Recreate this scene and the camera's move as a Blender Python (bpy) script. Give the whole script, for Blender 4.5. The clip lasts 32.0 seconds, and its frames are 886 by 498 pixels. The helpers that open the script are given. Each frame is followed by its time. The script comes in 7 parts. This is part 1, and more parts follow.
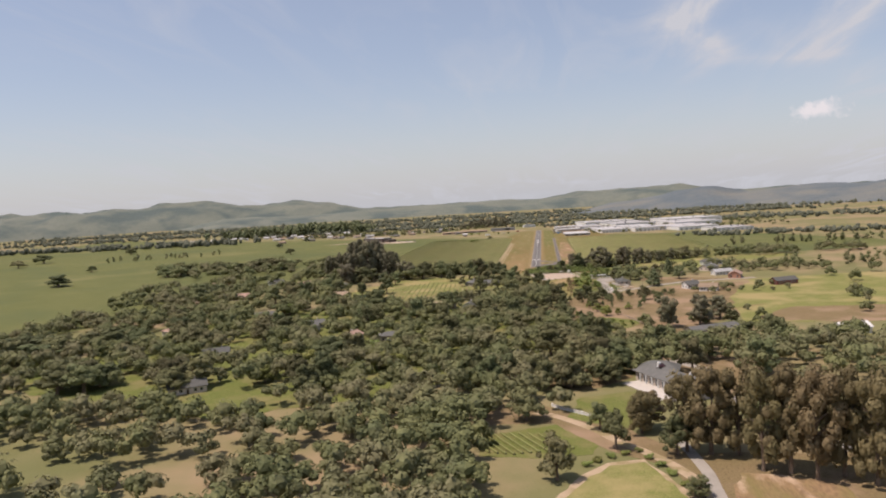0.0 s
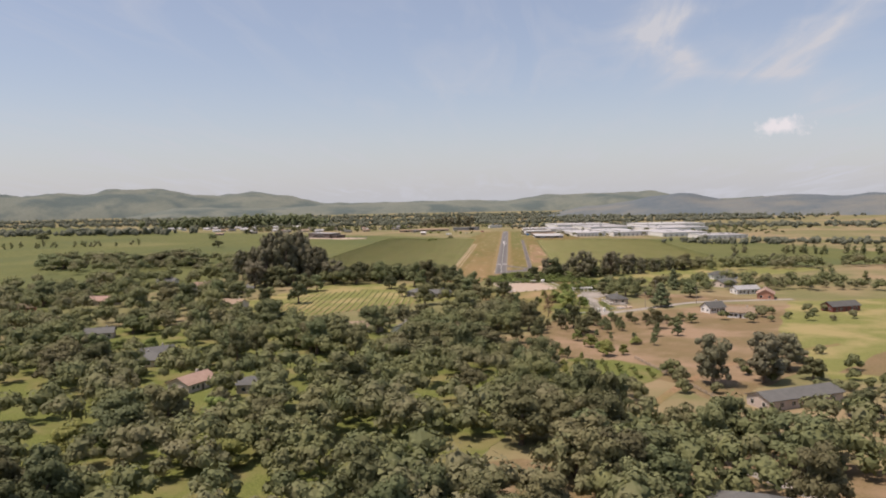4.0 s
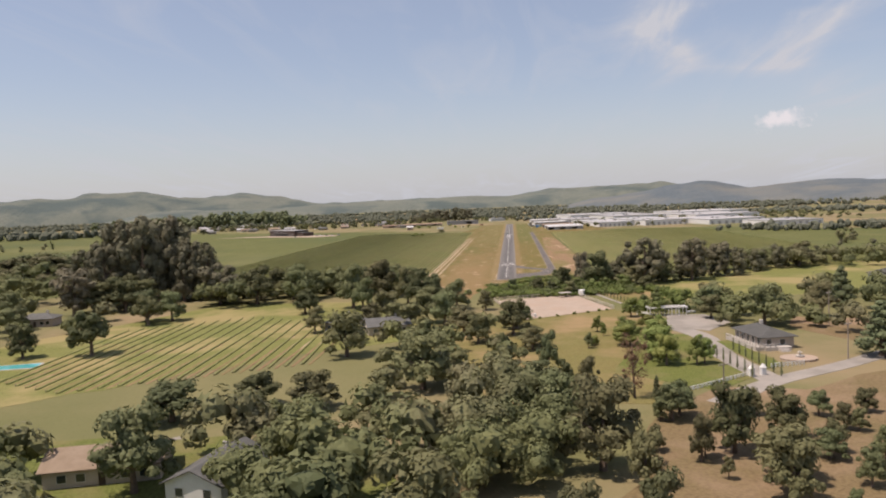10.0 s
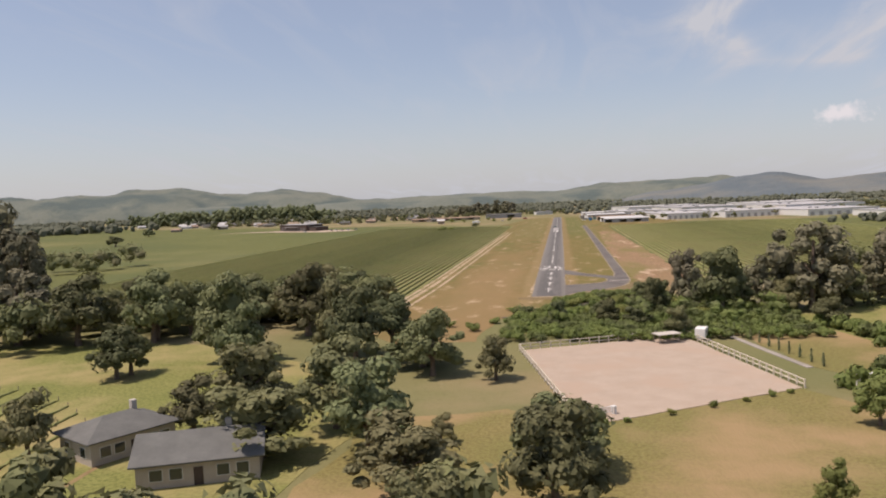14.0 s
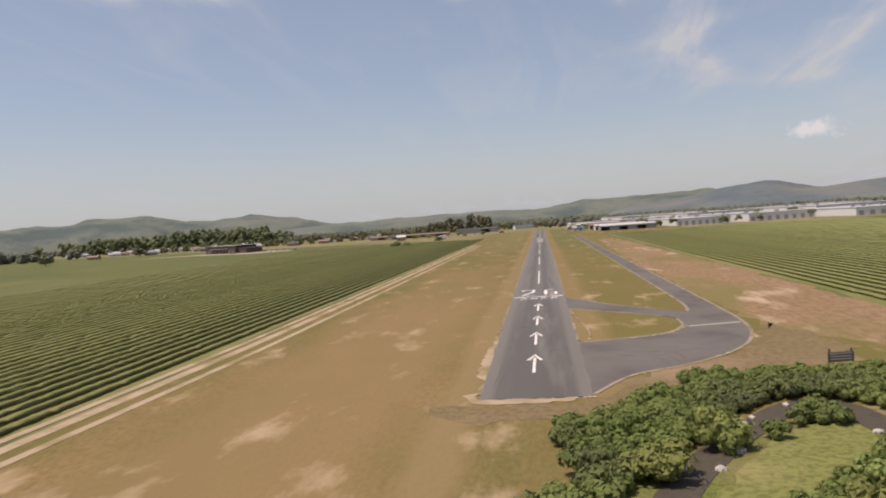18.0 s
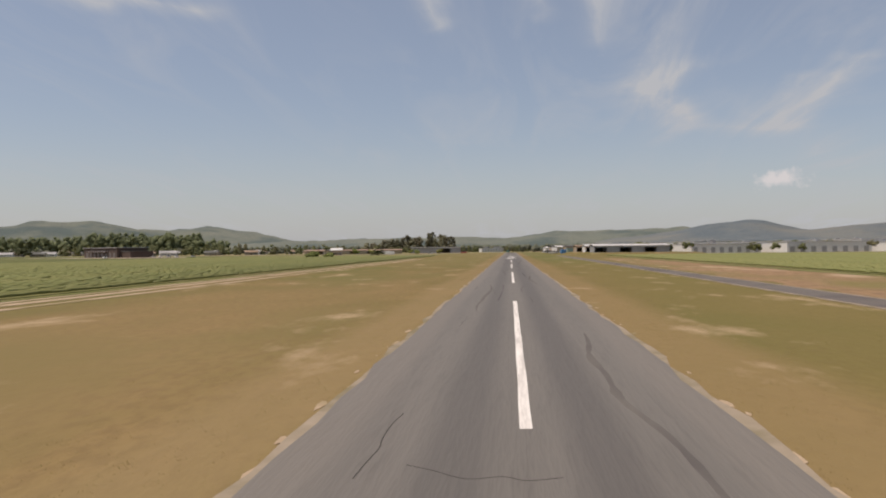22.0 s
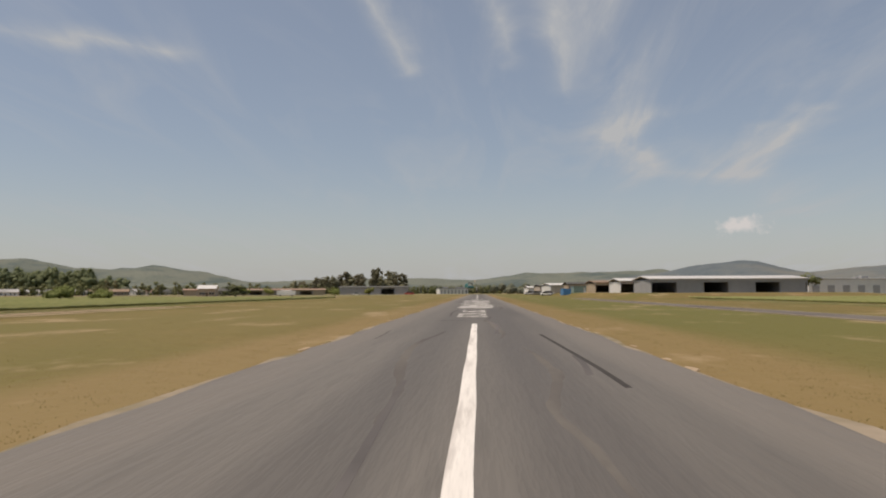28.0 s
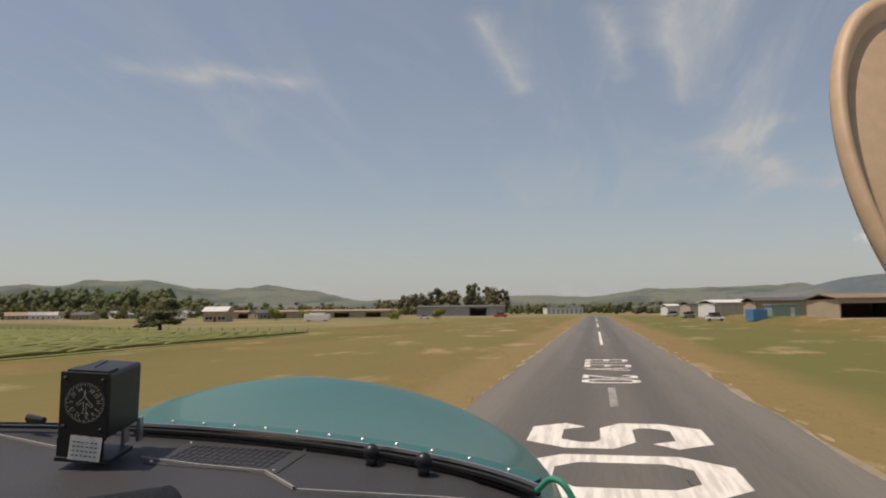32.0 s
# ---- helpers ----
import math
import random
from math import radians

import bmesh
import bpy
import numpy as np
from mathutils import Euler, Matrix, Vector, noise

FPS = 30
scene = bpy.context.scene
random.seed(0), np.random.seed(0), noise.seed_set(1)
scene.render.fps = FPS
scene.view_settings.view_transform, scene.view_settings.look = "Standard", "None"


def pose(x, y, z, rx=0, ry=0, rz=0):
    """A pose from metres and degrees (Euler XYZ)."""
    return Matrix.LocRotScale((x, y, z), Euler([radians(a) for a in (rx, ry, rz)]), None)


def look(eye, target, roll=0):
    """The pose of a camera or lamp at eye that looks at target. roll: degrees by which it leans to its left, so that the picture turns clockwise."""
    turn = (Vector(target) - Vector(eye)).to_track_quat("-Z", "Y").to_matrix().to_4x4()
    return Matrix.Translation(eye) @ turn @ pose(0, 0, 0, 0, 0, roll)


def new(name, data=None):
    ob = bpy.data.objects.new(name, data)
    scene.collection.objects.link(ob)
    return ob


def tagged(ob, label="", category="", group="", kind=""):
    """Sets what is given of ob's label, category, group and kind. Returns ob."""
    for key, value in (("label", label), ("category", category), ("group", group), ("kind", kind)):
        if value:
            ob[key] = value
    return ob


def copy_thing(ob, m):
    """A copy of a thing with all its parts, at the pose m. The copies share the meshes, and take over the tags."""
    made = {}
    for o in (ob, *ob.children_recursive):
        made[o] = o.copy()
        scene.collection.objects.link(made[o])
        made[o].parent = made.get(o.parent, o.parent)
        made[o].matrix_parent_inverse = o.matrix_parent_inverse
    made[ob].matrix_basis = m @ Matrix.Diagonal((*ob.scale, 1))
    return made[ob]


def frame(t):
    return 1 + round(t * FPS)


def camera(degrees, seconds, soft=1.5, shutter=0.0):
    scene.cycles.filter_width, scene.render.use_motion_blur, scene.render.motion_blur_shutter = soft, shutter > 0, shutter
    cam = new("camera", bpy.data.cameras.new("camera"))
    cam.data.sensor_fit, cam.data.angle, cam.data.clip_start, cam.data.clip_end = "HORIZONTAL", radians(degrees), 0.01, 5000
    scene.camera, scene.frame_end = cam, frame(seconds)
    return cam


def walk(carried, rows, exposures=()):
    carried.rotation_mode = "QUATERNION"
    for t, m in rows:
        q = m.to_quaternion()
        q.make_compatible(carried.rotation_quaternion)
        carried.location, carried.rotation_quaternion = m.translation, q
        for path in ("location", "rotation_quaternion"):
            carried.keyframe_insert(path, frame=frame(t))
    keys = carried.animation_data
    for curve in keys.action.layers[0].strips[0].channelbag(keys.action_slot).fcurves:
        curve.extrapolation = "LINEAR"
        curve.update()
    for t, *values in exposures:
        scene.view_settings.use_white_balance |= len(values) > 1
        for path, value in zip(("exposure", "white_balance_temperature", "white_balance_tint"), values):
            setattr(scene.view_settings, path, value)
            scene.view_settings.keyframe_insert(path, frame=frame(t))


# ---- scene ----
cam = camera(61.41, 32.0, soft=2.0)
PATH = [
    (0.0, pose(9.62, -848.05, 73.27, 86.30, 3.36, 7.53)),
    (0.5, pose(9.76, -828.36, 71.63, 87.21, 5.66, 8.94)),
    (1.0, pose(9.86, -808.66, 70.01, 87.11, 5.71, 10.66)),
    (1.5, pose(9.86, -788.96, 68.41, 87.25, 5.17, 11.00)),
    (2.0, pose(9.71, -769.25, 66.85, 86.34, 3.70, 9.77)),
    (2.5, pose(9.39, -749.53, 65.33, 85.76, 4.04, 7.24)),
    (3.0, pose(8.92, -729.81, 63.84, 85.56, 5.60, 4.93)),
    (3.5, pose(8.35, -710.09, 62.36, 86.06, 3.02, 4.52)),
    (4.0, pose(7.75, -690.38, 60.87, 86.25, 1.06, 5.07)),
    (4.5, pose(7.19, -670.68, 59.37, 86.22, -0.02, 6.17)),
    (5.0, pose(6.71, -651.01, 57.86, 86.05, 0.05, 7.40)),
    (5.5, pose(6.38, -631.38, 56.34, 85.83, 1.54, 8.35)),
    (6.0, pose(6.25, -611.80, 54.80, 85.65, 4.71, 8.58)),
    (6.5, pose(6.14, -592.29, 53.18, 85.19, 4.52, 9.10)),
    (7.0, pose(5.79, -572.87, 51.42, 86.61, 6.15, 8.95)),
    (7.5, pose(5.11, -553.47, 49.61, 86.68, 7.83, 7.78)),
    (8.0, pose(4.22, -534.04, 47.84, 86.42, 6.64, 5.82)),
    (8.5, pose(3.41, -514.68, 46.10, 86.32, 6.33, 2.86)),
    (9.0, pose(3.01, -495.46, 44.39, 86.05, -0.47, 1.94)),
    (9.5, pose(3.13, -476.40, 42.69, 86.15, 2.22, 2.49)),
    (10.0, pose(3.66, -457.46, 41.06, 86.29, 2.35, 5.20)),
    (10.5, pose(4.24, -438.53, 39.55, 86.85, 0.67, 7.31)),
    (11.0, pose(4.50, -419.49, 38.19, 87.45, 1.27, 7.13)),
    (11.5, pose(4.37, -400.29, 37.00, 86.60, 0.71, 5.92)),
    (12.0, pose(4.05, -380.95, 35.86, 86.19, 0.22, 4.55)),
    (12.5, pose(3.85, -361.54, 34.62, 86.13, -2.54, 4.44)),
    (13.0, pose(3.90, -342.12, 33.16, 86.19, -0.77, 5.65)),
    (13.5, pose(4.12, -322.73, 31.50, 86.36, -0.43, 7.53)),
    (14.0, pose(4.35, -303.33, 29.73, 86.27, 2.50, 8.91)),
    (14.5, pose(4.54, -283.88, 27.96, 86.63, 1.18, 9.83)),
    (15.0, pose(4.50, -264.29, 26.29, 86.68, 0.81, 9.74)),
    (15.5, pose(4.26, -244.62, 24.67, 86.56, 1.11, 9.05)),
    (16.0, pose(3.85, -224.90, 23.03, 86.43, 1.86, 8.21)),
    (16.5, pose(3.31, -205.18, 21.33, 86.44, 2.78, 7.63)),
    (17.0, pose(2.67, -185.46, 19.51, 86.73, 3.63, 7.76)),
    (17.5, pose(1.95, -165.74, 17.58, 87.36, 5.01, 7.67)),
    (18.0, pose(1.38, -146.02, 15.63, 88.02, 3.95, 7.45)),
    (18.5, pose(1.09, -126.30, 13.78, 87.66, 0.25, 6.50)),
    (19.0, pose(0.85, -106.58, 12.09, 88.03, 3.12, 4.98)),
    (19.5, pose(0.89, -86.89, 10.55, 87.50, -1.86, 4.81)),
    (20.0, pose(0.56, -67.17, 8.99, 87.28, 1.79, 3.66)),
    (20.5, pose(0.13, -47.45, 7.52, 88.58, 4.97, 3.90)),
    (21.0, pose(-0.15, -27.73, 6.18, 89.34, 4.34, 4.65)),
    (21.5, pose(-0.29, -8.01, 5.03, 89.69, 1.92, 5.13)),
    (22.0, pose(-0.30, 11.71, 4.16, 90.01, 0.60, 5.15)),
    (22.5, pose(-0.23, 31.40, 3.61, 90.90, 1.52, 4.71)),
    (23.0, pose(-0.19, 50.92, 3.35, 91.10, 0.80, 4.16)),
    (23.5, pose(-0.04, 70.12, 3.18, 90.94, -1.59, 3.83)),
    (24.0, pose(0.19, 88.96, 3.03, 90.92, -0.29, 3.97)),
    (24.5, pose(0.40, 107.48, 2.96, 92.14, -1.14, 4.80)),
    (25.0, pose(0.60, 125.70, 2.86, 92.06, -1.99, 5.28)),
    (25.5, pose(0.67, 143.69, 2.74, 92.79, -0.90, 4.96)),
    (26.0, pose(0.60, 161.45, 2.58, 93.15, -0.22, 4.17)),
    (26.5, pose(0.45, 178.95, 2.40, 93.27, 0.14, 3.23)),
    (27.0, pose(0.29, 196.19, 2.21, 93.25, 0.27, 2.46)),
    (27.5, pose(0.19, 213.15, 2.04, 93.22, 0.27, 2.16)),
    (28.0, pose(0.21, 229.80, 1.88, 93.29, 0.23, 2.67)),
    (28.5, pose(0.11, 246.15, 1.92, 93.52, -1.53, 3.15)),
    (29.0, pose(0.12, 262.21, 1.99, 93.49, -3.64, 4.08)),
    (29.5, pose(0.24, 278.01, 1.95, 94.87, -1.61, 5.60)),
    (30.0, pose(0.35, 293.63, 2.01, 94.60, -0.01, 7.93)),
    (30.5, pose(0.29, 309.14, 2.31, 94.75, -0.27, 10.00)),
    (31.0, pose(-0.03, 324.66, 2.68, 94.94, -0.46, 11.56)),
    (31.5, pose(-0.33, 340.30, 3.07, 94.85, -0.51, 11.48)),
    (32.0, pose(-0.59, 356.05, 3.56, 94.70, 0.62, 11.43)),
]
walk(cam, PATH, exposures=[(0, 0.24, 6550, 19), (12, 0.21, 6550, 19), (18, 0.08, 6600, 18), (23, -0.08, 6700, 15), (32, -0.13, 6900, 13)])

# ---- daylight: high sun from the pilot's left, thin cirrus ----
SUN_FROM = Vector((-0.93, -0.36, 0)).normalized()
SUN_ELEVATION = radians(66)

world = bpy.data.worlds.new("sky")
scene.world = world
world.use_nodes = True
wn, wl = world.node_tree.nodes, world.node_tree.links
wn.clear()


def wnode(kind, **sets):
    n = wn.new(kind)
    for k, v in sets.items():
        n.inputs[k].default_value = v
    return n


def wmath(op, a, b=None, clamp=False):
    n = wn.new("ShaderNodeMath")
    n.operation, n.use_clamp = op, clamp
    for i, v in enumerate((a, b)):
        if v is None:
            continue
        if isinstance(v, (int, float)):
            n.inputs[i].default_value = v
        else:
            wl.new(v, n.inputs[i])
    return n.outputs[0]


sky = wn.new("ShaderNodeTexSky")
sky.sky_type = 'NISHITA'
sky.sun_disc = False
sky.sun_elevation = SUN_ELEVATION
sky.sun_rotation = math.atan2(SUN_FROM.x, SUN_FROM.y)
sky.air_density, sky.dust_density, sky.ozone_density = 1.0, 1.1, 0.8
coord = wn.new("ShaderNodeTexCoord")
sep = wn.new("ShaderNodeSeparateXYZ")
wl.new(coord.outputs["Generated"], sep.inputs[0])
# cirrus: the sky's direction laid on a flat sheet overhead, streaked by noise
flat = wn.new("ShaderNodeCombineXYZ")
height = wmath('ADD', wmath('MAXIMUM', sep.outputs[2], 0.0), 0.10)
wl.new(wmath('DIVIDE', sep.outputs[0], height), flat.inputs[0])
wl.new(wmath('DIVIDE', sep.outputs[1], height), flat.inputs[1])
turn = wn.new("ShaderNodeMapping")
turn.inputs["Rotation"].default_value = (0, 0, radians(-24))
turn.inputs["Scale"].default_value = (1.5, 0.34, 1.0)
turn.inputs["Location"].default_value = (0.55, 0.2, 0)
wl.new(flat.outputs[0], turn.inputs[0])
warp = wnode("ShaderNodeTexNoise", Scale=1.3, Detail=5.0, Roughness=0.6)
wl.new(flat.outputs[0], warp.inputs["Vector"])
streak = wnode("ShaderNodeTexNoise", Scale=2.1, Detail=8.0, Roughness=0.6, Distortion=1.0)
wl.new(turn.outputs[0], streak.inputs["Vector"])
broad = wnode("ShaderNodeTexNoise", Scale=0.45, Detail=3.0, Roughness=0.5)
wl.new(flat.outputs[0], broad.inputs["Vector"])


def wvec(op, a, b=None):
    n = wn.new("ShaderNodeVectorMath")
    n.operation = op
    for i, v in enumerate((a, b)):
        if v is None:
            continue
        if isinstance(v, (tuple, Vector)):
            n.inputs[i].default_value = v
        else:
            wl.new(v, n.inputs[i])
    return n.outputs["Value"] if op in ('DOT_PRODUCT', 'LENGTH') else n.outputs[0]


wavy = wn.new("ShaderNodeVectorMath")
wavy.operation = 'MULTIPLY_ADD'
wl.new(warp.outputs["Color"], wavy.inputs[0])
wavy.inputs[1].default_value = (0.24, 0.24, 0)
wl.new(flat.outputs[0], wavy.inputs[2])
sheet = wvec('SUBTRACT', wavy.outputs[0], (0.12, 0.12, 0))


def plume(a, b, width, gain):
    """One feathered band of cirrus between two places on the overhead sheet."""
    A, D = Vector((*a, 0)), Vector((b[0] - a[0], b[1] - a[1], 0))
    rel = wvec('SUBTRACT', sheet, A)
    along = wmath('MULTIPLY', wvec('DOT_PRODUCT', rel, D), 1 / D.dot(D), True)
    foot = wn.new("ShaderNodeVectorMath")
    foot.operation = 'SCALE'
    foot.inputs[0].default_value = D
    wl.new(along, foot.inputs["Scale"])
    off = wvec('LENGTH', wvec('SUBTRACT', rel, foot.outputs[0]))
    body = wmath('SUBTRACT', 1.0, wmath('DIVIDE', off, width), True)
    return wmath('MULTIPLY', wmath('MULTIPLY', body, body), gain)


plumes = 0.0
for a, b, w, g in (((0.66, 2.9), (0.61, 3.22), 0.12, 1.0), ((0.61, 3.22), (0.93, 3.85), 0.15, 1.1), ((0.9, 3.8), (1.36, 3.88), 0.22, 0.6), ((1.29, 3.82), (1.17, 3.08), 0.11, 0.9), ((1.39, 3.85), (1.28, 2.84), 0.12, 1.1),
                   ((-0.28, 1.92), (-0.245, 2.5), 0.07, 1.0), ((-1.12, 2.1), (-0.95, 2.23), 0.11, 1.0), ((-1.36, 2.0), (-1.19, 2.13), 0.12, 0.9), ((0.2, 1.85), (0.32, 2.62), 0.1, 0.8), ((0.34, 1.9), (0.58, 3.15), 0.17, 1.1),
                   ((0.04, 1.95), (0.125, 2.42), 0.07, 0.7), ((0.56, 3.1), (0.86, 4.05), 0.24, 0.5), ((1.45, 3.9), (1.95, 4.7), 0.3, 0.45), ((0.95, 3.3), (1.3, 3.9), 0.2, 0.4)):
    plumes = wmath('ADD', plumes, plume(a, b, w * 1.25, g * 1.3))
fine_streak = wmath('MULTIPLY', wmath('SUBTRACT', streak.outputs[0], 0.30), 2.0, True)
wisps = wmath('ADD', wmath('MULTIPLY', plumes, fine_streak),
              wmath('MULTIPLY', wmath('MULTIPLY', wmath('SUBTRACT', streak.outputs[0], 0.47), 2.2, True),
                    wmath('MULTIPLY', wmath('SUBTRACT', broad.outputs[0], 0.36), 3.0, True)), True)
# small cumulus low over the far hills
puff_at = wn.new("ShaderNodeVectorMath")
puff_at.operation = 'SUBTRACT'
puff_at.inputs[1].default_value = Vector((0.329, 0.940, 0.080)).normalized()
wl.new(coord.outputs["Generated"], puff_at.inputs[0])
squash = wn.new("ShaderNodeMapping")
squash.inputs["Scale"].default_value = (22, 22, 62)
wl.new(puff_at.outputs[0], squash.inputs[0])
puff_len = wn.new("ShaderNodeVectorMath")
puff_len.operation = 'LENGTH'
wl.new(squash.outputs[0], puff_len.inputs[0])
puff_noise = wnode("ShaderNodeTexNoise", Scale=58.0, Detail=6.0, Roughness=0.6)
wl.new(coord.outputs["Generated"], puff_noise.inputs["Vector"])
puff = wmath('MULTIPLY', wmath('SUBTRACT', wmath('ADD', wmath('SUBTRACT', 1.0, puff_len.outputs["Value"]),
             wmath('MULTIPLY', puff_noise.outputs[0], 2.6)), 1.5), 1.5, True)
low_haze = wmath('SUBTRACT', 1.0, wmath('MULTIPLY', wmath('MAXIMUM', sep.outputs[2], 0.0), 5.0), True)
veil = wmath('ADD', wmath('ADD', 0.27, wmath('MULTIPLY', wmath('MULTIPLY', low_haze, low_haze), 0.5)), wmath('MULTIPLY', wisps, 0.74), True)
mix = wn.new("ShaderNodeMix")
mix.data_type = 'RGBA'
wl.new(veil, mix.inputs["Factor"])
wl.new(sky.outputs[0], mix.inputs[6])
mix.inputs[7].default_value = (4.75, 5.05, 5.3, 1)
heap = wn.new("ShaderNodeMix")
heap.data_type = 'RGBA'
wl.new(wmath('MULTIPLY', puff, 0.85), heap.inputs["Factor"])
wl.new(mix.outputs[2], heap.inputs[6])
heap.inputs[7].default_value = (6.9, 6.7, 6.6, 1)
back = wnode("ShaderNodeBackground", Strength=0.10)
wl.new(heap.outputs[2], back.inputs[0])
out = wn.new("ShaderNodeOutputWorld")
wl.new(back.outputs[0], out.inputs[0])

sun = new("sun", bpy.data.lights.new("sun", 'SUN'))
sun.data.energy, sun.data.angle, sun.data.color = 4.3, radians(0.53), (1.0, 0.89, 0.755)
sun_way = SUN_FROM * math.cos(SUN_ELEVATION) + Vector((0, 0, math.sin(SUN_ELEVATION)))
sun.matrix_world = look(sun_way * 300, (0, 0, 0))

# ---- materials ----


def material(name, a, b, scale=1.0, rough=0.8, metal=0.0, bump=0.0, fine=12.0, contrast=1.0, vary=0.0, c=None, big=0.05, coat=0.0, stretch=None, d=None, patch=0.02, band=(), grainy=0.42):
    """Two colours mixed by noise of two scales (per metre), a third in broad patches, relief, and a change from object to object."""
    m = bpy.data.materials.new(name)
    m.use_nodes = True
    n, l = m.node_tree.nodes, m.node_tree.links
    bsdf = n["Principled BSDF"]
    bsdf.inputs["Roughness"].default_value = rough
    bsdf.inputs["Metallic"].default_value = metal
    bsdf.inputs["Specular IOR Level"].default_value = 0.12 if rough >= 0.88 else 0.4
    bsdf.inputs["Coat Weight"].default_value = coat
    geo = n.new("ShaderNodeNewGeometry")
    at = geo.outputs["Position"]
    if stretch:
        mp = n.new("ShaderNodeMapping")
        mp.inputs["Scale"].default_value = stretch
        l.new(at, mp.inputs[0])
        at = mp.outputs[0]

    def noise_at(s, detail=4.0, r=0.6):
        t = n.new("ShaderNodeTexNoise")
        t.inputs["Scale"].default_value, t.inputs["Detail"].default_value, t.inputs["Roughness"].default_value = s, detail, r
        l.new(at, t.inputs["Vector"])
        return t.outputs[0]

    def ramp(v, lo, hi, most=1.0):
        r = n.new("ShaderNodeMapRange")
        r.inputs[4].default_value = most
        r.inputs[1].default_value, r.inputs[2].default_value = lo, hi
        l.new(v, r.inputs[0])
        return r.outputs[0]

    def mixc(f, x, y):
        k = n.new("ShaderNodeMix")
        k.data_type = 'RGBA'
        l.new(f, k.inputs["Factor"])
        for i, v in ((6, x), (7, y)):
            if isinstance(v, tuple):
                k.inputs[i].default_value = (*v, 1)
            else:
                l.new(v, k.inputs[i])
        return k.outputs[2]

    half = 0.22 / contrast
    col = mixc(ramp(noise_at(scale), 0.5 - half, 0.5 + half), a, b)
    grain = noise_at(scale * fine, 3.0)
    dark = tuple(v * (0.72 if grainy < 0.5 else 0.58) for v in a)
    k = n.new("ShaderNodeMath")
    k.operation = 'MULTIPLY'
    l.new(ramp(grain, 0.52, 0.75) if grainy < 0.5 else ramp(grain, 0.43, 0.62), k.inputs[0])
    k.inputs[1].default_value = grainy
    col = mixc(k.outputs[0], col, dark)
    if c:
        col = mixc(ramp(noise_at(big, 5.0), 0.47, 0.62), col, c)
    for middle, half_wide, tone, start, until in band:
        # a worn band along the y axis, with a ragged edge, that may begin and end along it
        xyz = n.new("ShaderNodeSeparateXYZ")
        l.new(geo.outputs["Position"], xyz.inputs[0])
        off = None
        for op, v in (('SUBTRACT', middle), ('ABSOLUTE', None), ('DIVIDE', half_wide), ('SUBTRACT', None)):
            mm = n.new("ShaderNodeMath")
            mm.operation = op
            l.new(off or xyz.outputs[0], mm.inputs[0])
            if op == 'SUBTRACT' and v is None:
                l.new(ramp(noise_at(0.07, 7.0, 0.68), 0.2, 0.8), mm.inputs[1])
            elif v is not None:
                mm.inputs[1].default_value = v
            off = mm.outputs[0]
        fade = n.new("ShaderNodeMath")
        fade.operation = 'MULTIPLY'
        l.new(ramp(off, 0.9, 0.05), fade.inputs[0])
        l.new(ramp(xyz.outputs[1], until + 90.0, until - 90.0, 0.72), fade.inputs[1])
        begin = n.new("ShaderNodeMath")
        begin.operation = 'MULTIPLY'
        l.new(fade.outputs[0], begin.inputs[0])
        l.new(ramp(xyz.outputs[1], start - 60.0, start + 60.0), begin.inputs[1])
        col = mixc(begin.outputs[0], col, tone)
    if d:
        col = mixc(ramp(noise_at(patch, 6.0, 0.62), 0.57, 0.70), col, d)
    if vary:
        info = n.new("ShaderNodeObjectInfo")
        hsv = n.new("ShaderNodeHueSaturation")
        l.new(col, hsv.inputs["Color"])
        for sock, lo, hi in (("Hue", 0.5 - 0.06 * vary, 0.5 + 0.035 * vary), ("Value", 1 - 0.45 * vary, 1 + 0.5 * vary)):
            r = n.new("ShaderNodeMapRange")
            r.inputs[3].default_value, r.inputs[4].default_value = lo, hi
            src = info.outputs["Random"]
            if sock == "Hue":
                w = n.new("ShaderNodeMath")
                w.operation = 'FRACT'
                w2 = n.new("ShaderNodeMath")
                w2.operation = 'MULTIPLY'
                w2.inputs[1].default_value = 7.31
                l.new(src, w2.inputs[0])
                l.new(w2.outputs[0], w.inputs[0])
                src = w.outputs[0]
            l.new(src, r.inputs[0])
            l.new(r.outputs[0], hsv.inputs[sock])
        col = hsv.outputs[0]
    l.new(col, bsdf.inputs["Base Color"])
    if bump:
        bp = n.new("ShaderNodeBump")
        bp.inputs["Strength"].default_value, bp.inputs["Distance"].default_value = bump, 0.3 / scale
        l.new(grain, bp.inputs["Height"])
        l.new(bp.outputs[0], bsdf.inputs["Normal"])
    return m


def glass_material(name, tint):
    m = bpy.data.materials.new(name)
    m.use_nodes = True
    b = m.node_tree.nodes["Principled BSDF"]
    b.inputs["Base Color"].default_value = (*tint, 1)
    b.inputs["Roughness"].default_value = 0.06
    b.inputs["Specular IOR Level"].default_value = 0.8
    return m


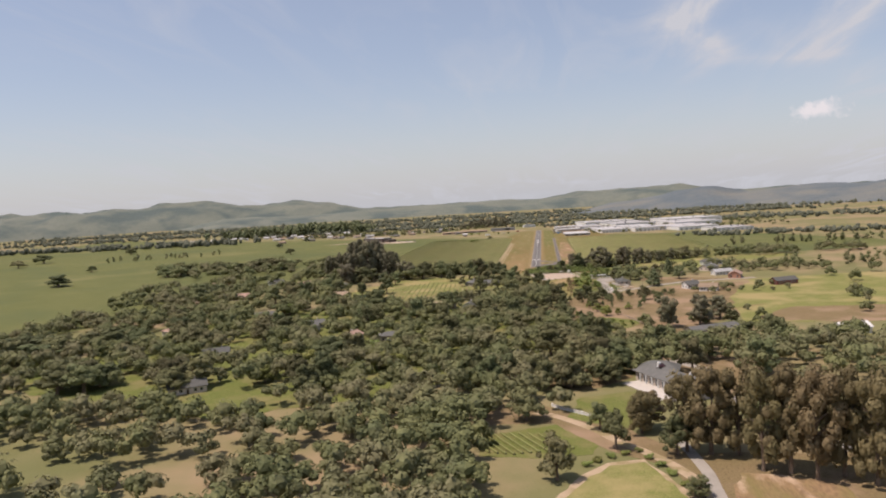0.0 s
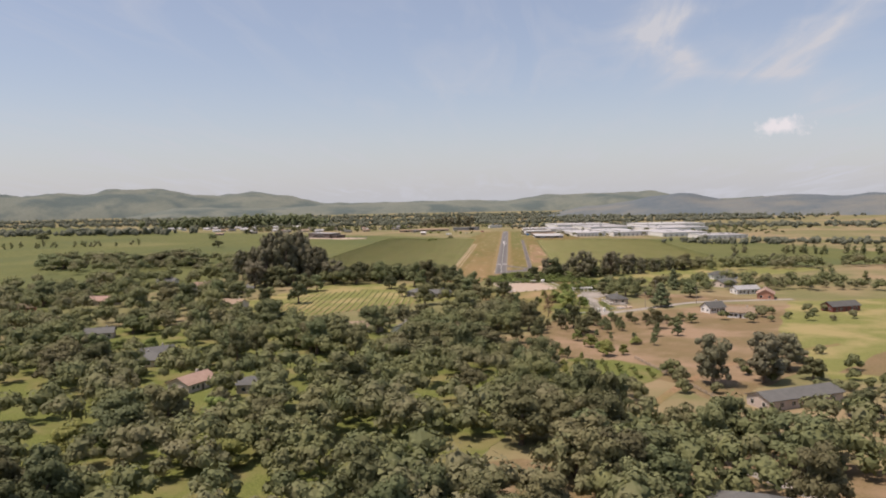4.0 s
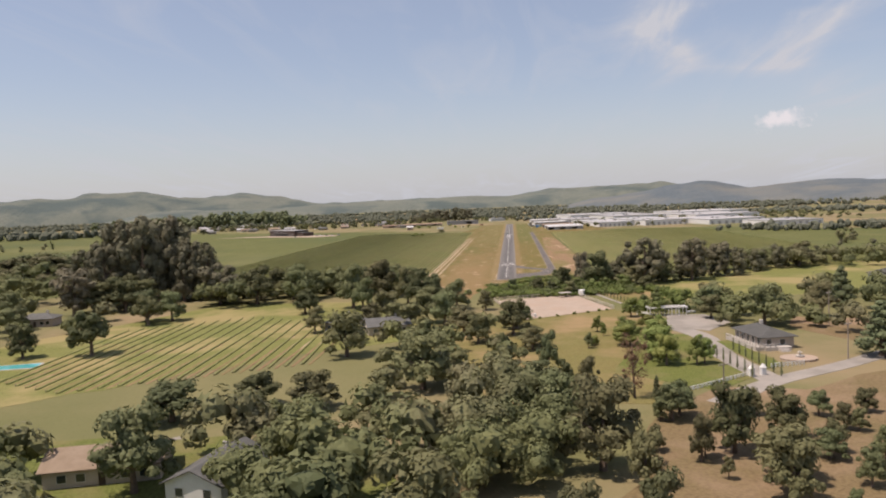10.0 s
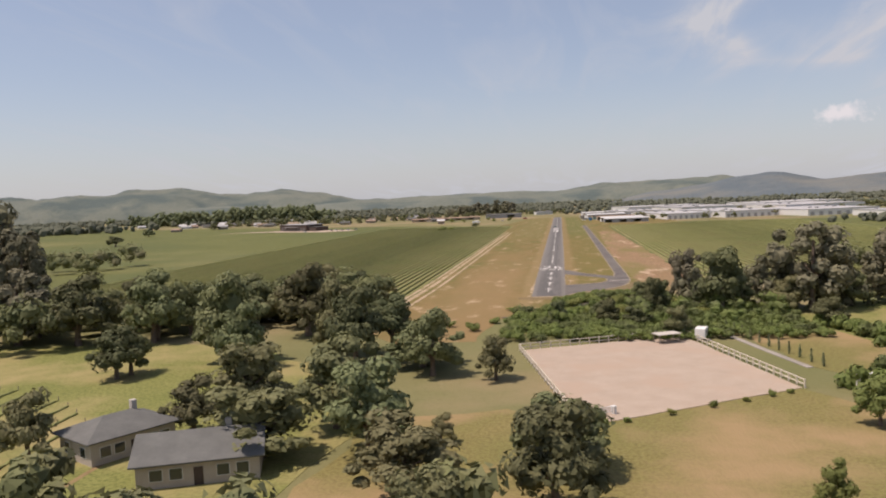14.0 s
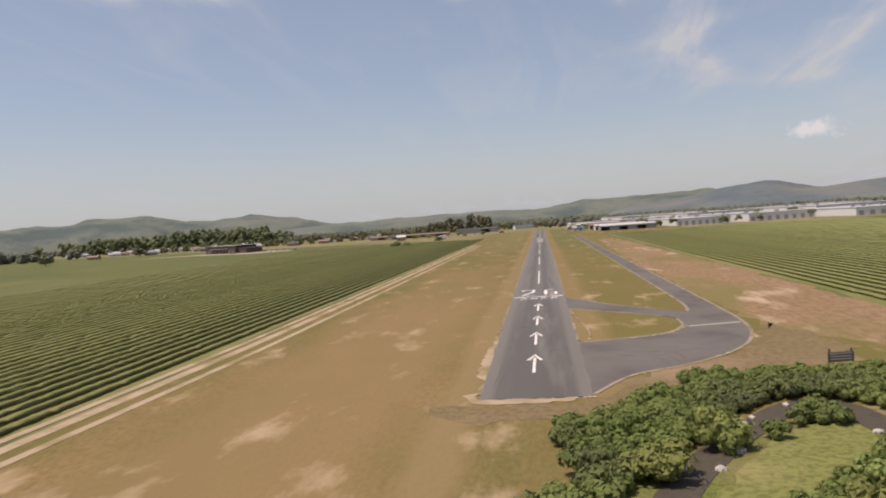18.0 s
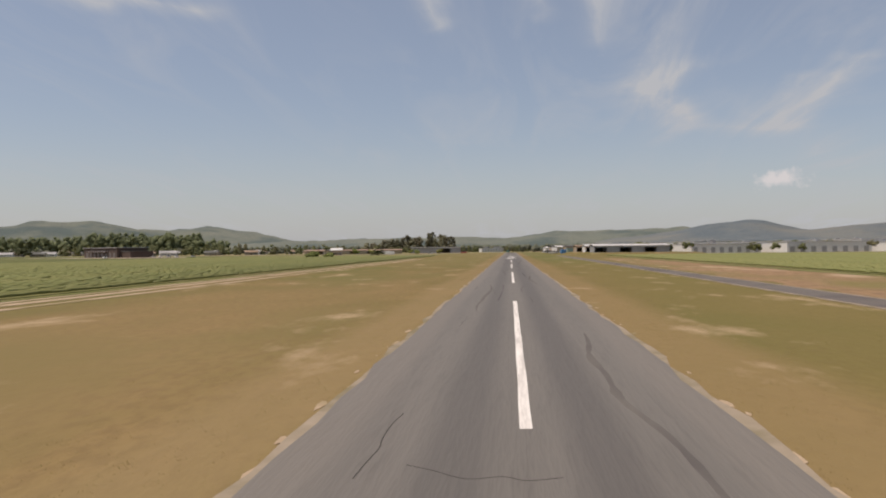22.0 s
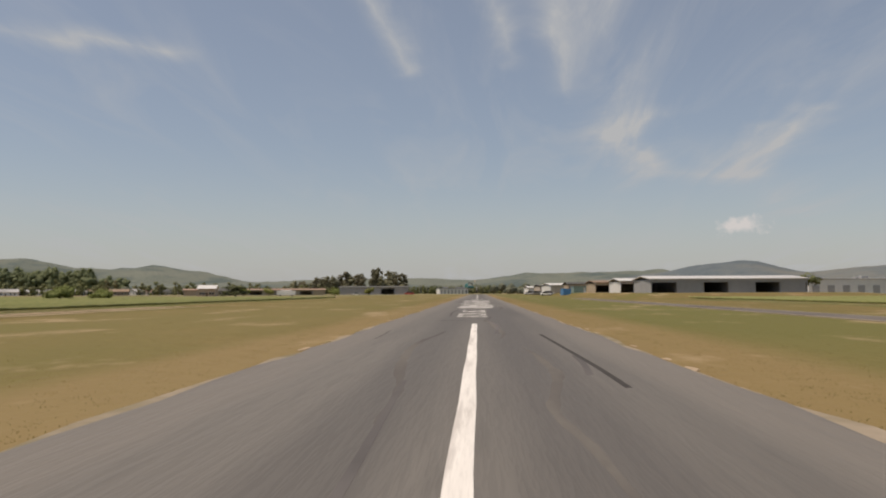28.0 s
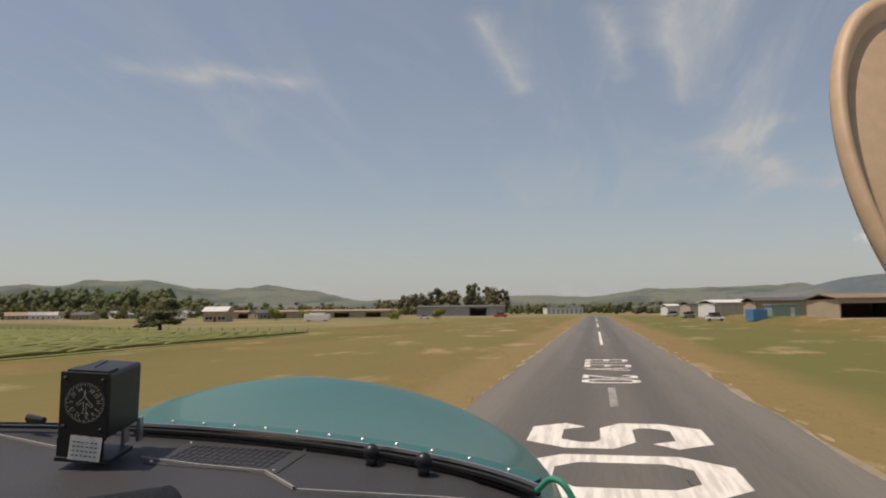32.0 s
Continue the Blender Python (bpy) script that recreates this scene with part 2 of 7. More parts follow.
def leafy(name, a, b, scale, glow=0.22, **more):
    """Leaves that let part of the daylight through."""
    m = material(name, a, b, scale, **more)
    n, l = m.node_tree.nodes, m.node_tree.links
    bsdf, out = n["Principled BSDF"], n["Material Output"]
    bsdf.inputs["Specular IOR Level"].default_value = 0.25
    thin = n.new("ShaderNodeBsdfTranslucent")
    l.new(bsdf.inputs["Base Color"].links[0].from_socket, thin.inputs[0])
    both = n.new("ShaderNodeMixShader")
    both.inputs[0].default_value = glow
    l.new(bsdf.outputs[0], both.inputs[1])
    l.new(thin.outputs[0], both.inputs[2])
    l.new(both.outputs[0], out.inputs[0])
    return m


MEADOW = material("meadow", (0.112, 0.124, 0.042), (0.150, 0.152, 0.056), 0.02, 0.95, bump=0.1, fine=60, c=(0.092, 0.106, 0.040), big=0.006, grainy=0.75, d=(0.165, 0.156, 0.066), patch=0.004)
PALE_DIRT = material("pale_dirt", (0.40, 0.31, 0.215), (0.33, 0.25, 0.165), 0.3, 0.95, fine=8, c=(0.24, 0.19, 0.10), big=0.12)
VALLEY = material("valley_grass", (0.13, 0.135, 0.055), (0.20, 0.175, 0.085), 0.018, 0.95, bump=0.1, fine=60, c=(0.25, 0.19, 0.11), big=0.009, grainy=0.42)
DRY = material("dry_grass", (0.219, 0.155, 0.086), (0.164, 0.134, 0.061), 0.05, 0.95, bump=0.15, fine=30, c=(0.262, 0.184, 0.118), big=0.03, grainy=0.75)
VERGE = material("airfield_grass", (0.216, 0.152, 0.064), (0.138, 0.120, 0.039), 0.13, 0.95, bump=0.05, fine=18, contrast=1.3, c=(0.124, 0.116, 0.037), big=0.05, stretch=(1, 0.42, 1), d=(0.345, 0.258, 0.155), patch=0.15, grainy=0.62,
                 band=((-20, 12, (0.230, 0.155, 0.075), -2000, 70), (20, 13, (0.147, 0.121, 0.040), -2000, 2000), (-18, 16, (0.160, 0.134, 0.052), 215, 2000), (17, 11, (0.118, 0.122, 0.040), 240, 2000), (6.4, 2.8, (0.225, 0.158, 0.074), -2000, 2000), (-6.6, 2.0, (0.230, 0.166, 0.081), -2000, 2000)))
PASTURE = material("half_dry_pasture", (0.216, 0.178, 0.070), (0.162, 0.162, 0.052), 0.07, 0.95, bump=0.2, fine=30, c=(0.281, 0.200, 0.103), big=0.035, grainy=0.75)
PALE_DUST = material("dusty_asphalt_edge", (0.311, 0.257, 0.196), (0.230, 0.192, 0.135), 0.8, 0.95, fine=6, c=(0.182, 0.155, 0.095), big=0.25)
CRACK = material("crack_shadow", (0.045, 0.042, 0.04), (0.06, 0.056, 0.052), 2.0, 0.95)
TAR = material("tar_smears", (0.115, 0.106, 0.096), (0.148, 0.137, 0.121), 0.6, 0.88, fine=12, c=(0.096, 0.088, 0.082), big=0.4, stretch=(1, 0.3, 1))
WET_EARTH = material("damp_earth", (0.055, 0.045, 0.034), (0.085, 0.07, 0.05), 1.2, 0.8, bump=0.4, fine=6)
VINE_SOIL = material("vineyard_soil", (0.250, 0.215, 0.100), (0.190, 0.185, 0.072), 0.12, 0.95, bump=0.1, fine=20, c=(0.149, 0.155, 0.052), big=0.03, grainy=0.75)
EARTH = material("bare_earth", (0.292, 0.189, 0.113), (0.232, 0.157, 0.081), 0.07, 0.95, bump=0.2, fine=15, c=(0.178, 0.146, 0.059), big=0.05, stretch=(1, 0.35, 1), d=(0.454, 0.335, 0.232), patch=0.08, grainy=0.75)
PINKSAND = material("arena_sand", (0.425, 0.345, 0.275), (0.365, 0.293, 0.230), 0.25, 0.95, bump=0.4, fine=14, c=(0.395, 0.305, 0.235), big=0.1)
GREEN = material("green_grass", (0.167, 0.178, 0.054), (0.221, 0.216, 0.076), 0.06, 0.95, bump=0.1, fine=30, c=(0.275, 0.227, 0.103), big=0.03, grainy=0.75)
LAWN = material("lawn", (0.128, 0.150, 0.038), (0.161, 0.172, 0.052), 0.1, 0.95, bump=0.3, fine=20, c=(0.180, 0.161, 0.066), big=0.06, grainy=0.75)
ASPHALT = material("asphalt", (0.117, 0.108, 0.095), (0.154, 0.141, 0.123), 0.25, 0.72, bump=0.1, fine=20, c=(0.090, 0.082, 0.073), big=0.06, stretch=(1, 0.08, 1), d=(0.168, 0.154, 0.134), patch=0.11, band=((1.55, 0.75, (0.086, 0.079, 0.072), -2000, 2000), (-1.45, 0.75, (0.090, 0.083, 0.075), -2000, 2000), (4.5, 0.7, (0.164, 0.147, 0.126), -2000, 2000), (-4.5, 0.7, (0.164, 0.147, 0.126), -2000, 2000)))
ASPHALT_OLD = material("worn_asphalt", (0.128, 0.115, 0.105), (0.162, 0.149, 0.133), 0.2, 0.92, bump=0.2, fine=30, c=(0.109, 0.096, 0.092), big=0.1)
ROAD = material("road_surface", (0.27, 0.245, 0.215), (0.33, 0.30, 0.26), 0.2, 0.9, fine=20, c=(0.23, 0.21, 0.18), big=0.08)
PAINT = material("marking_paint", (0.74, 0.71, 0.66), (0.62, 0.59, 0.55), 3.0, 0.75, fine=4, stretch=(2.6, 0.16, 1), c=(0.50, 0.470, 0.435), big=2.2)
PAINT_WORN = material("worn_marking_paint", (0.36, 0.34, 0.32), (0.22, 0.205, 0.195), 3.0, 0.85, fine=6, stretch=(1, 0.22, 1), c=(0.16, 0.15, 0.145), big=0.8)
RUBBER = material("tyre_rubber_marks", (0.090, 0.084, 0.083), (0.124, 0.116, 0.111), 0.35, 0.9, fine=12, stretch=(1, 0.2, 1), c=(0.139, 0.128, 0.123), big=0.4)
LEAF = leafy("oak_leaves", (0.111, 0.124, 0.057), (0.167, 0.174, 0.079), 0.9, rough=0.75, fine=4, vary=0.75)
# eucalyptus leaves twice: shade and haze in the first colour, sunlight in the second
LEAF_EUC = leafy("eucalyptus_leaves", (0.143, 0.139, 0.090), (0.202, 0.188, 0.112), 0.6, rough=0.75, fine=4, vary=0.35)
LEAF_EUC_LIT = leafy("eucalyptus_leaves_lit", (0.170, 0.142, 0.072), (0.235, 0.195, 0.098), 0.6, rough=0.75, fine=4, vary=0.3, glow=0.35)
LEAF_PINE = leafy("conifer_needles", (0.121, 0.143, 0.078), (0.186, 0.204, 0.097), 1.0, rough=0.8, fine=4, vary=0.4)
LEAF_LIGHT = leafy("shrub_leaves", (0.158, 0.194, 0.053), (0.231, 0.253, 0.080), 0.9, rough=0.75, fine=4, vary=0.5)
LEAF_PLUM = leafy("purple_plum_leaves", (0.06, 0.034, 0.042), (0.09, 0.044, 0.055), 1.0, rough=0.75, fine=4, vary=0.3)
LEAF_DEAD = material("dry_brown_leaves", (0.20, 0.11, 0.065), (0.14, 0.085, 0.05), 1.0, 0.85, fine=4)
STRAW = leafy("straw", (0.330, 0.242, 0.116), (0.220, 0.176, 0.068), 0.35, rough=0.85, fine=6, c=(0.165, 0.149, 0.050), big=0.12, glow=0.5)
TUFT = leafy("green_tufts", (0.209, 0.182, 0.066), (0.264, 0.204, 0.088), 0.3, rough=0.85, fine=6, c=(0.165, 0.160, 0.053), big=0.06, glow=0.5)
BARK = material("bark", (0.13, 0.095, 0.07), (0.19, 0.15, 0.115), 1.5, 0.95, bump=0.6, fine=6)
VINE = leafy("vine_leaves", (0.194, 0.213, 0.072), (0.257, 0.261, 0.100), 0.5, rough=0.8, fine=6, vary=0.15, glow=0.25)
# aerial haze tints this far tree colour towards blue
FARWOOD = material("hazed_far_woodland", (0.090, 0.100, 0.074), (0.130, 0.134, 0.094), 0.06, 0.9, fine=8)
THICKET = leafy("thicket_leaves", (0.140, 0.190, 0.050), (0.215, 0.250, 0.078), 0.25, rough=0.8, fine=7, c=(0.125, 0.142, 0.060), big=0.10, glow=0.3)
CANOPY = leafy("canopy_leaves", (0.105, 0.124, 0.056), (0.203, 0.208, 0.086), 0.09, rough=0.75, fine=7, contrast=1.2, c=(0.190, 0.178, 0.094), big=0.035)
# distance haze is mixed into both hill colours as a blue-grey tint
HILL = material("hazed_hill_grass", (0.122, 0.140, 0.119), (0.162, 0.172, 0.141), 0.006, 0.95, bump=0.25, fine=9, c=(0.083, 0.105, 0.099), big=0.0045)
HILL_FAR = material("hazed_wooded_ridge", (0.092, 0.115, 0.129), (0.126, 0.145, 0.153), 0.006, 0.95, bump=0.25, fine=9, c=(0.155, 0.160, 0.147), big=0.003)
WHITE = material("white_paint", (0.70, 0.69, 0.66), (0.62, 0.61, 0.585), 0.5, 0.7, fine=8)
ROOF_WHITE = material("white_metal_roof", (0.62, 0.61, 0.59), (0.52, 0.51, 0.50), 0.06, 0.6, fine=14, c=(0.44, 0.43, 0.42), big=0.02, vary=0.3)
ROOF_PALE = material("pale_grey_roof", (0.40, 0.39, 0.385), (0.31, 0.305, 0.30), 0.05, 0.75, fine=14, c=(0.25, 0.245, 0.24), big=0.02, vary=0.5)
ROOF_GREY = material("grey_shingles", (0.094, 0.095, 0.090), (0.129, 0.129, 0.121), 0.5, 0.9, bump=0.2, fine=8, vary=0.4)
ROOF_BROWN = material("brown_shingles", (0.24, 0.175, 0.125), (0.31, 0.235, 0.175), 0.5, 0.9, bump=0.3, fine=8, vary=0.4)
STUCCO = material("cream_stucco", (0.52, 0.46, 0.385), (0.45, 0.395, 0.33), 0.5, 0.9, fine=10, vary=0.4)
STONE = material("pale_stone", (0.50, 0.46, 0.41), (0.42, 0.385, 0.34), 0.6, 0.9, bump=0.2, fine=8)
TAN = material("tan_siding", (0.40, 0.325, 0.235), (0.34, 0.275, 0.20), 0.4, 0.85, fine=10)
STEEL = material("grey_sheet_steel", (0.33, 0.33, 0.325), (0.27, 0.27, 0.27), 0.3, 0.6, fine=12)
STEEL_DARK = material("dark_sheet_steel", (0.10, 0.095, 0.092), (0.14, 0.13, 0.125), 0.3, 0.6, fine=12)
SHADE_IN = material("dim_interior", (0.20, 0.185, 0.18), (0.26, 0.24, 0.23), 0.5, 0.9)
DARKWOOD = material("dark_timber", (0.065, 0.047, 0.039), (0.091, 0.065, 0.052), 0.5, 0.85, fine=10)
WOOD = material("weathered_wood", (0.33, 0.28, 0.225), (0.26, 0.215, 0.17), 0.8, 0.9, fine=10)
BLUE = material("blue_paint", (0.05, 0.16, 0.33), (0.06, 0.19, 0.37), 0.8, 0.6)
SEAGREEN = material("pale_green_paint", (0.25, 0.34, 0.29), (0.30, 0.38, 0.33), 0.8, 0.7)
REDPAINT = material("red_paint", (0.35, 0.06, 0.05), (0.28, 0.05, 0.04), 0.8, 0.6)
DARKRED = material("dark_red_boards", (0.19, 0.055, 0.045), (0.15, 0.045, 0.038), 0.8, 0.8)
CREAM = material("cream_rail_paint", (0.62, 0.56, 0.46), (0.54, 0.485, 0.40), 1.2, 0.75)
TERRACOTTA = material("terracotta", (0.42, 0.22, 0.15), (0.36, 0.185, 0.125), 0.8, 0.9)
POOL = glass_material("pool_water", (0.10, 0.42, 0.42))
PANE = glass_material("window_glass", (0.03, 0.035, 0.04))
TYRE = material("tyre_black", (0.025, 0.025, 0.025), (0.035, 0.035, 0.035), 4, 0.85)

# ---- building blocks ----


def bm_box(bm, x0, y0, z0, x1, y1, z1, bevel=0.0):
    vs = [bm.verts.new(p) for p in ((x0, y0, z0), (x1, y0, z0), (x1, y1, z0), (x0, y1, z0), (x0, y0, z1), (x1, y0, z1), (x1, y1, z1), (x0, y1, z1))]
    fs = [bm.faces.new([vs[i] for i in f]) for f in ((3, 2, 1, 0), (4, 5, 6, 7), (0, 1, 5, 4), (1, 2, 6, 5), (2, 3, 7, 6), (3, 0, 4, 7))]
    if bevel:
        es = list({e for f in fs for e in f.edges})
        bmesh.ops.bevel(bm, geom=es, offset=bevel, segments=2, affect='EDGES', profile=0.5)
    return bm


def box(x0, y0, z0, x1, y1, z1, bevel=0.0):
    return bm_box(bmesh.new(), x0, y0, z0, x1, y1, z1, bevel)


def mesh_of(name, bm, mat, smooth=False):
    me = bpy.data.meshes.new(name)
    bm.to_mesh(me)
    bm.free()
    me.materials.append(mat)
    if smooth:
        me.shade_smooth()
    return me


def from_arrays(name, verts, faces, mat, smooth=False):
    me = bpy.data.meshes.new(name)
    me.from_pydata(verts, [], faces)
    me.materials.append(mat)
    if smooth:
        me.shade_smooth()
    return me


def part(name, bm, mat, parent, label="", smooth=False):
    ob = new(name, bm if isinstance(bm, bpy.types.Mesh) else mesh_of(name, bm, mat, smooth))
    ob.parent = parent
    if label:
        ob["label"] = label
    return ob


def thing(name, label, category, m=None, group="", kind=""):
    ob = tagged(new(name), label, category, group, kind)
    if m is not None:
        ob.matrix_basis = m
    return ob


def structure(name, bm, mat, label="", category="", smooth=False):
    ob = new(name, bm if isinstance(bm, bpy.types.Mesh) else mesh_of(name, bm, mat, smooth))
    return tagged(ob, label, category, kind="structure")


def slab(points, z0, z1, ragged=0.0, step=4.0, seed=1):
    """A flat sheet with sides, from a ring of plan points; ragged: how far its edge wanders."""
    ring = []
    rnd = random.Random(seed)
    for (ax, ay), (bx, by) in zip(points, points[1:] + points[:1]):
        n = max(1, int(math.hypot(bx - ax, by - ay) / step)) if ragged else 1
        for i in range(n):
            u = i / n
            ring.append((ax + (bx - ax) * u + (rnd.uniform(-ragged, ragged) if i else 0), ay + (by - ay) * u + (rnd.uniform(-ragged, ragged) if i else 0)))
    bm = bmesh.new()
    low = [bm.verts.new((x, y, z0)) for x, y in ring]
    top = [bm.verts.new((x, y, z1)) for x, y in ring]
    bm.faces.new(top)
    for i in range(len(ring)):
        j = (i + 1) % len(ring)
        bm.faces.new((low[i], low[j], top[j], top[i]))
    bmesh.ops.recalc_face_normals(bm, faces=bm.faces[:])
    bmesh.ops.triangulate(bm, faces=[f for f in bm.faces if len(f.verts) > 4])
    return bm


def curve_points(pts, steps=6):
    """A smooth line through plan points."""
    res = []
    for i in range(len(pts) - 1):
        p0, p1, p2, p3 = pts[max(i - 1, 0)], pts[i], pts[i + 1], pts[min(i + 2, len(pts) - 1)]
        for s in range(steps):
            u = s / steps
            res.append(tuple(0.5 * (2 * b + (c - a) * u + (2 * a - 5 * b + 4 * c - d) * u * u + (3 * b - a - 3 * c + d) * u ** 3) for a, b, c, d in zip(p0, p1, p2, p3)))
    return res + [tuple(pts[-1])]


def strip(pts, width, z0, z1, steps=6):
    """A band of one width along a smooth plan line."""
    line = [Vector(p) for p in curve_points(pts, steps)]
    left, right = [], []
    for i, p in enumerate(line):
        d = (line[min(i + 1, len(line) - 1)] - line[max(i - 1, 0)]).normalized()
        side = Vector((-d.y, d.x)) * width / 2
        left.append(p + side)
        right.append(p - side)
    bm = bmesh.new()
    rows = [[bm.verts.new((q.x, q.y, z)) for q in (a, b)] for a, b in zip(left, right) for z in (z1,)]
    for r, s in zip(rows, rows[1:]):
        bm.faces.new((r[0], r[1], s[1], s[0]))
    skirt = bmesh.ops.extrude_face_region(bm, geom=bm.faces[:])
    for v in skirt["geom"]:
        if isinstance(v, bmesh.types.BMVert):
            v.co.z = z0
    bmesh.ops.recalc_face_normals(bm, faces=bm.faces[:])
    return bm

# ---- ground: one sheet to the horizon, fields laid on it ----
ground = structure("ground", box(-4900, -1900, -2.0, 4900, 4900, 0.0), VALLEY, "wide valley floor of grass and dry earth", "ground")

structure("field_west", slab([(-42.6, -100), (-42.6, 300), (-70, 480), (-200, 600), (-700, 900), (-1400, 1500), (-1500, -60), (-520, -330), (-330, -425), (-262, -300), (-222, -60), (-130, -72)], -0.2, 0.015, 1.5, 12, 3),
          MEADOW, "broad green field beside the airstrip", "field")
structure("field_east", slab([(46.6, -52), (45, 424), (110, 440), (230, 400), (330, 260), (420, 0), (330, -30), (150, -48), (90, -72)], -0.2, 0.019, 1.0, 10, 4),
          MEADOW, "green vineyard field beside the taxiway", "field")
structure("airfield_verge", slab([(-42.4, -100), (-50, -128), (-30, -152), (-14, -150), (-12, -124), (-6, -109), (5, -100), (30, -86), (46, -56), (46.2, 280), (46, 420), (40, 720), (-34, 720), (-60, 480), (-42, 300)], -0.2, 0.022, 0.8, 6, 5),
          VERGE, "dry mown grass along the runway", "grass strip")
structure("earth_strip", slab([(28, 20), (27.8, -30), (29, -52), (36, -66), (44, -64), (47.5, -40), (47.8, 0), (47, 110), (44, 290), (34, 290), (29, 150)], -0.2, 0.026, 1.2, 4, 6),
          EARTH, "bare pinkish earth beside the taxiway", "earth")
for off, wide in ((-44.6, 1.0), (-42.4, 1.5), (-39.4, 1.1)):
    structure("farm_track", strip([(off, -101), (off + 1.6, -50), (off + 2, 20), (off + 2.2, 150), (off + 2.4, 330)], wide, -0.2, 0.055), PALE_DIRT, "pale dirt track along the vineyard", "track")
structure("dry_slope", slab([(-10, -360), (8, -366), (22, -350), (30, -318), (45, -300), (62, -303), (84, -288), (125, -262), (160, -270), (190, -340), (120, -415), (70, -470), (52, -430), (30, -405), (20, -414), (-2, -404)], -0.2, 0.030, 2, 8, 7),
          DRY, "dry brown slope dotted with young trees", "field")
structure("dry_paddock", slab([(84, -232), (92, -215), (125, -225), (150, -245), (118, -256), (94, -262)], -0.2, 0.033, 1, 5, 8), DRY, "dry grass paddock", "field")
structure("green_meadow", slab([(46, -136), (58, -168), (80, -175), (150, -150), (270, -62), (150, -36), (104, -78), (66, -104)], -0.2, 0.037, 1.5, 8, 9), GREEN, "sunlit yellow-green meadow", "field")
structure("garden_meadow", slab([(37.5, -140), (46, -136), (57, -136), (60, -150), (62, -166), (48, -182), (44.5, -176)], -0.2, 0.039, 0.8, 6, 63), PASTURE, "half-dry mown meadow beside the arena", "field")
structure("east_pasture", slab([(112, -440), (126, -350), (165, -255), (330, -225), (450, -330), (320, -470)], -0.2, 0.040, 2, 10, 10), GREEN, "open green pasture", "field")
structure("dry_pasture", slab([(118, -430), (150, -395), (230, -400), (220, -440), (160, -450)], -0.2, 0.043, 2, 8, 11), DRY, "dry brown pasture", "field")
structure("arena_field", slab([(2, -312), (-26, -262), (-22, -205), (-4, -200), (6, -206), (38, -189), (50, -214), (47, -262), (30, -312)], -0.2, 0.047, 1, 6, 12), PASTURE, "dry grass field below the riding arena", "field")
structure("west_meadow", slab([(-160, -232), (-120, -150), (-60, -150), (-20, -205), (-28, -240), (-62, -262), (-112, -310), (-150, -300)], -0.2, 0.051, 2, 8, 13), GREEN, "green meadow with young vines", "field")
structure("creek_bank", slab([(-12, -112), (4, -100), (30, -88), (52, -96), (56, -130), (40, -146), (8, -152), (-6, -140)], -0.2, 0.014, 1, 5, 62), LAWN, "green overgrown creek bank", "bank")
structure("shrub_orchard", slab([(-8, -456), (2, -436), (20, -420), (30, -408), (46, -410), (62, -424), (56, -440), (40, -456), (14, -466)], -0.2, 0.054, 1, 5, 14), LAWN, "green orchard floor", "field")
structure("near_paddock", slab([(18, -657), (24, -649), (33.4, -646.4), (37, -659), (42, -676), (40, -720), (6, -720), (10, -674)], -0.2, 0.057, 0.6, 4, 15), GREEN, "green paddock with a worn pale rim", "field")
structure("paddock_rim", slab([(16, -656), (23.6, -647), (33.8, -644.4), (38.6, -659), (44, -676), (42, -721), (3, -721), (8, -674)], -0.2, 0.052, 0.5, 3, 16), PALE_DIRT, "pale worn rim of the paddock", "earth")
structure("near_yard", slab([(56, -655), (67, -657), (78, -663), (78, -720), (46, -720), (49, -676)], -0.2, 0.061, 1, 4, 18), EARTH, "pale sandy yard under the eucalyptus trees", "earth")
structure("near_vineyard", slab([(-12, -622), (-4, -619), (10.7, -612), (22.4, -633), (20.3, -640), (4.6, -643), (-12, -640)], -0.2, 0.059, 0.6, 3, 19), LAWN, "small green field with vine rows", "field")
structure("dry_clearing", slab([(44, -508), (68, -510), (100, -528), (104, -560), (92, -600), (70, -600), (62, -560), (46, -552), (40, -535)], -0.2, 0.062, 1.2, 5, 75), DRY, "dry brown ground round the large house", "earth")
structure("dry_clearing", slab([(-12, -524), (10, -518), (38, -540), (42, -552), (28, -568), (8, -570), (-12, -545)], -0.2, 0.0635, 1.2, 5, 76), DRY, "dry brown ground between the oaks", "earth")
structure("dry_clearing", slab([(-16, -588), (6, -590), (30, -614), (46, -640), (92, -642), (110, -700), (44, -700), (40, -650), (28, -640), (22, -632), (10, -611), (-16, -612)], -0.2, 0.0505, 1.0, 5, 77), DRY, "dry brown ground beside the white wall", "earth")
structure("mansion_lawn", slab([(14, -606), (20, -580), (42, -574), (46, -600), (34, -618)], -0.2, 0.065, 1, 4, 17), LAWN, "mown lawn before the large house", "lawn")
structure("villa_lawn", slab([(26, -286), (34, -258), (42, -240), (56, -240), (58, -290), (44, -302)], -0.2, 0.068, 0.8, 5, 18), LAWN, "mown lawn beside the villa drive", "lawn")
structure("residential_lawns", slab([(-250, -540), (-210, -330), (-120, -330), (-20, -330), (14, -420), (0, -540), (-110, -600)], -0.2, 0.072, 3, 10, 19), LAWN, "green gardens between the houses", "lawn")

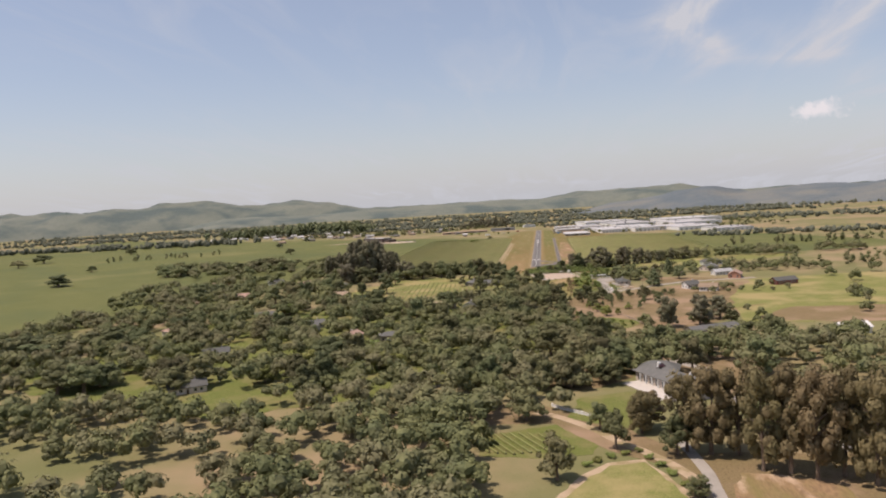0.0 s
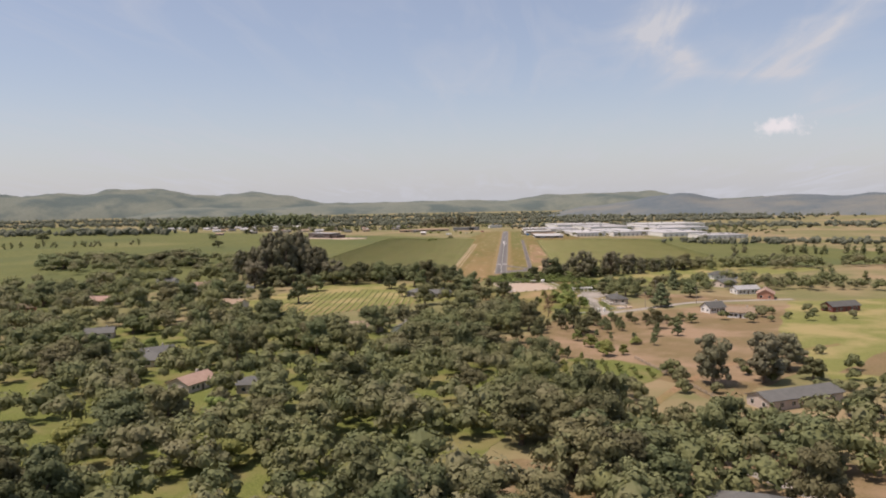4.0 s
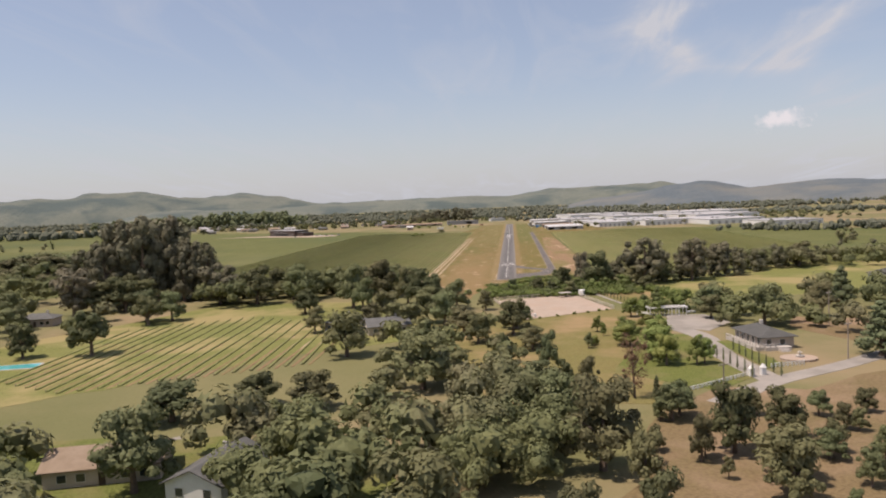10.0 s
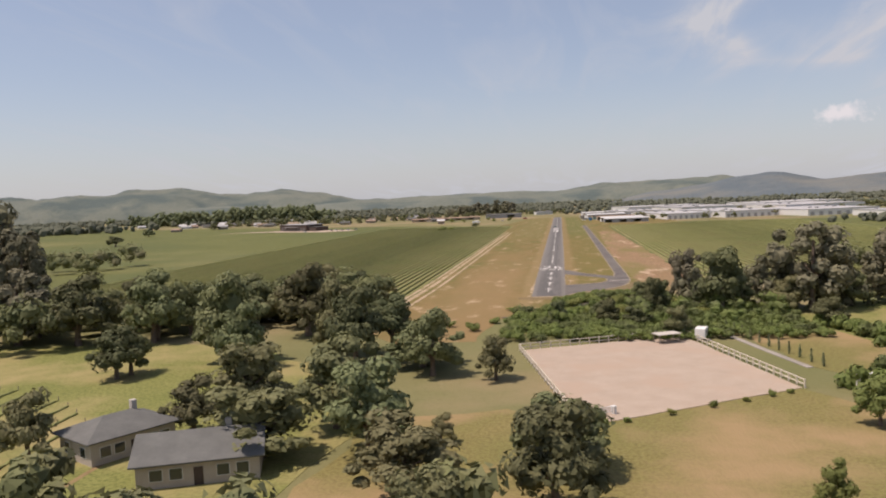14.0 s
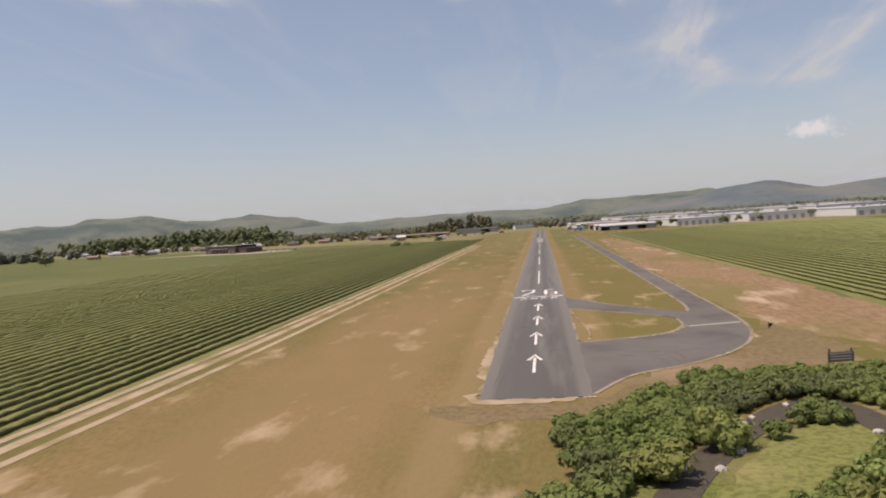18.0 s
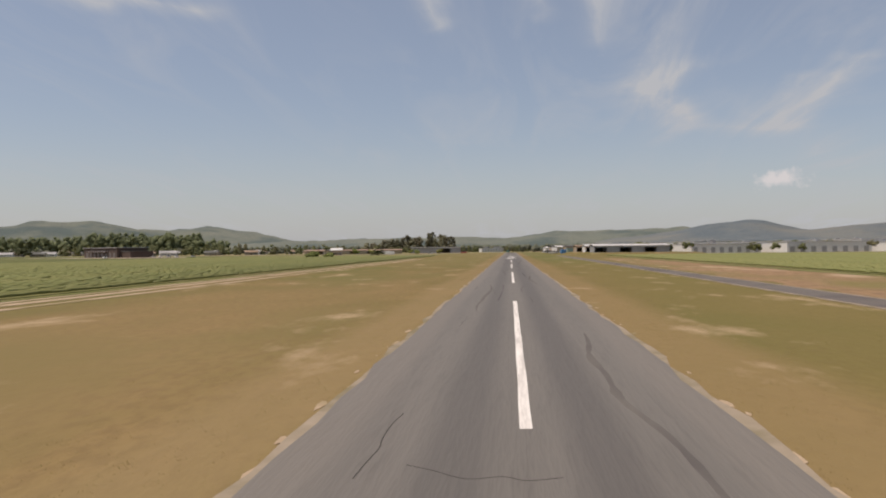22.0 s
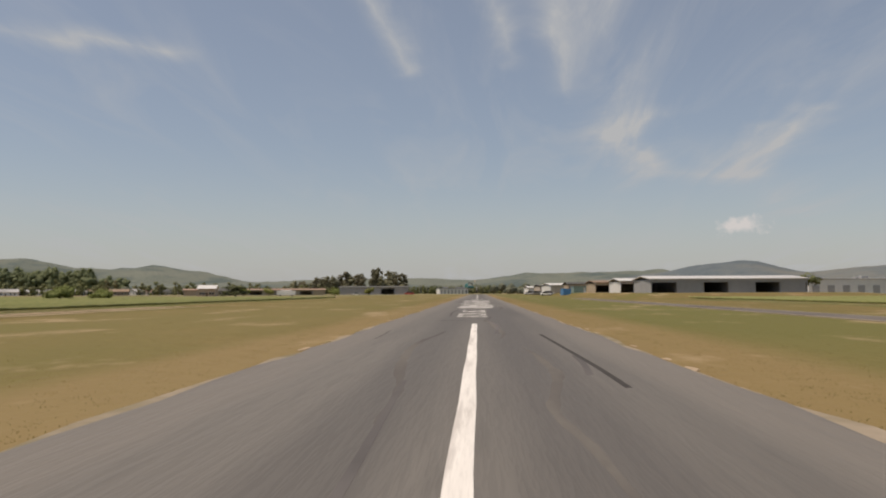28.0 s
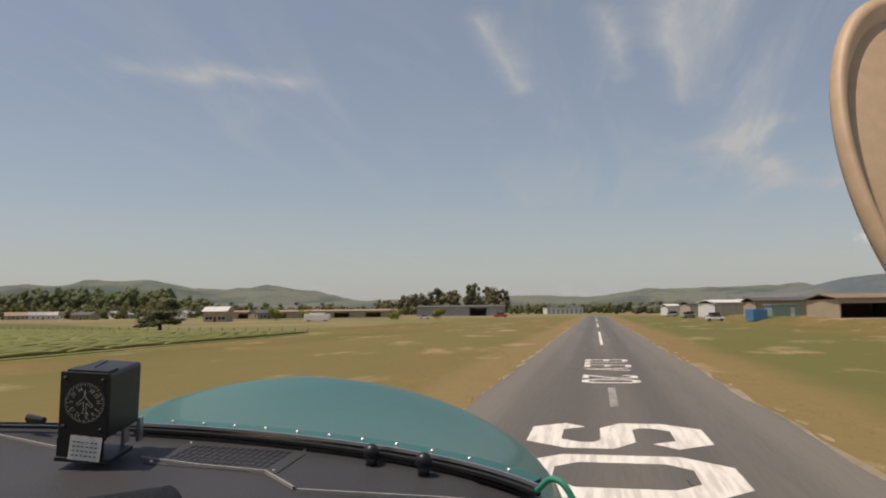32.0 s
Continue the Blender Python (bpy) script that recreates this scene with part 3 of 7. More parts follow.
# lanes and drives
structure("lane_villa", strip([(42, -312), (58, -296), (78, -282), (104, -262), (122, -254), (170, -246)], 5.0, -0.2, 0.07), ROAD, "grey country lane", "road")
structure("drive_villa", strip([(58, -295), (55, -270), (56, -245), (52, -225), (60, -205)], 6.0, -0.2, 0.075), ROAD, "pale paved drive between young cypresses", "drive")
structure("court_villa", slab([(50, -228), (54, -204), (66, -206), (70, -222), (60, -236)], -0.2, 0.085, 0.3, 3, 20), ROAD, "pale forecourt", "drive")
structure("lane_east", strip([(40, -488), (58, -455), (75, -430), (100, -405), (140, -380)], 3.0, -0.2, 0.06), EARTH, "dirt lane through the dry slope", "track")
structure("lane_west", strip([(-60, -330), (-42, -356), (-30, -396), (-34, -440), (-60, -480), (-130, -500)], 4.5, -0.2, 0.06), ROAD, "grey lane between gardens", "road")
structure("dirt_path", strip([(4, -598), (11.7, -604), (21.8, -617), (28.8, -630), (34.4, -638), (41.3, -651), (46, -668), (47, -700)], 3.4, -0.2, 0.068), PALE_DIRT, "pale dirt path along the white wall", "track")
structure("yard_drive", strip([(46, -630), (47.5, -645.6), (48.2, -656), (47.8, -667), (47.4, -690)], 3.2, -0.2, 0.071), ROAD, "grey drive under the eucalyptus trees", "drive")
structure("drive_mansion", strip([(88, -640), (76, -600), (66, -572), (72, -548), (60, -524)], 5.0, -0.2, 0.065), ROAD, "grey drive curving past the large house", "drive")

# ---- runway, turning loop, taxiway ----
HALF = 4.95
runway = structure("runway", slab([(-HALF, -82), (HALF, -82), (HALF + 0.1, 200), (HALF, 720), (-HALF, 720), (-HALF - 0.2, 200)], -0.2, 0.09, 0.16, 3, 21), ASPHALT, "narrow grey asphalt runway with worn edges", "runway")
loop_outer = curve_points([(4.9, -81), (9, -74), (15, -70), (20, -65), (24.2, -57), (26.6, -45), (27.1, -24), (27.2, 18), (27.4, 90), (27.6, 232), (27.8, 420)], 5)
loop_inner = curve_points([(24.2, 420), (24.0, 232), (23.7, 84), (23.6, 14), (23.4, -22), (22.4, -31.5)], 5)
arm = curve_points([(18, -27.2), (12, -18.5), (8, -9.5), (4.9, -4.5)], 5)
arm_back = curve_points([(4.9, -20), (9, -25), (13.5, -29.6), (18, -35)], 5)
bay = curve_points([(19.6, -39), (19.2, -45), (16.2, -50.6), (10, -53.4), (4.9, -55)], 5)
taxi = structure("taxiway", slab(loop_outer + loop_inner + arm + arm_back + bay, -0.2, 0.082, 0.06, 3, 22), ASPHALT_OLD, "worn grey taxiway with a turning loop", "taxiway")

for line in (loop_outer, arm, arm_back, bay, loop_inner):
    structure("dusty_margin", strip([tuple(p) for p in line], 0.9, -0.1, 0.0805, 1), PALE_DUST, "dusty pale margin of the taxiway", "edge")

for side in (-1, 1):
    structure("dusty_margin", slab([(side * 4.7, -80), (side * 5.15, -80), (side * 5.3, 100), (side * 5.2, 300), (side * 5.25, 718), (side * 4.7, 718)], -0.1, 0.0795, 0.22, 2.5, 68 + side), PALE_DUST, "dusty pale margin of the runway", "edge")

markings = thing("runway_markings", "worn white paint markings on the runway", "marking", kind="structure")
MARK_Z = 0.095
mark_count = 0


def ribbon(pts, width, closed=False):
    """A mitred band of paint along plan points."""
    global mark_count
    mark_count += 1
    z = MARK_Z + 0.001 * (mark_count % 4)
    P = [Vector(p) for p in pts]
    n = len(P)
    bm = bmesh.new()
    rows = []
    for i in range(n):
        a = P[(i - 1) % n] if closed or i else None
        b = P[(i + 1) % n] if closed or i < n - 1 else None
        d1 = (P[i] - a).normalized() if a is not None else None
        d2 = (b - P[i]).normalized() if b is not None else None
        d1, d2 = d1 or d2, d2 or d1
        n1, n2 = Vector((-d1.y, d1.x)), Vector((-d2.y, d2.x))
        m = (n1 + n2).normalized()
        k = width / 2 / max(0.45, m.dot(n1))
        rows.append([bm.verts.new((q.x, q.y, z)) for q in (P[i] + m * k, P[i] - m * k)])
    for i in range(n if closed else n - 1):
        r, s = rows[i], rows[(i + 1) % n]
        bm.faces.new((r[0], r[1], s[1], s[0]))
    bmesh.ops.recalc_face_normals(bm, faces=bm.faces[:])
    if bm.faces[:] and bm.faces[0].normal.z < 0:
        bmesh.ops.reverse_faces(bm, faces=bm.faces[:])
    return bm


for x in (-3.6, -1.2, 1.2, 3.6):
    part("threshold_bar", box(x - 1.18, -0.45, 0.07, x + 1.18, 0.45, MARK_Z), PAINT, markings)
for x in (-2.7, -0.85, 1.05, 2.95):
    part("chevron", ribbon([(x - 0.55, -4.0), (x, -1.7), (x + 0.55, -4.0)], 0.38), PAINT, markings)
for x, y in ((0.03, -12.4), (-0.05, -29.0), (-0.15, -45.4), (-0.22, -61.9)):
    part("arrow_shaft", ribbon([(x - 0.05, y - 9.5), (x, y - 1.6)], 0.32), PAINT, markings)
    part("arrow_head", ribbon([(x - 0.75, y - 3.0), (x, y), (x + 0.75, y - 3.0)], 0.4), PAINT, markings)
for y, n in ((28.6, 41), (100.5, 39.5), (167, 37), (235, 37), (430, 40), (498, 38), (567, 38), (636, 38)):
    part("centre_dash", ribbon([(0.02 + 0.012 * math.sin(1.7 * k + y), y + n * k / 16) for k in range(17)], 0.29), PAINT, markings)
part("digit_two", ribbon([(-3.2, 11.6), (-3.2, 13.4), (-1.0, 13.4), (-1.0, 9.4), (-3.1, 3.6), (-0.8, 3.6)], 0.62), PAINT, markings)
part("digit_six", ribbon([(3.1, 13.2), (1.45, 12.0), (1.45, 3.6), (3.5, 3.6), (3.5, 7.8), (1.76, 7.8)], 0.62), PAINT, markings)

# lettering that reads across the runway: each letter as strokes in a unit cell
GLYPHS = {
    "S": [[(1, .8), (.8, 1), (.2, 1), (0, .8), (0, .6), (.2, .5), (.8, .5), (1, .4), (1, .2), (.8, 0), (.2, 0), (0, .2)]],
    "O": [[(.25, 0), (.75, 0), (1, .2), (1, .8), (.75, 1), (.25, 1), (0, .8), (0, .2), (.25, 0)]],
    "N": [[(0, 0), (0, 1), (1, 0), (1, 1)]],
    "M": [[(0, 0), (0, 1), (.5, .45), (1, 1), (1, 0)]],
    "A": [[(0, 0), (.5, 1), (1, 0)], [(.22, .35), (.78, .35)]],
    "K": [[(0, 0), (0, 1)], [(.95, 1), (.12, .45), (.95, 0)]],
    "Y": [[(0, 1), (.5, .5), (1, 1)], [(.5, .44), (.5, 0)]],
    "P": [[(0, 0), (0, 1), (.8, 1), (1, .85), (1, .6), (.8, .45), (.12, .45)]],
    "R": [[(0, 0), (0, 1), (.8, 1), (1, .85), (1, .62), (.8, .48), (.12, .48)], [(.5, .42), (1, 0)]],
    "C": [[(1, .8), (.8, 1), (.2, 1), (0, .8), (0, .2), (.2, 0), (.8, 0), (1, .2)]],
    "T": [[(0, 1), (1, 1)], [(.5, .93), (.5, 0)]],
    "F": [[(0, 0), (0, 1), (1, 1)], [(.1, .5), (.8, .5)]],
    "E": [[(1, 1), (0, 1), (0, 0), (1, 0)], [(.1, .5), (.8, .5)]],
    "L": [[(0, 1), (0, 0), (1, 0)]],
    "V": [[(0, 1), (.5, 0), (1, 1)]],
    "1": [[(.5, 0), (.5, 1)]],
    "2": [[(0, .8), (.2, 1), (.8, 1), (1, .8), (1, .6), (0, 0), (1, 0)]],
    "8": [[(.2, .52), (0, .7), (.2, 1), (.8, 1), (1, .7), (.8, .52), (.2, .52)], [(.2, .46), (0, .3), (.2, 0), (.8, 0), (1, .3), (.8, .46)]],
    "0": [[(.25, 0), (.75, 0), (1, .2), (1, .8), (.75, 1), (.25, 1), (0, .8), (0, .2), (.25, 0)]],
    ".": [[(.4, 0), (.6, 0)]],
}


def lettering(words, y_far, y_near, low, high, stroke):
    """Letters that stand with their feet to -x and read towards -y, from y_far to y_near."""
    pitch = (y_far - y_near) / len(words)
    for i, ch in enumerate(words):
        for line in GLYPHS.get(ch, ()):
            wide = pitch * 0.66
            pts = [(low + (high - low) * v, y_far - i * pitch - u * wide) for u, v in line]
            closed = len(pts) > 3 and pts[0] == pts[-1]
            part("painted_letter", ribbon(pts[:-1] if closed else pts, stroke, closed), PAINT, markings)


lettering("SONOMA", 379.1, 348.8, -2.0, 1.85, 0.9)
lettering("SKYPARK", 343.1, 309.5, -1.95, 1.62, 0.9)
lettering("CTAF 122.8", 301.6, 282.6, -1.15, 0.72, 0.34)
lettering("ELEV 20", 408.4, 391.4, -1.1, 1.3, 0.36)

for y, n in ((383.5, 6.5),):
    part("worn_dash", ribbon([(0.02, y), (0.05, y + n)], 0.3), PAINT_WORN, markings, "almost worn-off centre line")

# tyre marks and cracked pale edges
for i, pts in enumerate(([(9, -64), (12.5, -66.5), (13.2, -70)], [(10.2, -63), (13.6, -66), (14.4, -69)], [(11.2, -62), (14.6, -64), (15.2, -67)], [(4, -50), (7, -58), (12, -63), (18, -62)])):
    structure("tyre_mark", strip(pts, 0.22, 0.07, 0.0875, 5), RUBBER, "dark curved tyre mark", "tyre mark")
for i, (x, y, n) in enumerate(((0.75, 82, 10), (-1.3, 70, 26), (1.9, 120, 18), (-0.9, 215, 30), (1.0, 262, 16), (-1.8, 285, 20), (1.9, 440, 30), (2.6, 246, 5))):
    structure("tyre_mark", strip([(x, y), (x + 0.25 * math.sin(i * 2.1), y + n / 2), (x + 0.4 * math.cos(i), y + n)], 0.12 + 0.04 * (i % 3), 0.07, 0.0925 + 0.0001 * i, 4), RUBBER, "dark skid mark on the asphalt", "tyre mark")
structure("tyre_mark", strip([(2.8, 261.4), (3.0, 249.2), (3.0, 243.9)], 0.14, 0.07, 0.0938, 5), CRACK, "long dark skid mark on the asphalt", "tyre mark")
structure("pale_joint", strip([(19.6, -46), (23.6, -45.2), (26.4, -44.6)], 0.5, 0.07, 0.087, 3), STONE, "pale patched joint across the taxiway", "joint")
for i, pts in enumerate(([(5.4, -22), (5.9, -34), (6.8, -46), (6.4, -53)], [(-5.2, -70), (-5.3, -50), (-5.1, -34)], [(10, -53.6), (16, -51), (19.5, -45.5)], [(9, -74.3), (15, -70.3), (20, -65.3)], [(-5, -82.3), (0, -82.4), (5, -82.2)])):
    line = curve_points(pts, 26)
    rnd = random.Random(40 + i)
    for (x, y) in line:
        if rnd.random() < 0.62:
            s = rnd.uniform(0.08, 0.3)
            ring = [(x + s * math.cos(a) * rnd.uniform(0.4, 1), y + s * 1.6 * math.sin(a) * rnd.uniform(0.4, 1)) for a in (k * math.pi / 4 for k in range(8))]
            structure("broken_edge", slab(ring, 0.0, 0.092 + 0.002 * rnd.random()), PALE_DIRT, "broken pale edge of the pavement", "edge")
rnd = random.Random(7)
for side in (-1, 1):
    y = 20.0
    while y < 440:
        y += rnd.uniform(1.2, 5)
        s = rnd.uniform(0.04, 0.2)
        x = side * (5.1 + rnd.uniform(0, 0.5))
        ring = [(x + s * math.cos(a) * rnd.uniform(0.4, 1), y + s * 4.5 * math.sin(a) * rnd.uniform(0.4, 1)) for a in (k * math.pi / 4 for k in range(8))]
        structure("broken_edge", slab(ring, 0.0, 0.036), PALE_DIRT, "broken pale edge of the pavement", "edge")

# dark tar smears that wind along the asphalt
smear_rnd = random.Random(57)
for x, y, n in ((1.0, 258, 26), (1.7, 236, 18), (-1.6, 240, 24), (2.2, 205, 30), (1.4, 150, 34), (-1.2, 128, 30), (2.4, 96, 30), (-2.4, 60, 36), (2.9, 20, 28), (2.6, 300, 30)):
    middle = curve_points([(x + 0.3 * math.sin(0.9 * k + y) + smear_rnd.uniform(-0.12, 0.12), y + n * k / 7) for k in range(8)], 4)
    half = [0.13 * math.sin(math.pi * k / (len(middle) - 1)) ** 0.6 * smear_rnd.uniform(0.5, 1.2) + 0.012 for k in range(len(middle))]
    outline = [(p[0] - h, p[1]) for p, h in zip(middle, half)] + [(p[0] + h, p[1]) for p, h in zip(middle, half)][::-1]
    structure("tar_smear", slab(outline, 0.05, 0.0908 + 0.0001 * smear_rnd.random()), TAR, "faint dark tar smear winding along the asphalt", "smear")

# hairline cracks in the asphalt
crack_rnd = random.Random(31)
for k in range(46):
    y = crack_rnd.uniform(-78, 440)
    x = crack_rnd.uniform(-4.4, 1.5)
    pts = [(x, y)]
    for _ in range(5):
        ahead = crack_rnd.uniform(0.25, 0.7)
        pts.append((pts[-1][0] + (ahead if k % 3 else crack_rnd.uniform(-0.12, 0.12)), pts[-1][1] + (crack_rnd.uniform(-0.5, 0.5) if k % 3 else ahead * 2.5)))
    structure("asphalt_crack", strip(pts, crack_rnd.uniform(0.02, 0.04), 0.05, 0.0935 + 0.0002 * (k % 5), 4), CRACK, "thin dark crack in the asphalt", "crack")
structure("broken_apron", slab([(-6.6, -80.2), (-5.2, -79.4), (-5.0, -81.9), (0, -82.2), (3.2, -81.9), (3.4, -83.2), (0, -83.8), (-5, -83.4)], -0.1, 0.086, 0.35, 0.8, 64), PALE_DIRT, "broken pale edge at the runway's start", "edge")
structure("broken_apron", slab([(-6.0, -72), (-5.0, -74), (-4.9, -48), (-5.4, -47), (-5.9, -60)], -0.1, 0.084, 0.3, 0.9, 65), PALE_DIRT, "crumbled pale shoulder of the runway", "edge")
structure("end_earth", slab([(-9, -84), (-4, -90), (2, -89), (8, -84), (15, -77), (24, -72.5), (31, -72), (33, -60), (29.5, -46), (24, -60), (18, -67.5), (9, -75.5), (5, -82.6), (-5, -84)], -0.2, 0.045, 1.5, 2, 66), DRY, "dry ochre earth round the runway's start", "earth")
CREEK = [(4, -116), (7.9, -104.6), (10.4, -99.6), (12.6, -95.9), (16.7, -90.2), (20.2, -86.8), (22.9, -88.4), (23.6, -95), (27, -106)]
structure("creek_bed", strip(CREEK, 2.4, -0.2, 0.05, 4), WET_EARTH, "dark damp creek bed between bushes", "creek")
stone_rnd = random.Random(8)
for k in range(11):
    a, b = CREEK[k % 7], CREEK[k % 7 + 1]
    f = stone_rnd.random()
    s = stone_rnd.uniform(0.2, 0.55)
    rock = bmesh.new()
    bmesh.ops.create_icosphere(rock, subdivisions=1, radius=s)
    for v in rock.verts:
        v.co *= stone_rnd.uniform(0.75, 1.2)
        v.co.z *= 0.6
    ob = tagged(new("boulder", mesh_of("boulder", rock, STONE)), "pale rough boulder beside the creek", "boulder", "creek boulders")
    ob.matrix_basis = pose(a[0] + (b[0] - a[0]) * f + stone_rnd.choice((-1, 1)) * stone_rnd.uniform(0.8, 1.3), a[1] + (b[1] - a[1]) * f, 0.1)
for x0, x1, far in ((-44, -190, 480), (48, 200, 400)):
    structure("vineyard_floor", slab([(x0, -96 if x0 < 0 else -46), (x0, far), (x1, far - 30), (x1, -50)], -0.2, 0.027, 0.6, 14, 67), VINE_SOIL, "grassy soil between the vine rows", "soil")

# ---- hills round the valley ----


def ridge(name, label, mat, dist, depth, bumps, base, az0, az1, steps, seed):
    """A range of hills: bumps are (azimuth from +y to the right in degrees, spread, height)."""
    verts, faces = [], []
    rows = 16
    for i in range(steps + 1):
        az = az0 + (az1 - az0) * i / steps
        top = base + sum(h * math.exp(-((az - a) / s) ** 2) for a, s, h in bumps)
        ends = min(1.0, min(i, steps - i) / (0.06 * steps))
        top *= ends * ends * (3 - 2 * ends)
        for j in range(rows + 1):
            v = j / rows
            r = dist - depth / 2 + depth * v
            x, y = r * math.sin(radians(az)), r * math.cos(radians(az))
            shape = math.sin(math.pi * min(1.0, v * 0.5 / 0.62)) if v < 0.62 else math.cos((v - 0.62) / 0.38 * math.pi / 2)
            rough = 0.62 + 0.55 * (noise.fractal(Vector((x * 0.0024, y * 0.0024, seed)), 1.0, 2.0, 5) + 0.6) if j not in (0, rows) else 0
            ripple = 6.0 * noise.noise(Vector((x * 0.012, y * 0.012, seed + 3)))
            z = top * (shape ** 0.8 if shape > 0 else 0) * (0.55 * rough + 0.45) + ripple * shape * ends
            verts.append((x, y, max(z, -1.0) if 0 < j < rows else -1.0))
    for i in range(steps):
        for j in range(rows):
            a = i * (rows + 1) + j
            faces.append((a, a + rows + 1, a + rows + 2, a + 1))
    return structure(name, from_arrays(name, verts, faces, mat, True), mat, label, "hills")


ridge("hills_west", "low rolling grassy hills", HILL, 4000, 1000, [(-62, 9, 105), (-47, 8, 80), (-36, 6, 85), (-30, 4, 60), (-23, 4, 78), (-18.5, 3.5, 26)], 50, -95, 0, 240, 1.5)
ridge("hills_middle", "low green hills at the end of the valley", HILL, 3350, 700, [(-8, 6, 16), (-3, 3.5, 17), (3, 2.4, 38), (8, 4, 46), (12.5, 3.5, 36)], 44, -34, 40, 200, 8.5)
ridge("hills_east", "long wooded ridge in a haze-blue tint", HILL_FAR, 2000, 600, [(15.5, 3.5, 34), (18.6, 1.8, 12), (24, 6, 24), (34, 7, 14), (45, 12, 40), (62, 15, 70)], 25, 3, 95, 220, 4.5)

# ---- trees ----


def leaf_cloud(rnd, clumps, leaf, per_clump, flat=0.8, core=True):
    """Clumps of leaves: a small lumpy core for each clump, hidden under many loose leaf sprays."""
    verts, faces = [], []
    ico = bmesh.new()
    bmesh.ops.create_icosphere(ico, subdivisions=1, radius=1.0)
    iv = [v.co.copy() for v in ico.verts]
    iff = [[v.index for v in f.verts] for f in ico.faces]
    ico.free()
    for c, r in clumps:
        o = len(verts)
        for v in iv if core else ():
            k = r * rnd.uniform(0.40, 0.84)
            verts.append((c[0] + v.x * k, c[1] + v.y * k, c[2] + v.z * k * flat))
        if core:
            faces += [[i + o for i in f] for f in iff]
        lobes = [Vector((rnd.gauss(0, 1), rnd.gauss(0, 1), rnd.gauss(0.3, 0.8))).normalized() for _ in range(5)]
        for _ in range(per_clump):
            d = Vector((rnd.gauss(0, 1), rnd.gauss(0, 1), rnd.gauss(0.2, 1))).normalized()
            bulge = max(d.dot(q) for q in lobes)
            out = r * (0.62 + 0.36 * max(0.0, bulge)) * rnd.uniform(0.9, 1.16)
            x, y, z = c[0] + d.x * out, c[1] + d.y * out, c[2] + d.z * out * flat
            n = (d + Vector((rnd.uniform(-0.45, 0.45), rnd.uniform(-0.45, 0.45), rnd.uniform(-0.3, 0.55)))).normalized()
            u = n.orthogonal().normalized()
            w = n.cross(u)
            s = leaf * rnd.uniform(0.55, 1.35)
            t = rnd.uniform(0, 6.28)
            o = len(verts)
            for q, g in ((t, 1.0), (t + 1.9, 0.8), (t + 4.1, 0.9)):
                h, k = math.cos(q) * s * g, math.sin(q) * s * g
                verts.append((x + u.x * h + w.x * k, y + u.y * h + w.y * k, z + u.z * h + w.z * k))
            faces.append((o, o + 1, o + 2))
    return verts, faces


def trunk_mesh(rnd, height, radius, limbs, spread, lean=0.05):
    """A tapered trunk with rising limbs."""
    bm = bmesh.new()

    def tube(points, r0, r1, sides=7):
        rings = []
        for i, p in enumerate(points):
            d = (points[min(i + 1, len(points) - 1)] - points[max(i - 1, 0)]).normalized()
            u = d.orthogonal().normalized()
            w = d.cross(u)
            r = r0 + (r1 - r0) * i / (len(points) - 1)
            rings.append([bm.verts.new(p + (u * math.cos(t) + w * math.sin(t)) * r) for t in (k * 2 * math.pi / sides for k in range(sides))])
        for a, b in zip(rings, rings[1:]):
            for k in range(sides):
                bm.faces.new((a[k], a[(k + 1) % sides], b[(k + 1) % sides], b[k]))

    tip = Vector((rnd.uniform(-lean, lean) * height, rnd.uniform(-lean, lean) * height, height))
    tube([Vector((0, 0, -0.3)), Vector((0, 0, 0.15 * height)), tip * 0.55, tip], radius * 1.25, radius * 0.35)
    for k in range(limbs):
        a = k * 2 * math.pi / limbs + rnd.uniform(-0.4, 0.4)
        z0 = height * rnd.uniform(0.35, 0.7)
        s = tip * (z0 / height)
        e = Vector((math.cos(a) * spread, math.sin(a) * spread, z0 + spread * rnd.uniform(0.5, 1.0)))
        tube([s, (s + e) / 2 + Vector((0, 0, 0.1 * spread)), e], radius * 0.5, radius * 0.14, 5)
    return bm


def make_tree(kind, name, label, mat, seed, clumps, leaf, per_clump, trunk_h, trunk_r, limbs, spread, flat=0.8):
    rnd = random.Random(seed)
    root = thing(name, label, "tree" if name != "shrub" else "shrub", pose(0, 0, -60))
    v, f = leaf_cloud(rnd, clumps(rnd), leaf, per_clump, flat, kind != "dead")
    part("trunk", trunk_mesh(rnd, trunk_h, trunk_r, limbs, spread), BARK, root)
    part("crown", from_arrays("crown", v, f, mat), mat, root)
    return root


def oak_clumps(rnd):
    res = [((0, 0, 6.4), 2.7)]
    for k in range(7):
        a = k * 0.9 + rnd.uniform(-0.3, 0.3)
        res.append(((math.cos(a) * rnd.uniform(2.0, 3.0), math.sin(a) * rnd.uniform(2.0, 3.0), rnd.uniform(3.0, 5.4)), rnd.uniform(1.5, 2.1)))
    for k in range(6):
        a = k * 1.05 + rnd.uniform(-0.3, 0.3)
        res.append(((math.cos(a) * rnd.uniform(1.2, 2.2), math.sin(a) * rnd.uniform(1.2, 2.2), rnd.uniform(6.2, 8.6)), rnd.uniform(1.2, 1.8)))
    for k in range(6):
        a = rnd.uniform(0, 6.28)
        res.append(((math.cos(a) * rnd.uniform(3.2, 4.2), math.sin(a) * rnd.uniform(3.2, 4.2), rnd.uniform(1.9, 5.6)), rnd.uniform(0.6, 1.1)))
    return res


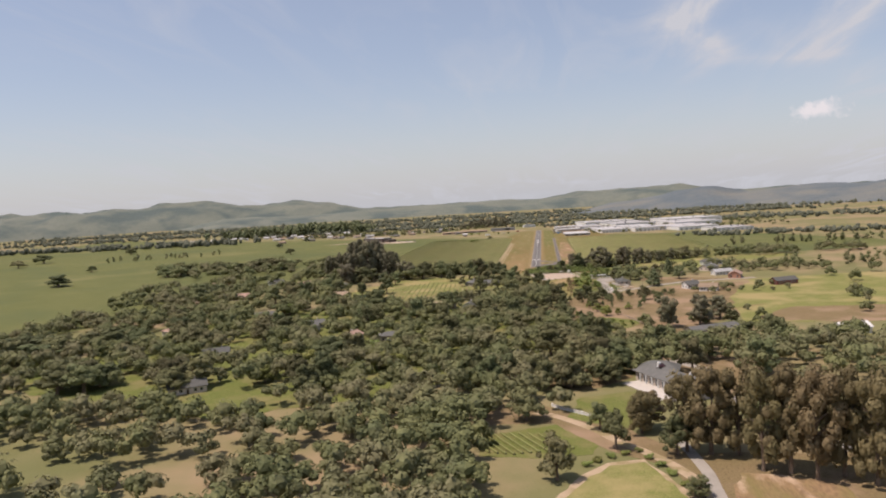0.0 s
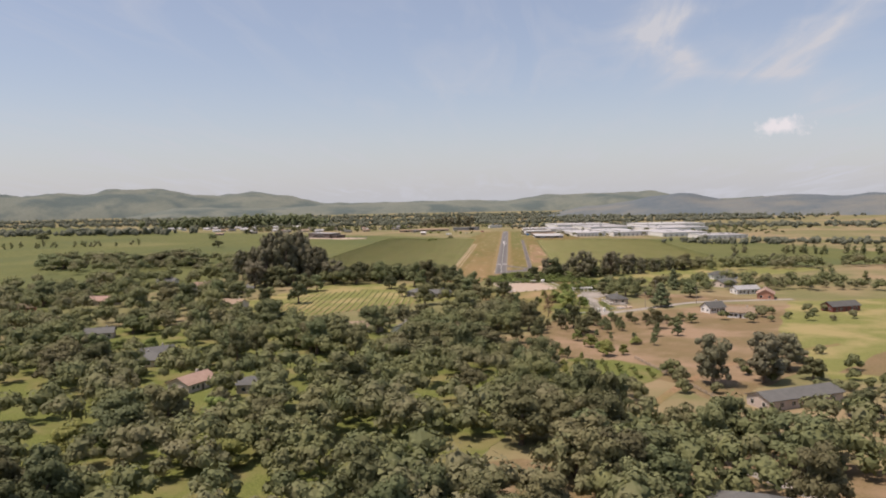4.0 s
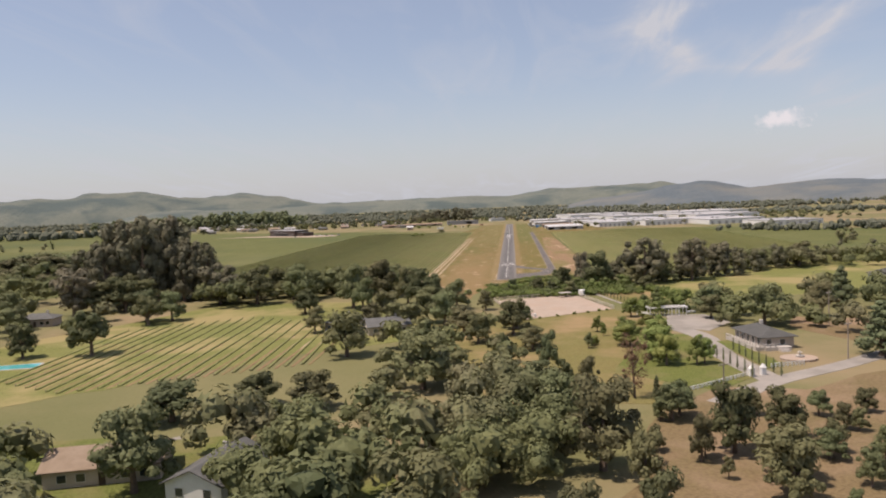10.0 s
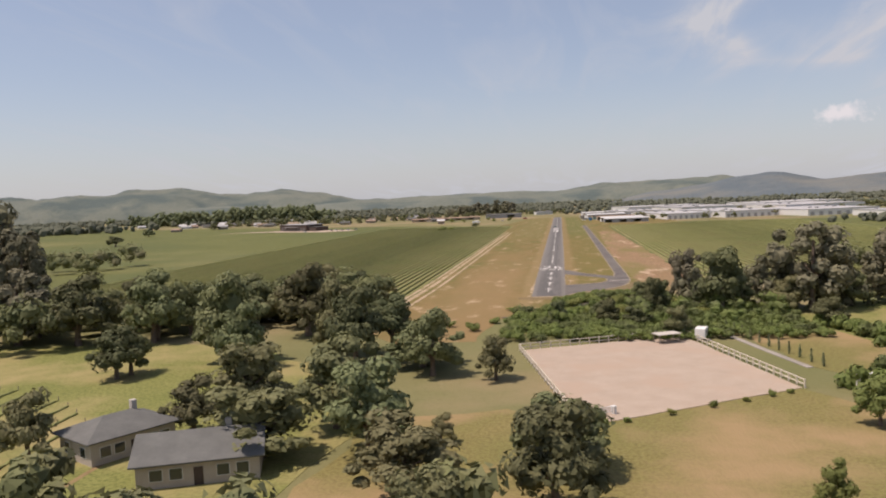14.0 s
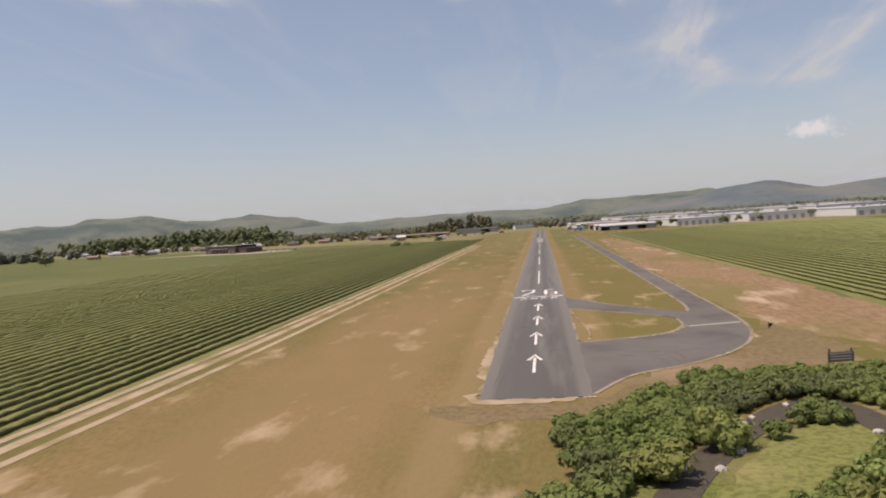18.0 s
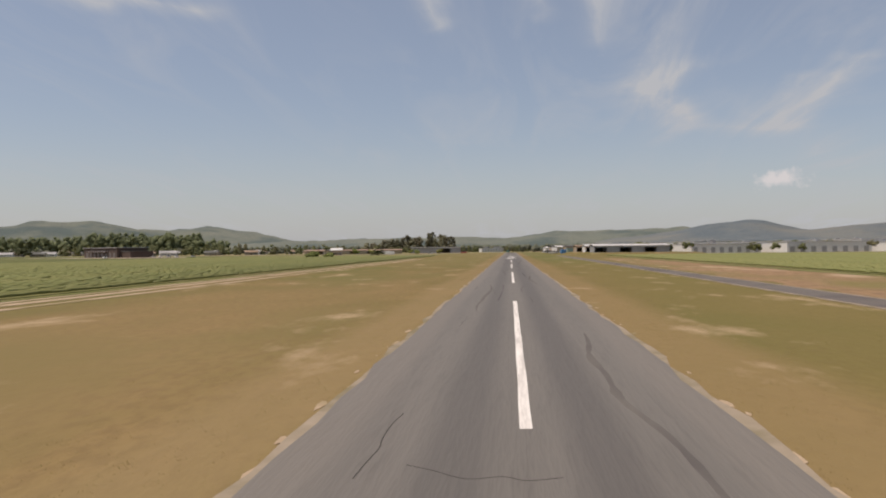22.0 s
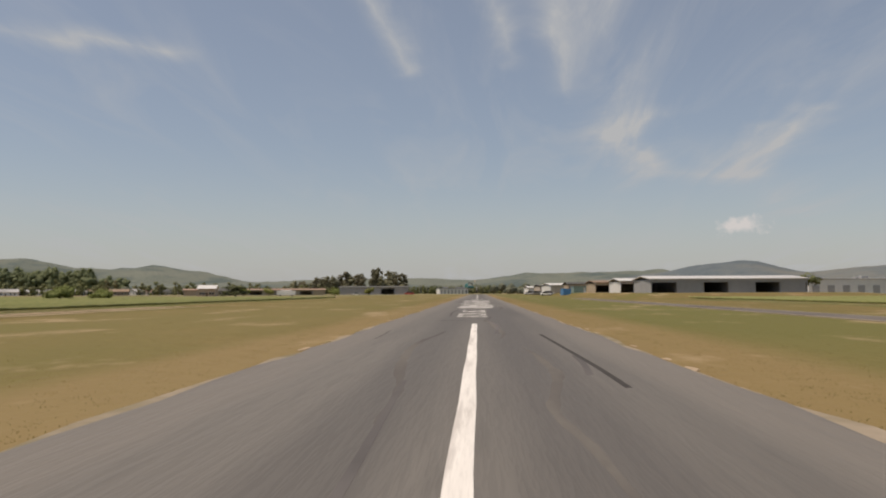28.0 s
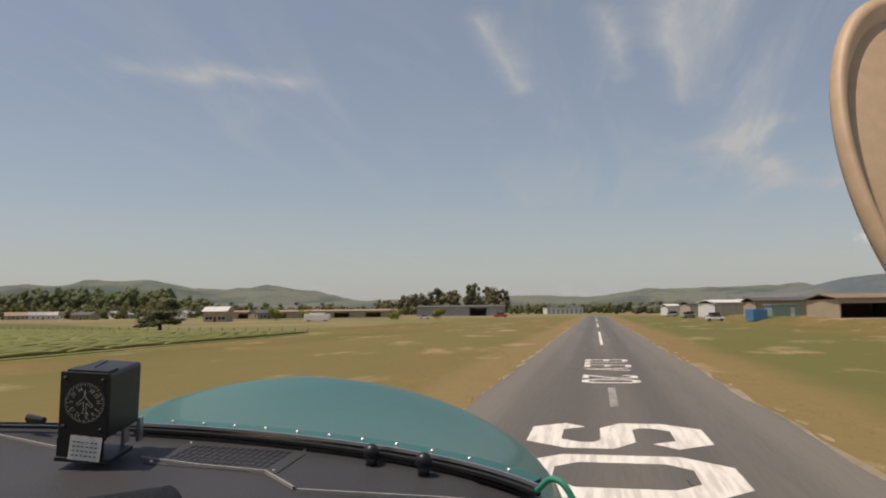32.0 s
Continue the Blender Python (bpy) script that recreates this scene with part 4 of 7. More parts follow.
def euc_clumps(rnd):
    res = []
    for k in range(15):
        z = 2.2 + 7.3 * k / 14
        w = 2.6 * (1 - ((z - 5.5) / 6.5) ** 2) + 0.3
        a = k * 2.4 + rnd.uniform(-0.5, 0.5)
        res.append(((math.cos(a) * w * rnd.uniform(0.3, 1.1), math.sin(a) * w * rnd.uniform(0.3, 1.1), z), rnd.uniform(0.9, 1.7)))
    for k in range(8):
        a = rnd.uniform(0, 6.28)
        z = rnd.uniform(1.4, 9.2)
        res.append(((math.cos(a) * 2.9, math.sin(a) * 2.9, z), rnd.uniform(0.4, 0.8)))
    return res


def pine_clumps(rnd):
    res = []
    for k in range(20):
        z = 1.2 + 8.3 * k / 19
        w = 3.1 * (1 - z / 10.4)
        a = k * 2.4
        res.append(((math.cos(a) * w * rnd.uniform(0.4, 0.9), math.sin(a) * w * rnd.uniform(0.4, 0.9), z), 0.45 + 0.42 * w))
    return res


def bush_clumps(rnd):
    res = [((0, 0, 1.3), 1.5)]
    for k in range(8):
        a = k * 0.8 + rnd.uniform(-0.3, 0.3)
        res.append(((math.cos(a) * rnd.uniform(1.0, 2.0), math.sin(a) * rnd.uniform(1.0, 2.0), rnd.uniform(0.7, 2.0)), rnd.uniform(0.7, 1.2)))
    return res


# each kind stands about 10 m high and 9 m wide before it is sized
KINDS = {
    "oak": [make_tree("oak", "oak_tree", "dark green spreading oak tree in the valley", LEAF, 11 + k, oak_clumps, 0.34, 140, 5.2, 0.42, 6, 2.6) for k in range(4)],
    "euc": [make_tree("euc", "eucalyptus_tree", "tall ragged grey-green eucalyptus tree", LEAF_EUC, 31 + k, euc_clumps, 0.33, 125, 8.2, 0.34, 9, 2.0, 1.0) for k in range(3)],
    "gum": [make_tree("gum", "gum_tree", "tall eucalyptus tree with pale trunk, leaves coloured sunlit olive-brown", LEAF_EUC_LIT, 41 + k, euc_clumps, 0.27, 190, 8.2, 0.3, 9, 2.0, 1.0) for k in range(3)],
    "pine": [make_tree("pine", "conifer_tree", "dark pointed conifer beside the gardens", LEAF_PINE, 51, pine_clumps, 0.28, 130, 9.0, 0.3, 8, 1.6, 0.7)],
    "bush": [make_tree("bush", "shrub", "rounded light green shrub on rough ground", LEAF_LIGHT, 61 + k, bush_clumps, 0.2, 150, 1.4, 0.14, 5, 1.0) for k in range(2)],
    "light": [make_tree("light", "young_tree", "light green broadleaf garden tree", LEAF_LIGHT, 71 + k, oak_clumps, 0.34, 140, 5.2, 0.36, 6, 2.6) for k in range(2)],
    "plum": [make_tree("plum", "plum_tree", "dark purple-leaved plum tree by the drive", LEAF_PLUM, 81, oak_clumps, 0.34, 140, 5.2, 0.36, 6, 2.6)],
    "dead": [make_tree("dead", "dead_tree", "dry reddish-brown dying tree in the field", LEAF_DEAD, 91, euc_clumps, 0.17, 120, 9.0, 0.3, 9, 2.0, 0.8)],
}
SIZE = {"oak": (9.0, 4.6), "euc": (10.6, 3.6), "gum": (10.6, 3.6), "pine": (10.0, 2.9), "bush": (2.9, 2.8), "light": (9.0, 4.6), "plum": (9.0, 4.6), "dead": (10.4, 3.4)}
GROUPS = {"oak": "valley oaks", "euc": "eucalyptus trees", "gum": "gum trees by the yard", "pine": "conifers", "bush": "shrubs", "light": "young garden trees", "plum": "plum trees", "dead": "dead trees"}
for kind, obs in KINDS.items():
    for ob in obs:
        ob["group"] = GROUPS[kind]
used = {}
plant_rnd = random.Random(99)


# open ground, where only the trees named one by one stand
OPEN = ([(-8, -362), (9, -368), (22, -362), (28, -345), (28, -326), (60, -303), (100, -316), (120, -345), (120, -400), (75, -425), (58, -428), (30, -404), (22, -412), (0, -402)],
        [(6, -593), (30, -607), (36, -622), (51, -637), (73, -637), (95, -645), (95, -720), (-12, -720), (-12, -606)],
        [(-375, -400), (-365, -250), (-365, -145), (-410, -50), (-530, 113), (-640, 260), (-1000, 540), (-1600, 540), (-1500, -400)],
        [(46, -524), (56, -540), (66, -546), (80, -544), (80, -532), (66, -530), (58, -520)])


def in_open(x, y):
    for ring in OPEN:
        inside = False
        for (ax, ay), (bx, by) in zip(ring, ring[1:] + ring[:1]):
            if (ay > y) != (by > y) and x < ax + (bx - ax) * (y - ay) / (by - ay):
                inside = not inside
        if inside:
            return True
    return False


def plant(kind, x, y, h, r):
    models = KINDS[kind]
    i = used.get(kind, 0)
    used[kind] = i + 1
    m = pose(x, y, 0, 0, 0, plant_rnd.uniform(0, 360))
    ob = models[i] if i < len(models) else copy_thing(models[plant_rnd.randrange(len(models))], m)
    if i < len(models):
        ob.matrix_basis = m
    H, R = SIZE[kind]
    ob.scale = (r / R, r / R * plant_rnd.uniform(0.9, 1.1), h / H)
    return ob


def plants(kind, rows, anywhere=False):
    for x, y, h, r in rows:
        if anywhere or not in_open(x, y):
            plant("light" if kind == "oak" and 26 < x < 54 and -290 < y < -198 else kind, x, y, h, r)


plants("oak", [(11, -655, 10.6, 5.9), (32, -618, 12.3, 7.9), (64, -575, 7.1, 2.5), (17, -567, 10.2, 6.8), (8, -566, 10.7, 6.0), (-87, -566, 12.2, 6.3), (-14, -564, 12.9, 6.1), (31, -563, 9.1, 6.4), (-146, -562, 11.3, 7.6), (-200, -558, 11.1, 9.1), (14, -557, 11.5, 6.0), (3, -557, 10.1, 6.0), (-82, -557, 13.8, 6.3), (-93, -556, 13.2, 6.3), (55, -556, 4.7, 3.1), (-189, -556, 13.0, 9.1), (89, -555, 14.0, 8.0), (-8, -555, 11.4, 6.1), (-19, -555, 13.4, 6.1), (31, -554, 12.5, 6.5)])
plants("oak", [(-139, -550, 12.9, 7.6), (-152, -550, 12.4, 7.6), (-205, -548, 13.0, 9.1), (65, -548, 13.1, 6.1), (-188, -545, 10.6, 9.1), (37, -545, 12.3, 6.5), (26, -544, 13.8, 6.5), (30, -542, 13.5, 8.5), (51, -541, 6.5, 4.4), (-197, -541, 11.0, 9.1), (71, -539, 13.4, 6.1), (60, -539, 13.6, 6.1), (63, -536, 11.5, 8.8), (37, -530, 11.1, 8.5), (22, -529, 12.5, 8.5), (71, -523, 11.4, 8.8), (55, -523, 11.4, 8.8), (-48, -520, 10.9, 7.1), (25, -518, 12.4, 6.8), (53, -518, 12.6, 5.5)])
plants("oak", [(-90, -515, 10.7, 8.1), (58, -510, 13.1, 5.5), (48, -510, 10.0, 5.5), (-42, -509, 13.1, 7.1), (-54, -509, 11.4, 7.1), (31, -508, 12.1, 6.8), (19, -508, 11.4, 6.8), (10, -508, 13.8, 7.6), (110, -503, 14.0, 6.6), (-83, -503, 12.7, 8.1), (-97, -503, 11.7, 8.1), (-270, -494, 13.4, 11.4), (-257, -492, 10.6, 11.4), (33, -488, 13.5, 5.5), (19, -483, 8.6, 5.6), (-277, -483, 12.6, 11.4), (-61, -482, 13.8, 8.8), (103, -482, 7.4, 6.0), (37, -480, 11.2, 5.5), (28, -480, 14.0, 5.5)])
plants("oak", [(-255, -479, 12.3, 11.4), (24, -474, 9.0, 5.6), (14, -474, 8.4, 5.6), (-268, -473, 11.2, 11.4), (-228, -469, 13.6, 8.5), (-42, -465, 14.0, 9.2), (-5, -459, 8.4, 6.2), (-183, -458, 11.2, 8.8), (-220, -456, 11.2, 8.5), (-235, -456, 10.9, 8.5), (-149, -449, 12.2, 8.2), (106, -440, 7.6, 4.6), (-205, -438, 12.0, 6.8), (12, -437, 10.0, 5.6), (-141, -437, 12.1, 8.2), (-155, -436, 11.6, 8.2), (17, -428, 11.4, 5.6), (62, -428, 3.4, 1.6), (7, -428, 10.9, 5.6), (-199, -427, 10.6, 6.8)])
plants("oak", [(-211, -427, 11.9, 6.8), (-158, -427, 11.7, 6.6), (-152, -417, 12.2, 6.6), (-163, -417, 11.7, 6.6), (-98, -413, 12.3, 5.7), (-23, -411, 6.4, 3.1), (-11, -410, 12.5, 6.1), (-28, -409, 14.0, 8.6), (-1, -408, 9.5, 5.4), (-221, -408, 12.2, 7.5), (29, -407, 4.7, 1.7), (-53, -406, 11.6, 4.9), (-93, -405, 12.5, 5.7), (-103, -404, 11.2, 5.7), (-1, -402, 10.6, 7.6), (45, -401, 5.5, 4.1), (-6, -401, 13.3, 6.1), (-17, -401, 12.3, 6.1), (24, -400, 3.2, 2.4), (-70, -400, 13.5, 6.5)])
plants("oak", [(52, -399, 4.0, 2.1), (-215, -397, 11.9, 7.5), (-228, -396, 12.2, 7.5), (-20, -393, 7.7, 3.8), (6, -391, 10.8, 7.6), (-64, -390, 12.0, 6.5), (-7, -390, 10.6, 7.6), (-75, -390, 10.7, 6.5), (39, -387, 5.9, 3.5), (-71, -382, 12.4, 5.7), (-7, -381, 14.0, 7.0), (36, -379, 5.9, 2.8), (19, -379, 6.0, 3.1), (-66, -374, 10.4, 5.7), (-76, -373, 11.1, 5.7), (82, -368, 9.8, 5.3), (92, -367, 8.0, 3.9), (71, -366, 5.4, 3.9), (-134, -361, 12.0, 5.5), (40, -358, 8.0, 4.3)])
plants("oak", [(-53, -355, 12.2, 6.0), (-171, -354, 9.0, 5.3), (21, -354, 7.7, 3.2), (-129, -353, 11.1, 5.5), (-139, -353, 12.7, 5.5), (16, -347, 13.3, 6.2), (-166, -346, 9.8, 5.3), (-175, -346, 10.7, 5.3), (-119, -346, 10.6, 5.6), (-106, -343, 14.0, 7.7), (-32, -340, 8.5, 6.2), (-114, -338, 12.0, 5.6), (-123, -337, 11.3, 5.6), (42, -328, 7.8, 5.9), (10, -325, 9.3, 4.5), (31, -323, 6.7, 3.6), (17, -323, 6.6, 4.1), (33, -320, 6.0, 3.5), (40, -319, 6.7, 4.4), (-64, -319, 7.6, 7.2)])
plants("oak", [(9, -317, 6.3, 3.5), (-38, -311, 7.2, 5.7), (-50, -309, 7.3, 5.5), (18, -305, 7.8, 2.6), (0, -303, 6.7, 2.2), (-17, -297, 12.1, 7.2), (14, -297, 5.6, 1.9), (-11, -296, 7.7, 5.3), (8, -295, 5.4, 4.6), (-203, -285, 13.7, 8.8), (11, -284, 9.3, 2.8), (1, -280, 8.6, 2.1), (39, -279, 7.7, 3.4), (46, -279, 6.7, 2.6), (48, -278, 6.7, 2.7), (38, -271, 9.0, 5.7), (-195, -265, 11.4, 7.6), (40, -262, 8.6, 4.3), (-42, -261, 11.8, 6.8), (-279, -258, 13.2, 8.6)])
plants("oak", [(8, -258, 6.2, 3.1), (23, -257, 4.3, 1.4), (-168, -256, 14.7, 5.9), (33, -255, 6.1, 3.8), (-188, -254, 12.7, 7.6), (-201, -254, 13.1, 7.6), (-140, -254, 9.5, 5.3), (8, -252, 4.7, 4.6), (-120, -252, 13.3, 7.2), (34, -251, 6.9, 4.1), (43, -250, 7.0, 3.6), (-162, -247, 11.2, 5.9), (-7, -247, 8.0, 3.9), (-172, -247, 13.6, 5.9), (-271, -245, 13.2, 8.6), (-286, -245, 14.2, 8.6), (34, -241, 4.6, 2.4), (29, -240, 4.0, 1.0), (3, -235, 10.0, 5.7), (115, -235, 9.3, 6.4)])
plants("oak", [(78, -228, 11.5, 6.9), (-12, -232, 8.1, 6.0), (43, -230, 4.7, 2.8), (66, -214, 7.0, 4.6), (4, -224, 8.8, 6.2), (-61, -223, 8.4, 3.7), (-32, -221, 8.5, 7.3), (-19, -219, 10.8, 5.4), (99, -216, 10.6, 5.4), (-11, -215, 3.5, 1.9), (-45, -212, 7.3, 4.2), (-26, -209, 11.6, 6.2), (42, -207, 6.6, 3.2), (51, -205, 5.1, 3.3), (-180, -204, 13.7, 7.8), (-41, -202, 10.0, 6.7), (69, -199, 8.5, 6.6), (-130, -198, 11.2, 6.2), (-125, -189, 10.6, 6.2), (-135, -189, 11.3, 6.2)])
plants("oak", [(-7, -183, 6.8, 3.6), (-76, -181, 9.1, 5.4), (-18, -180, 11.0, 5.5), (74, -178, 6.6, 4.1), (-75, -178, 8.6, 5.0), (-55, -174, 12.0, 5.4), (-21, -173, 7.4, 7.3), (-34, -171, 14.1, 6.2), (-60, -168, 16.6, 7.7), (-29, -162, 11.8, 6.2), (-169, -162, 12.3, 8.9), (-39, -162, 14.4, 6.2), (-159, -160, 13.9, 8.9), (-174, -153, 11.9, 8.9), (-157, -149, 11.8, 8.9), (-106, -149, 15.5, 8.4), (27, -148, 5.9, 3.3), (-89, -146, 15.6, 7.4), (-167, -145, 13.2, 8.9), (-89, -144, 11.6, 5.4)])
plants("oak", [(-54, -140, 16.7, 8.0), (59, -138, 6.1, 4.4), (-125, -137, 12.5, 5.6), (-85, -136, 12.2, 5.4), (-94, -136, 13.5, 5.4), (20, -136, 4.4, 3.4), (-109, -135, 9.6, 5.6), (14, -132, 5.6, 2.9), (3, -132, 5.4, 2.4), (-120, -128, 11.8, 5.6), (-130, -128, 10.2, 5.6), (13, -127, 4.9, 3.3), (-104, -127, 12.4, 5.6), (-114, -126, 9.6, 5.6), (25, -124, 9.0, 3.0), (41, -122, 14.8, 6.8), (-75, -120, 10.0, 6.5), (56, -119, 8.3, 4.3), (24, -117, 7.5, 3.5), (-58, -117, 10.3, 5.7)])
plants("oak", [(73, -111, 7.7, 5.5), (-70, -110, 10.6, 6.5), (-81, -110, 11.3, 6.5), (-53, -109, 9.5, 5.7), (-63, -108, 10.1, 5.7), (-58, -108, 11.3, 5.6), (-47, -103, 8.8, 6.2), (-53, -99, 10.7, 5.6), (-63, -99, 12.1, 5.6), (124, -74, 9.6, 5.6), (129, -65, 9.7, 5.6), (120, -65, 9.7, 5.6), (-445, 3, 12.7, 12.8), (-431, 6, 12.9, 12.8), (-384, 12, 12.8, 13.9), (-368, 15, 11.9, 13.9), (-453, 16, 13.8, 12.8), (-429, 21, 13.3, 12.8), (-392, 27, 14.2, 13.9), (-442, 27, 13.9, 12.8)])
plants("oak", [(-340, 27, 13.1, 18.4), (-318, 31, 13.5, 18.4), (-366, 32, 11.4, 13.9), (-381, 39, 12.2, 13.9), (-350, 46, 14.4, 18.4), (-316, 53, 13.5, 18.4), (-335, 62, 14.6, 18.4)])
plants("euc", [(72, -448, 17.0, 6.6), (89, -444, 17.1, 6.7), (103, -427, 13.6, 6.0), (-176, -169, 20.3, 8.5), (-123, -147, 18.2, 8.8), (-176, -143, 29.5, 9.2), (-163, -136, 38.2, 9.2), (-146, -132, 23.0, 6.3), (-159, -129, 36.4, 9.3), (-176, -129, 39.3, 9.2), (-137, -127, 25.8, 6.3), (-177, -123, 36.3, 12.1), (-146, -122, 25.0, 6.3), (-146, -122, 29.0, 9.3), (62, -118, 21.6, 8.3)])
plants("euc", [(-159, -114, 39.7, 9.3), (-161, -113, 38.6, 12.1), (85, -108, 19.8, 7.5), (-208, -106, 24.5, 7.4), (-177, -104, 40.5, 12.1), (36, -101, 14.6, 4.1), (-198, -100, 26.3, 7.4), (-208, -94, 22.1, 7.4), (101, -93, 16.4, 7.1)])
plants("pine", [(31, -309, 5.0, 1.0), (90, -274, 13.5, 5.9), (113, -197, 14.0, 4.8)])
plants("bush", [(24, -254, 3.0, 1.4), (25, -253, 3.2, 1.4), (-1, -125, 3.8, 1.6), (13, -125, 6.0, 3.5), (10, -123, 3.3, 2.4), (2, -109, 2.9, 2.6), (-9, -108, 0.9, 1.8), (7, -102, 2.5, 2.8), (12, -97, 3.0, 2.4), (28, -90, 1.8, 1.9)])
plants("light", [(28, -233, 4.7, 1.9)])
plants("plum", [(64, -584, 3.4, 2.4), (51, -563, 7.1, 3.3)])
plants("dead", [(27, -307, 13.1, 3.0)])
# the eucalyptus trees in the sunlit leaf colour, and oaks, round the near yard
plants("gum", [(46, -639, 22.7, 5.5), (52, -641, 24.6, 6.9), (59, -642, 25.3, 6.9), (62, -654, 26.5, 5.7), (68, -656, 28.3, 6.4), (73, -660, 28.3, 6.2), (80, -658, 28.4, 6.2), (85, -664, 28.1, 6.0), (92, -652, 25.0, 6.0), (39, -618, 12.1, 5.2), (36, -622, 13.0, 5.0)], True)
plants("oak", [(10, -659, 11.6, 5.1), (27, -636, 11.3, 4.6), (24, -618, 8.5, 4.0), (43, -641, 11.7, 5.0), (43, -670, 4.7, 3.3), (1, -607, 10.2, 6.4)], True)
plants("bush", [(18, -649, 1.6, 1.8), (21, -646, 1.7, 1.8), (25, -643, 1.6, 1.7), (29, -640.5, 1.5, 1.6), (33, -638.6, 1.5, 1.5), (35, -644, 1.5, 1.6), (37.3, -649.5, 1.6, 1.8), (39, -656, 1.6, 1.8), (41, -663, 1.5, 1.7), (43, -669, 1.6, 1.8)], True)
# the dry slope's own trees
plants("oak", [(3, -385, 2.1, 1.1), (0, -376, 3.0, 1.5), (-3, -365, 3.9, 1.8), (10, -377, 9.0, 3.6), (19, -374, 9.7, 3.4), (50, -372, 3.6, 1.0), (61, -364, 1.9, 1.3), (66, -382, 5.0, 1.6), (71, -362, 5.7, 1.8), (33, -351, 3.4, 1.1), (41, -351, 8.2, 5.2), (50, -343, 4.3, 2.8), (58, -349, 4.8, 1.9), (45, -363, 3.2, 1.3), (60, -330, 3.8, 1.8), (67, -330, 3.8, 2.1), (73, -325, 4.6, 2.5), (74, -343, 9.1, 4.9), (83, -344, 5.6, 3.5), (80, -361, 5.1, 2.8), (32, -342, 5.8, 1.7), (50, -326, 4.7, 2.3), (57, -345, 5.6, 1.7), (80, -320, 3.9, 2.2), (82, -329, 4.5, 2.4), (90, -321, 3.9, 2.8), (94, -327, 4.5, 3.0)], True)
plants("oak", [(37, -340, 10.6, 4.4), (47, -333, 7.9, 3.7), (39, -359, 8.5, 4.0), (31, -344, 6.8, 2.1), (25, -339, 4.0, 1.8), (52, -340, 5.2, 2.3), (51, -354, 5.4, 2.3), (66, -319, 4.1, 2.4), (34, -314, 4.5, 2.6), (29, -323, 3.4, 1.4), (57, -321, 4.6, 2.2), (46, -320, 4.6, 2.0), (58, -329, 4.3, 1.9)], True)
plants("light", [(36, -372, 4.9, 2.7), (40, -386, 5.5, 3.1), (43, -394, 4.2, 2.6), (44, -403, 6.3, 3.6), (51, -401, 4.4, 2.0), (27, -405, 3.9, 1.5), (34, -411, 3.2, 1.1), (59, -379, 2.9, 2.9)], True)

def scatter(kind, n, x0, y0, x1, y1, h, r, gap, seed, keep_out=()):
    """Trees strewn over a stretch of the plan, no two nearer than gap."""
    rnd = random.Random(seed)
    done = []
    for _ in range(n * 12):
        if len(done) >= n:
            break
        x, y = rnd.uniform(x0, x1), rnd.uniform(y0, y1)
        if any(math.hypot(x - a, y - b) < gap for a, b in done) or any(math.hypot(x - a, y - b) < c for a, b, c in keep_out):
            continue
        done.append((x, y))
        k = rnd.uniform(0.7, 1.3)
        plant(kind, x, y, h * k, r * k)


def canopy(label, areas, seed, keep_out=(), mat=None, leaf=0.68, per=84, gaps=True):
    """Trees that close up into a canopy, with gaps over the houses."""
    rnd = random.Random(seed)
    clumps = []
    for x0, y0, x1, y1, n, h, r, gap in areas:
        done = []
        for _ in range(n * 10):
            if len(done) >= n:
                break
            x, y = rnd.uniform(x0, x1), rnd.uniform(y0, y1)
            if gaps and noise.noise(Vector((x * 0.022, y * 0.022, seed))) < -0.24 or in_open(x, y):
                continue
            if any(abs(x - a) < gap and abs(y - b) < gap for a, b in done) or any(math.hypot(x - a, y - b) < c for a, b, c in keep_out):
                continue
            done.append((x, y))
            k = rnd.uniform(0.65, 1.3)
            H, R = h * k, r * k
            clumps.append(((x, y, H * 0.66), R * 0.62))
            for i in range(4):
                t = i * 1.571 + rnd.uniform(-0.4, 0.4)
                q = R * rnd.uniform(0.45, 0.72)
                clumps.append(((x + math.cos(t) * q, y + math.sin(t) * q, H * rnd.uniform(0.34, 0.72)), R * rnd.uniform(0.3, 0.48)))
    v, f = leaf_cloud(rnd, clumps, leaf, per, 0.85)
    v = [(x, y, max(z, -0.3)) for x, y, z in v]
    return tagged(new("canopy", from_arrays("canopy", v, f, mat or CANOPY)), label, "woodland", kind="stuff")


HOMES = ((-37, -225, 12), (-250, -252, 18), (-61, -347, 13), (-41, -352, 12), (-31, -398, 9), (-74, -456, 12), (-98, -454, 11), (-134, -420, 12), (-160, -488, 12), (-221, -414, 12), (-141, -558, 12), (-133, -408, 10),
         (-155, -265, 12), (-176, -192, 12), (-216, -170, 12), (-256, -138, 12), (-182, -363, 12), (-277, -280, 12), (-318, -126, 12), (-134, -266, 11), (55, -570, 24), (44, -590, 18), (90, -468, 15), (36, -640, 14))
canopy("dense dark green canopy of garden trees and oaks", [(-330, -620, -8, -335, 560, 9.5, 5.6, 5.0), (-330, -335, -150, -180, 90, 9.5, 5.8, 7), (-190, -330, -140, -270, 14, 8, 5, 7), (-46, -340, 2, -240, 20, 7.5, 4.4, 7), (-26, -600, 62, -494, 58, 10.5, 6.0, 5.6), (60, -545, 140, -490, 34, 10, 6, 7),
       (20, -700, 60, -640, 10, 8, 5, 8), (66, -720, 170, -560, 44, 12, 6.2, 7), (-330, -780, -40, -620, 190, 10, 6, 6), (-40, -700, 16, -600, 46, 9.5, 5.6, 6)], 5, HOMES, None, 0.74, 78)
